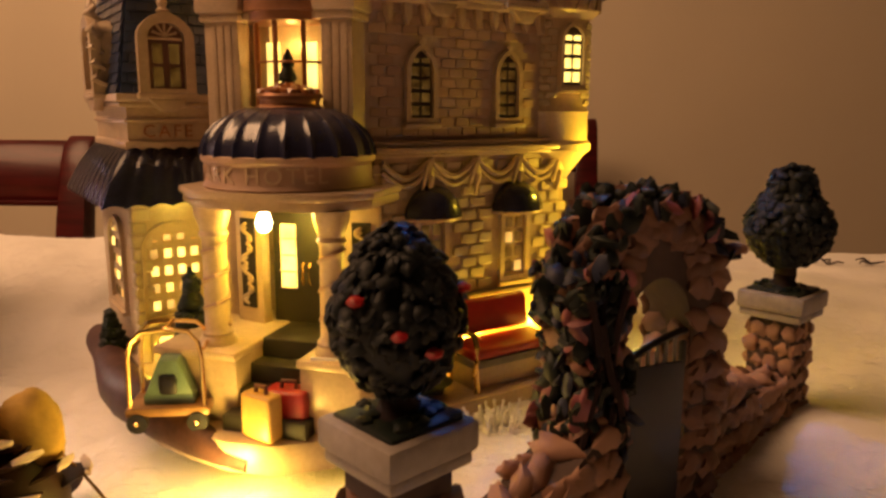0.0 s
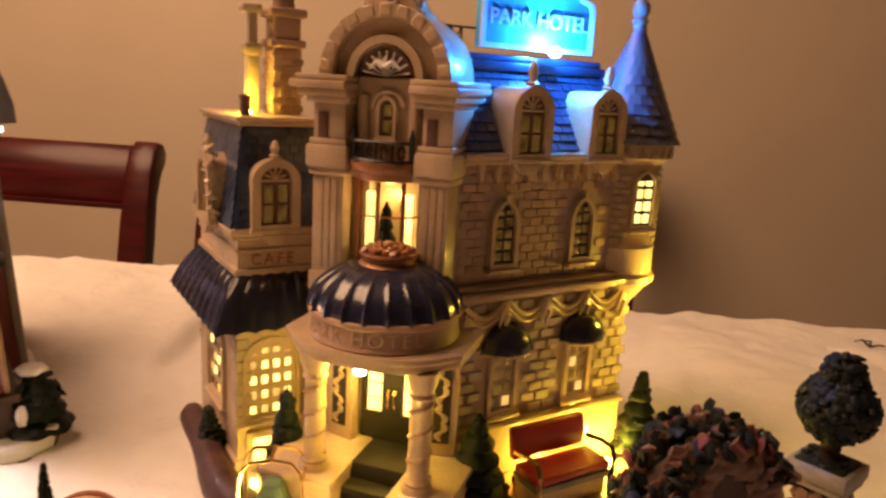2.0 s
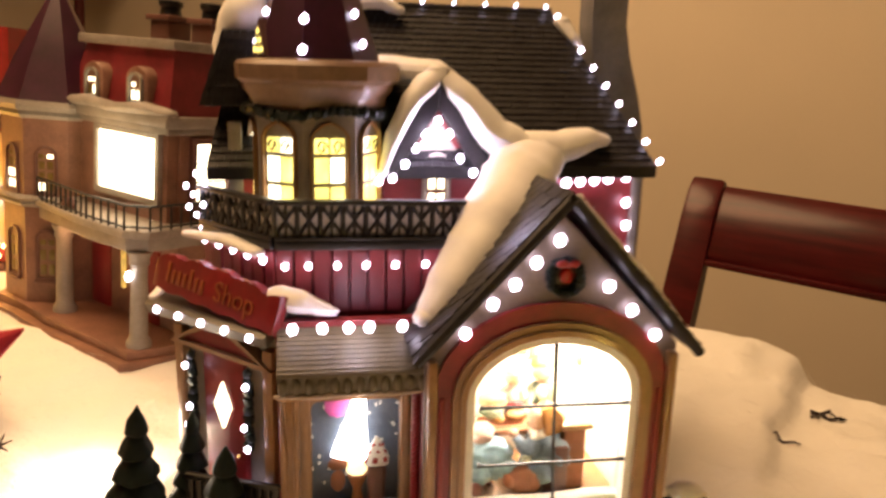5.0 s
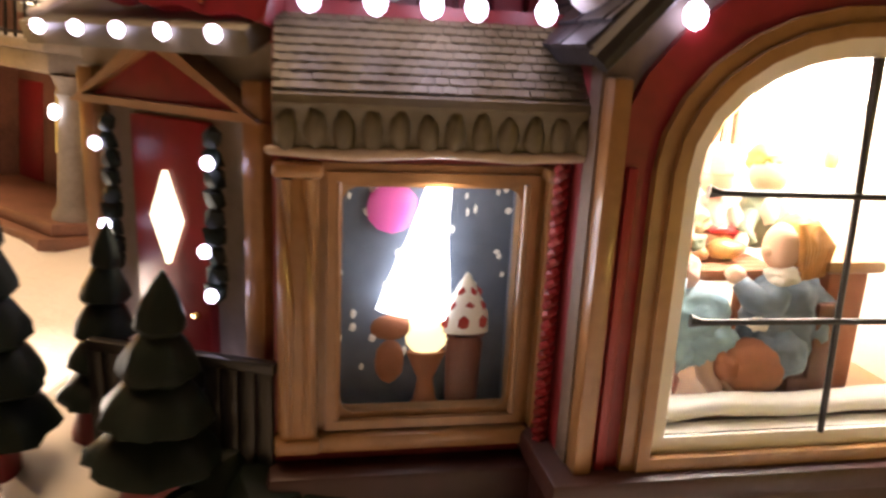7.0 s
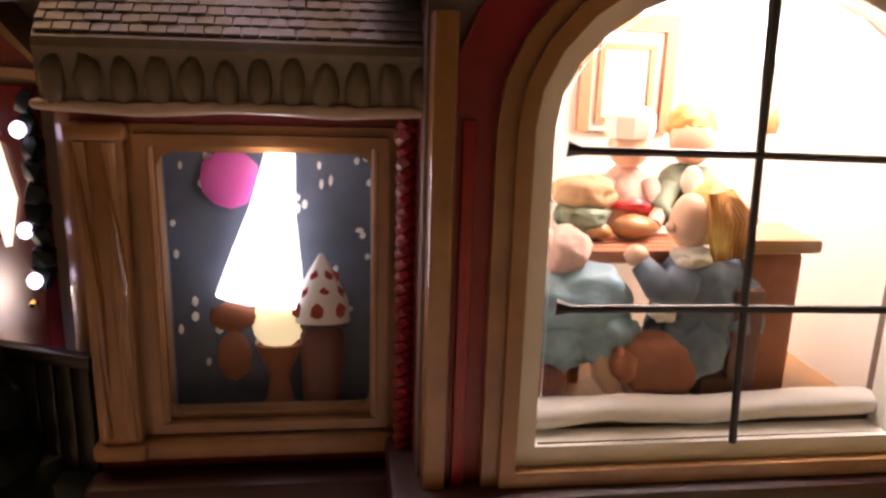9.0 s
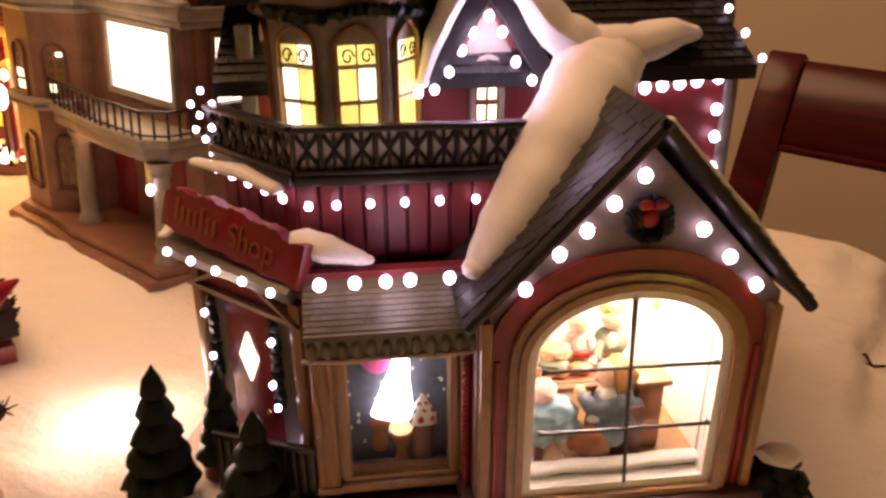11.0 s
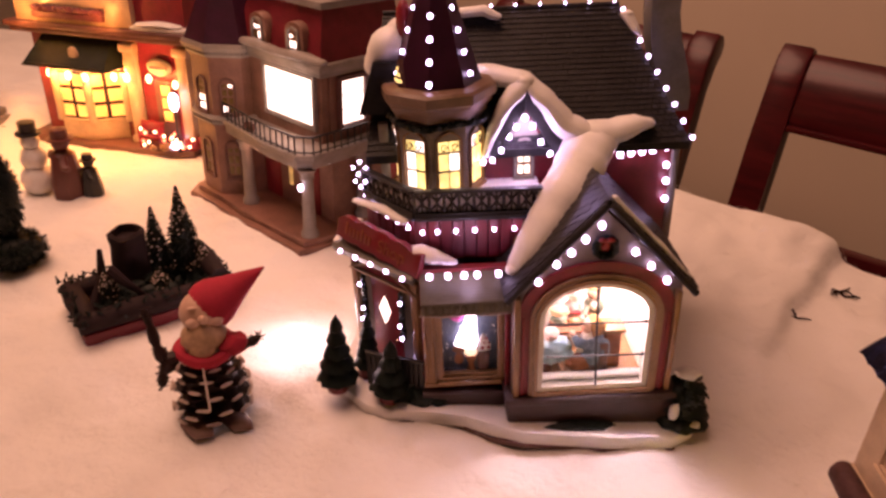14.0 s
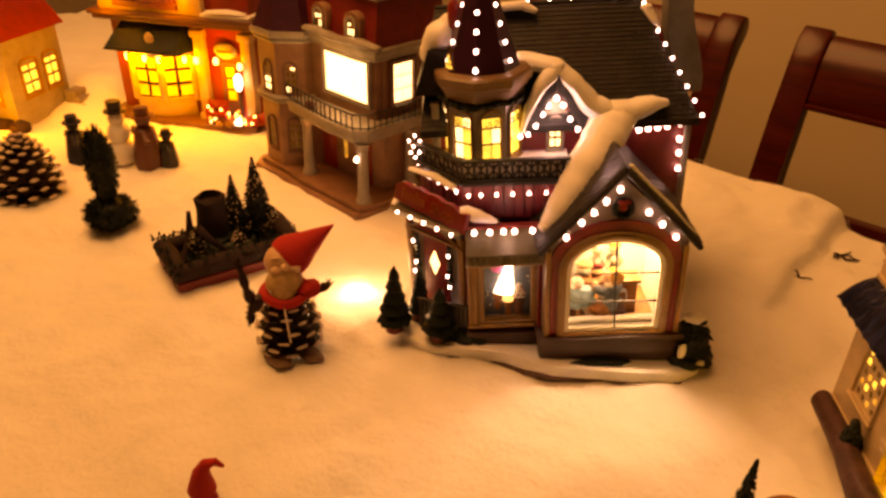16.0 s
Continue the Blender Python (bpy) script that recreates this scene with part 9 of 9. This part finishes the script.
def build_house():
    t = thing("toy_gabled_house", -1.305, 0.226, 0.7605, 30, "pale ceramic toy house with orange roof and lit windows", "toy building")
    bm = B()
    box(bm, -0.09, 0.05, 0.0, 0.12, 0.7605, 0.90)
    w = part("wall", bm, PLASTER, t)
    bm = B()
    plate(bm, [(-0.10, 0.895), (0.06, 0.895), (-0.02, 0.995)], -0.008, 0.13, None, 0.001)
    part("roof", bm, REDP, t)
    for cu in (-0.055, 0.012):
        window_set(w, at(cu, 0, 0), 0.017, 0.800, 0.845, 0.852, OCHRE, 0.003, 2, 3, G_YEL, BROWN)
    window_set(w, at(0.05, 0.045, 0, 90), 0.017, 0.805, 0.850, 0.858, OCHRE, 0.003, 2, 3, G_YEL, BROWN)
    window_set(w, at(0.05, 0.092, 0, 90), 0.014, 0.805, 0.850, 0.858, OCHRE, 0.003, 2, 3, G_YEL, BROWN)
    for k in range(5):
        bm = B()
        ball(bm, (-0.06 + 0.03 * k, -0.012, 0.768), (0.016, 0.012, 0.012), 2, 0.5, k)
        part("bush", bm, BARK, t)
    for k in range(3):
        bm = B()
        box(bm, 0.05 + 0.004, 0.09 - 0.008 * k, 0.10, 0.13, 0.7605 + 0.010 * k, 0.7705 + 0.010 * k, 0.001)
        part("step", bm, PLASTER, t)


build_house()
# unseen lamp added before the house to make its walls glow
lamp("house_fill_light", "POINT", (-1.22, 0.206, 0.80), 0.75, (1.0, 0.42, 0.04), 0.004)


# ---- loose ornaments on the snow ----
def pinecone(parent, x, y, z0, r, h, seed, tips=True, n=95, broad=1.0):
    """Overlapping woody scales in spiral rows, each tipped with frost."""
    rnd = random.Random(seed)
    bm = B()
    lathe(bm, [(r * 0.35, z0), (r * 0.62, z0 + h * 0.2), (r * 0.6, z0 + h * 0.55), (r * 0.35, z0 + h * 0.85), (0.001, z0 + h)], x, y, 12)
    part("core", bm, CONE, parent)
    sc, tp = B(), B()
    for k in range(n):
        f = (k + 0.5) / n
        a = k * 2.39996
        rad = r * (0.55 + 0.5 * math.sin(math.pi * min(1, 0.18 + f * 0.82)) ** 0.8) * (1 - 0.45 * f)
        z = z0 + h * (0.04 + 0.9 * f)
        tilt = -8 + 48 * f
        w = r * 0.23 * broad * (1 - 0.4 * f)
        m = Matrix.Translation((x, y, z)) @ Matrix.Rotation(a, 4, "Z") @ Matrix.Rotation(radians(-tilt), 4, "Y")
        ball(sc, (rad * 0.62, 0, 0), (rad * 0.42, w, r * 0.045), 1, 0.15, k, m)
        if tips:
            ball(tp, (rad * 1.0, 0, r * 0.012), (r * 0.055, w * 0.72, r * 0.05), 1, 0.25, k, m)
    part("scale", sc, CONE, parent, "dark woody scales", kind="stuff")
    if tips:
        part("frost", tp, CONETIP, parent, "frosted pale scale tips", kind="stuff")
    else:
        tp.free()


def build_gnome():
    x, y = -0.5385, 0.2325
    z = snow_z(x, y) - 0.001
    t = thing("pinecone_gnome", x, y, z, 0, "pinecone gnome doll ornament with a red felt hat on snow", "gnome ornament")
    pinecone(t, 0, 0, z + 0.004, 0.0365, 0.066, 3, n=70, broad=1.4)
    # face, hat and arms of the doll laid out to fit the camera's view
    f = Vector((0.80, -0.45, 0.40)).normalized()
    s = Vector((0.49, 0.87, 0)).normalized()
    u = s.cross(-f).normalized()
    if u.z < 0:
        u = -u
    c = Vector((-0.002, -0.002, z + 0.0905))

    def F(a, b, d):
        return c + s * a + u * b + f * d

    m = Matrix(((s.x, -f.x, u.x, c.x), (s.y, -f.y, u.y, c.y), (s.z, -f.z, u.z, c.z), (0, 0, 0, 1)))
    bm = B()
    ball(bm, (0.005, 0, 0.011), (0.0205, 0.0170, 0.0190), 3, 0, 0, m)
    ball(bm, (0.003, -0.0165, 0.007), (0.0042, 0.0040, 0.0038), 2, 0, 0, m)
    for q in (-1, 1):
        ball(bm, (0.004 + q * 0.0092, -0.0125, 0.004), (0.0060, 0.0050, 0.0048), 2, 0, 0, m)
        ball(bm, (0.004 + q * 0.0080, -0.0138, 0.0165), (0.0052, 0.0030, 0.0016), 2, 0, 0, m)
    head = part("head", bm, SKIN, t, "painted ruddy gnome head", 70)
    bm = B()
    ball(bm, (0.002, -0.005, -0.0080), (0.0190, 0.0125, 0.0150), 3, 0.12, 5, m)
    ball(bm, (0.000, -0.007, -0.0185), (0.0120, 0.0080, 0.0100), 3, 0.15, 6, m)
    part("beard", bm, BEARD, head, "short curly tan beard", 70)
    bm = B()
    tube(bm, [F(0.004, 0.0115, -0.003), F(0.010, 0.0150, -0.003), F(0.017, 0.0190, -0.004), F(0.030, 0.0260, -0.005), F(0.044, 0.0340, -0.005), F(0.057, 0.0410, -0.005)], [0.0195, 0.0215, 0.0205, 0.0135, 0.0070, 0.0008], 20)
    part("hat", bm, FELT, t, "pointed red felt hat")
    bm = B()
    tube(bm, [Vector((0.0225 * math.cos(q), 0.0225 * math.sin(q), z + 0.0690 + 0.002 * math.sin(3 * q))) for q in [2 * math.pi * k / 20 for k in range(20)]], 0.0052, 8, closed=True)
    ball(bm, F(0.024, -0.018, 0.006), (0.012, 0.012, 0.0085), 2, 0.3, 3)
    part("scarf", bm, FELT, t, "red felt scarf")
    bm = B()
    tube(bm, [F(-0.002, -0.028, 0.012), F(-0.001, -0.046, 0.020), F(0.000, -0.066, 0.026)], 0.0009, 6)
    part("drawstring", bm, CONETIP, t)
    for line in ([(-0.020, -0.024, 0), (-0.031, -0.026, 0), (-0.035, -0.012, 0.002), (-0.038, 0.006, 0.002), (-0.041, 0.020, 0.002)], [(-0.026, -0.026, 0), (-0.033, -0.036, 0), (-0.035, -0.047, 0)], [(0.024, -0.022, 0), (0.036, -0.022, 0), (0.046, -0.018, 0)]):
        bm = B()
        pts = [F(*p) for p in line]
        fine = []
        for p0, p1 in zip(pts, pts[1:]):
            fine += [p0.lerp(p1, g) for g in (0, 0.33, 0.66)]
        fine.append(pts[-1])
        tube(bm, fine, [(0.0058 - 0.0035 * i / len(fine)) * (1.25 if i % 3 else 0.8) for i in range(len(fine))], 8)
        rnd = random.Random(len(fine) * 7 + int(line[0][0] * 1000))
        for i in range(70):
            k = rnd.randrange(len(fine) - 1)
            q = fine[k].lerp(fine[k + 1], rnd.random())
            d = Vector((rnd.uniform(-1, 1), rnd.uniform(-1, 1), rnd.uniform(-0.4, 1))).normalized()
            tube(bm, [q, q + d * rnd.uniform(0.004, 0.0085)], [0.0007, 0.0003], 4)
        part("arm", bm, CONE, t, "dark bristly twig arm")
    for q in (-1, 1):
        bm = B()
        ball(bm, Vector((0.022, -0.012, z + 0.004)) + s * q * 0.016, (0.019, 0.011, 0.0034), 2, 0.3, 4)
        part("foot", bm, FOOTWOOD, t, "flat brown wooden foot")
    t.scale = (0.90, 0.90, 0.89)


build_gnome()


def build_sled():
    x, y = -0.706, 0.270
    z = snow_z(x, y) - 0.003
    t = thing("log_planter", x, y, z, 78, "dark log planter with bottle-brush trees standing in snow", "planter ornament")
    bm = B()
    box(bm, -0.066, 0.066, -0.037, 0.037, z, z + 0.014, 0.002)
    part("board", bm, MAROON, t, "dark red wooden base board")
    for yy in (-0.031, 0.031):
        bm = B()
        tube(bm, [(-0.068, yy, z + 0.022), (-0.02, yy, z + 0.024), (0.030, yy, z + 0.023), (0.068, yy, z + 0.027)], [0.0085, 0.0105, 0.0095, 0.0100], 10)
        part("log", bm, BARK, t)
    for xx, zz in ((-0.060, 0.026), (0.060, 0.036)):
        bm = B()
        tube(bm, [(xx, -0.033, z + zz - 0.002), (xx, 0.0, z + zz), (xx, 0.033, z + zz - 0.001)], [0.0085, 0.0105, 0.009], 10)
        part("log", bm, BARK, t)
    bm = B()
    lathe(bm, [(0.0195, z + 0.012), (0.0160, z + 0.030), (0.0140, z + 0.058), (0.0150, z + 0.072), (0.0120, z + 0.074), (0.011, z + 0.066), (0.001, z + 0.065)], -0.004, 0.026, 28, wave=0.16, lobes=5)
    for v in bm.verts:
        v.co += 0.0028 * noise.noise_vector(v.co * 110)
    part("stump", bm, BARK, t, "hollow dark tree stump")
    for p in ([(-0.042, 0.006, z + 0.02), (-0.034, 0.010, z + 0.046), (-0.032, 0.012, z + 0.068)], [(-0.030, -0.004, z + 0.055), (-0.020, -0.012, z + 0.042), (-0.006, -0.016, z + 0.026)], [(-0.052, -0.010, z + 0.02), (-0.036, 0.004, z + 0.046)]):
        bm = B()
        tube(bm, p, [0.0055] + [0.0042] * (len(p) - 2) + [0.0022], 8)
        part("branch", bm, BARK, t)
    for px, py, h, r in ((0.044, 0.016, 0.112, 0.0250), (0.020, 0.022, 0.094, 0.0185), (-0.034, -0.004, 0.056, 0.0150), (0.056, -0.002, 0.056, 0.018), (0.010, -0.012, 0.048, 0.015)):
        bm = B()
        tube(bm, [(px, py, z + 0.010), (px, py, z + h)], [0.0012, 0.0006], 6)
        tr = part("brush_tree", bm, BARK, t, "small dark bottle-brush tree flecked with frost")
        sc, fr = B(), B()
        rnd = random.Random(int(h * 1000))
        lathe(sc, [(r * 0.72, z + 0.014), (r * 0.5, z + 0.014 + (h - 0.014) * 0.35), (r * 0.2, z + 0.014 + (h - 0.014) * 0.75), (0.0006, z + h - 0.002)], px, py, 12)
        for k in range(760):
            f = rnd.random() ** 0.8
            a = rnd.uniform(0, 6.283)
            rr = (r * (1 - f) + 0.001) * rnd.uniform(0.85, 1.1)
            zz = z + 0.016 + (h - 0.016) * f
            e = Vector((px + rr * math.cos(a), py + rr * math.sin(a), zz - 0.002))
            tube(sc, [(px, py, zz), e], [0.0013, 0.0008], 4)
            if k % 6 == 0:
                ball(fr, e, 0.0010, 1)
        part("bristle", sc, FIR, tr, kind="stuff")
        part("frost", fr, CONETIP, tr, kind="stuff")
    bm = B()
    leafage(bm, (0.0, 0, z + 0.020), (0.060, 0.028, 0.014), 160, 0.0055, 4, 0.4)
    rnd = random.Random(31)
    for k in range(420):
        e = rnd.random()
        px, py = (rnd.uniform(-0.068, 0.068), rnd.choice((-0.033, 0.033))) if e < 0.68 else (rnd.choice((-0.064, 0.064)), rnd.uniform(-0.034, 0.034))
        q = Vector((px + rnd.uniform(-0.007, 0.007), py + rnd.uniform(-0.007, 0.007), z + 0.030 + rnd.uniform(-0.010, 0.006)))
        d = Vector((rnd.uniform(-1, 1), rnd.uniform(-1, 1), rnd.uniform(-0.2, 1))).normalized()
        tube(bm, [q, q + d * rnd.uniform(0.003, 0.007)], [0.0016, 0.0006], 4)
    part("moss", bm, FIR, t, kind="stuff")


build_sled()


def build_double_topiary():
    x, y = -0.872, 0.216
    z = snow_z(x, y) - 0.001
    t = thing("bristle_topiary", x, y, z, 0, "dark green bristle topiary of two balls on a stem", "toy tree")
    bm = B()
    tube(bm, [(0, 0, z), (0, 0, z + 0.120)], 0.004, 8)
    part("stem", bm, BARK, t)
    for cz, rr in ((z + 0.022, (0.030, 0.030, 0.020)), (z + 0.082, (0.0175, 0.0175, 0.046))):
        bm = B()
        ball(bm, (0, 0, cz), tuple(q * 0.9 for q in rr), 3, 0.18, 3)
        rnd = random.Random(int(cz * 1000))
        for k in range(800):
            zz = rnd.uniform(-1, 1)
            a = rnd.uniform(0, 6.283)
            q = math.sqrt(1 - zz * zz)
            d = Vector((rr[0] * q * math.cos(a), rr[1] * q * math.sin(a), rr[2] * zz))
            tube(bm, [Vector((0, 0, cz)) + d * 0.7, Vector((0, 0, cz)) + d * rnd.uniform(0.98, 1.14)], [0.0010, 0.0004], 3)
        part("bristle_ball", bm, FIR, t, "", 60, "stuff")


build_double_topiary()


def build_pinecone():
    x, y = -1.023, 0.177
    z = snow_z(x, y) - 0.002
    t = thing("pinecone", x, y, z, 0, "large brown pinecone with frosted tips on snow", "pinecone")
    pinecone(t, 0, 0, z, 0.046, 0.075, 9)


build_pinecone()


def build_snowman():
    x, y = -1.036, 0.308
    z = snow_z(x, y) - 0.001
    bm = B()
    for c, r in ((0.018, 0.020), (0.046, 0.0155), (0.068, 0.011)):
        ball(bm, (0, 0, c), (r, r, r * 1.02), 3)
    solo("toy_snowman", bm, PSNOW, x, y, z, 0, "small white snowman figure in a black hat", "snowman figure")
    bm = B()
    lathe(bm, [(0.0145, 0), (0.0145, 0.002), (0.0095, 0.0025), (0.0100, 0.015), (0.004, 0.0155)], 0, 0, 16)
    solo("black_hat", bm, BLACK, x, y, z + 0.0765, 0, "black top hat on the snowman's head", "hat")


build_snowman()


def build_caroler(x, y, mat, label, s=1.0):
    z = snow_z(x, y) - 0.001
    bm = B()
    lathe(bm, [(0.0150, 0), (0.0155, 0.010), (0.0125, 0.030), (0.0105, 0.044), (0.005, 0.049)], 0, 0, 14, wave=0.06, lobes=7)
    ball(bm, (0, 0, 0.055), 0.0085, 2)
    lathe(bm, [(0.0125, 0.0585), (0.0125, 0.060), (0.0082, 0.0605), (0.0078, 0.069), (0.003, 0.0705)], 0.001, 0, 14)
    tube(bm, [(0.008, -0.003, 0.042), (0.015, -0.006, 0.034), (0.020, -0.004, 0.034)], [0.0045, 0.004, 0.003], 8)
    tube(bm, [(-0.008, -0.003, 0.042), (-0.016, -0.004, 0.038), (-0.021, -0.002, 0.040)], [0.0045, 0.004, 0.003], 8)
    bmesh.ops.scale(bm, vec=(s, s, s), verts=bm.verts[:])
    solo("plain_figurine", bm, mat, x, y, z, 0, label, "figurine", "figurines round the snowman")


build_caroler(-1.004, 0.330, REDBROWN, "small dark red clothed figurine beside the snowman", 1.25)
build_caroler(-0.985, 0.350, BLACK, "small black clothed figurine holding on to another", 0.8)
build_caroler(-1.078, 0.264, NAVYLEAF, "small dark blue clothed figurine beside the snowman", 1.0)


def build_doll():
    x, y = -0.106, 0.292
    z = snow_z(x, y) - 0.001
    t = thing("pinecone_ornament", x, y, z, 0, "hooded pinecone doll ornament with a gold wire loop", "pinecone")
    pinecone(t, 0.013, 0.014, z, 0.0380, 0.050, 5, True, 34, 1.7)
    bm = B()
    tube(bm, [(-0.020 + 0.074 * f, 0.030 + 0.002 * f, z + 0.040 + 0.012 * math.sin(math.pi * f) - 0.040 * f ** 2.2) for f in [k / 20 for k in range(21)]], 0.0007, 6)
    part("wire_loop", bm, GOLD, t)
    # the doll's head, with nose and cheeks
    bm = B()
    ball(bm, (-0.004, 0.006, z + 0.0665), (0.0155, 0.0155, 0.0160), 3)
    ball(bm, (-0.0005, -0.0065, z + 0.0745), (0.0024, 0.0026, 0.0022), 2)
    for s in (-1, 1):
        ball(bm, (-0.001 + s * 0.0065, -0.0070, z + 0.0700), (0.004, 0.0035, 0.0035), 2)
    part("hooded_doll_head", bm, SKIN, t, "smooth pale doll head with nose and cheeks under the hood", 70)
    bm = B()
    d = Vector((0.28, -0.68, 0.68)).normalized()
    c = Vector((-0.004, 0.006, z + 0.0665))
    ball(bm, c - d * 0.0050, (0.0176, 0.0176, 0.0176), 3, 0.04, 2)
    e1 = d.cross(Vector((0, 0, 1))).normalized()
    e2 = e1.cross(d)
    tube(bm, [c + d * 0.0020 + 0.0160 * (e1 * math.cos(q) + e2 * math.sin(q)) for q in [2 * math.pi * k / 28 for k in range(28)]], 0.0021, 8, closed=True)
    part("hood", bm, TEDDY, t, "soft brown felt hood")
    bm = B()
    crumpled(bm, (0.020, 0.022, z + 0.050), (0.013, 0.010, 0.017), 4, 0.14)
    part("collar", bm, YFELT, t, "yellow felt collar behind the hood", 70)
    x2, y2 = -0.141, 0.316
    z2 = snow_z(x2, y2) - 0.001
    t = thing("brush_tree", x2, y2, z2, 0, "small dark bottle-brush tree in the snow", "toy tree")
    bm = B()
    tube(bm, [(0, 0, z2), (0, 0, 0.846)], [0.0016, 0.0006], 6)
    part("stem", bm, BARK, t)
    bm = B()
    rnd = random.Random(8)
    for k in range(320):
        f = rnd.random() ** 0.8
        a = rnd.uniform(0, 6.283)
        rr = 0.0115 * (1 - f) + 0.001
        zz = z2 + 0.012 + (0.846 - z2 - 0.012) * f
        tube(bm, [(0, 0, zz), (rr * math.cos(a), rr * math.sin(a), zz - 0.0015)], [0.0011, 0.0006], 4)
    part("bristle", bm, FIR, t, kind="stuff")


build_doll()


def build_red_hat():
    x, y = -0.432, 0.079
    z = snow_z(x, y) - 0.001
    bm = B()
    tube(bm, [(0, 0, 0), (0, 0, 0.012), (0.001, 0.001, 0.028), (0.004, 0.004, 0.037), (0.009, 0.009, 0.0395), (0.013, 0.013, 0.035)], [0.0125, 0.0105, 0.0065, 0.0042, 0.0030, 0.0012], 14)
    solo("felt_hat", bm, FELT, x, y, z, 0, "pointed red felt gnome hat with drooping tip", "hat")


build_red_hat()

# unseen bulbs of the light string, half sunk, added for glow pools
for x, y, w, c in ((-0.560, 0.332, 0.200, (1.0, 0.80, 0.55)), (-0.012, 0.322, 0.200, (1.0, 0.70, 0.10))):
    z = snow_z(x, y)
    bm = B()
    ball(bm, (0, 0, 0.0), (0.0028, 0.0028, 0.0032), 2)
    solo("added_bulb", bm, G_WHT, x, y, z, 0, "added warm bulb half sunk in cotton snow", "light bulb")
    # the light itself floats above the bulb to widen the pool
    lamp("glow_pool_light", "POINT", (x, y, z + 0.016), w, c, 0.008)


def build_tuft():
    """A tuft of white bristles by the low wall."""
    rnd = random.Random(6)
    x, y = 0.098, 0.375
    z = snow_z(x, y) - 0.002
    bm = B()
    for k in range(60):
        a, r, h = rnd.uniform(0, 6.283), 0.014 * rnd.random() ** 0.6, rnd.uniform(0.006, 0.013)
        p = Vector((r * math.cos(a), r * math.sin(a) * 0.6, 0))
        q = p * 1.25 + Vector((rnd.uniform(-0.002, 0.002), rnd.uniform(-0.002, 0.002), h))
        tube(bm, [p, p.lerp(q, 0.6), q], [0.0006, 0.0005, 0.0007], 5)
        ball(bm, q, 0.0009, 1)
    solo("frost_tuft", bm, PSNOW, x, y, z, 20, "tuft of white bristles standing in the snow", "snow tuft")


build_tuft()


def build_twigs():
    rnd = random.Random(2)
    for x, y in ((-0.230, 0.786), (-0.222, 0.780), (-0.245, 0.70), (0.42, 0.80), (0.47, 0.82)):
        z = snow_z(x, y) + 0.001
        bm = B()
        for k in range(4):
            a = rnd.uniform(0, 6.28)
            tube(bm, [(0, 0, 0.001), (0.008 * math.cos(a), 0.008 * math.sin(a), rnd.uniform(0.001, 0.006)), (0.014 * math.cos(a + 0.6), 0.014 * math.sin(a + 0.6), rnd.uniform(0, 0.004))], [0.0012, 0.001, 0.0006], 5)
        solo("dry_twig", bm, BARK, x, y, z, 0, "bit of dark dry twig lying on snow", "twig", "bits of twig on the snow")


build_twigs()


def build_post_lamp():
    # dark pole with a broad top; its base and lamp shape are guessed
    t = thing("floor_lamp", -2.93, 1.72, 0.0, 0, "dark brown pole with a broad dark top before the wall", "floor lamp")
    bm = B()
    lathe(bm, [(0.14, 0.0), (0.14, 0.02), (0.06, 0.035), (0.024, 0.05)], 0, 0, 24)
    part("base", bm, MAHOG, t)
    bm = B()
    lathe(bm, [(0.020, 0.05), (0.020, 0.7), (0.026, 0.72), (0.020, 0.74), (0.018, 1.36)], 0, 0, 16)
    part("pole", bm, MAHOG, t)
    bm = B()
    lathe(bm, [(0.03, 1.33), (0.10, 1.31), (0.105, 1.33), (0.07, 1.52), (0.03, 1.53)], 0.02, 0, 24)
    part("shade", bm, BROWN, t, "broad dark brown top of the pole")


build_post_lamp()
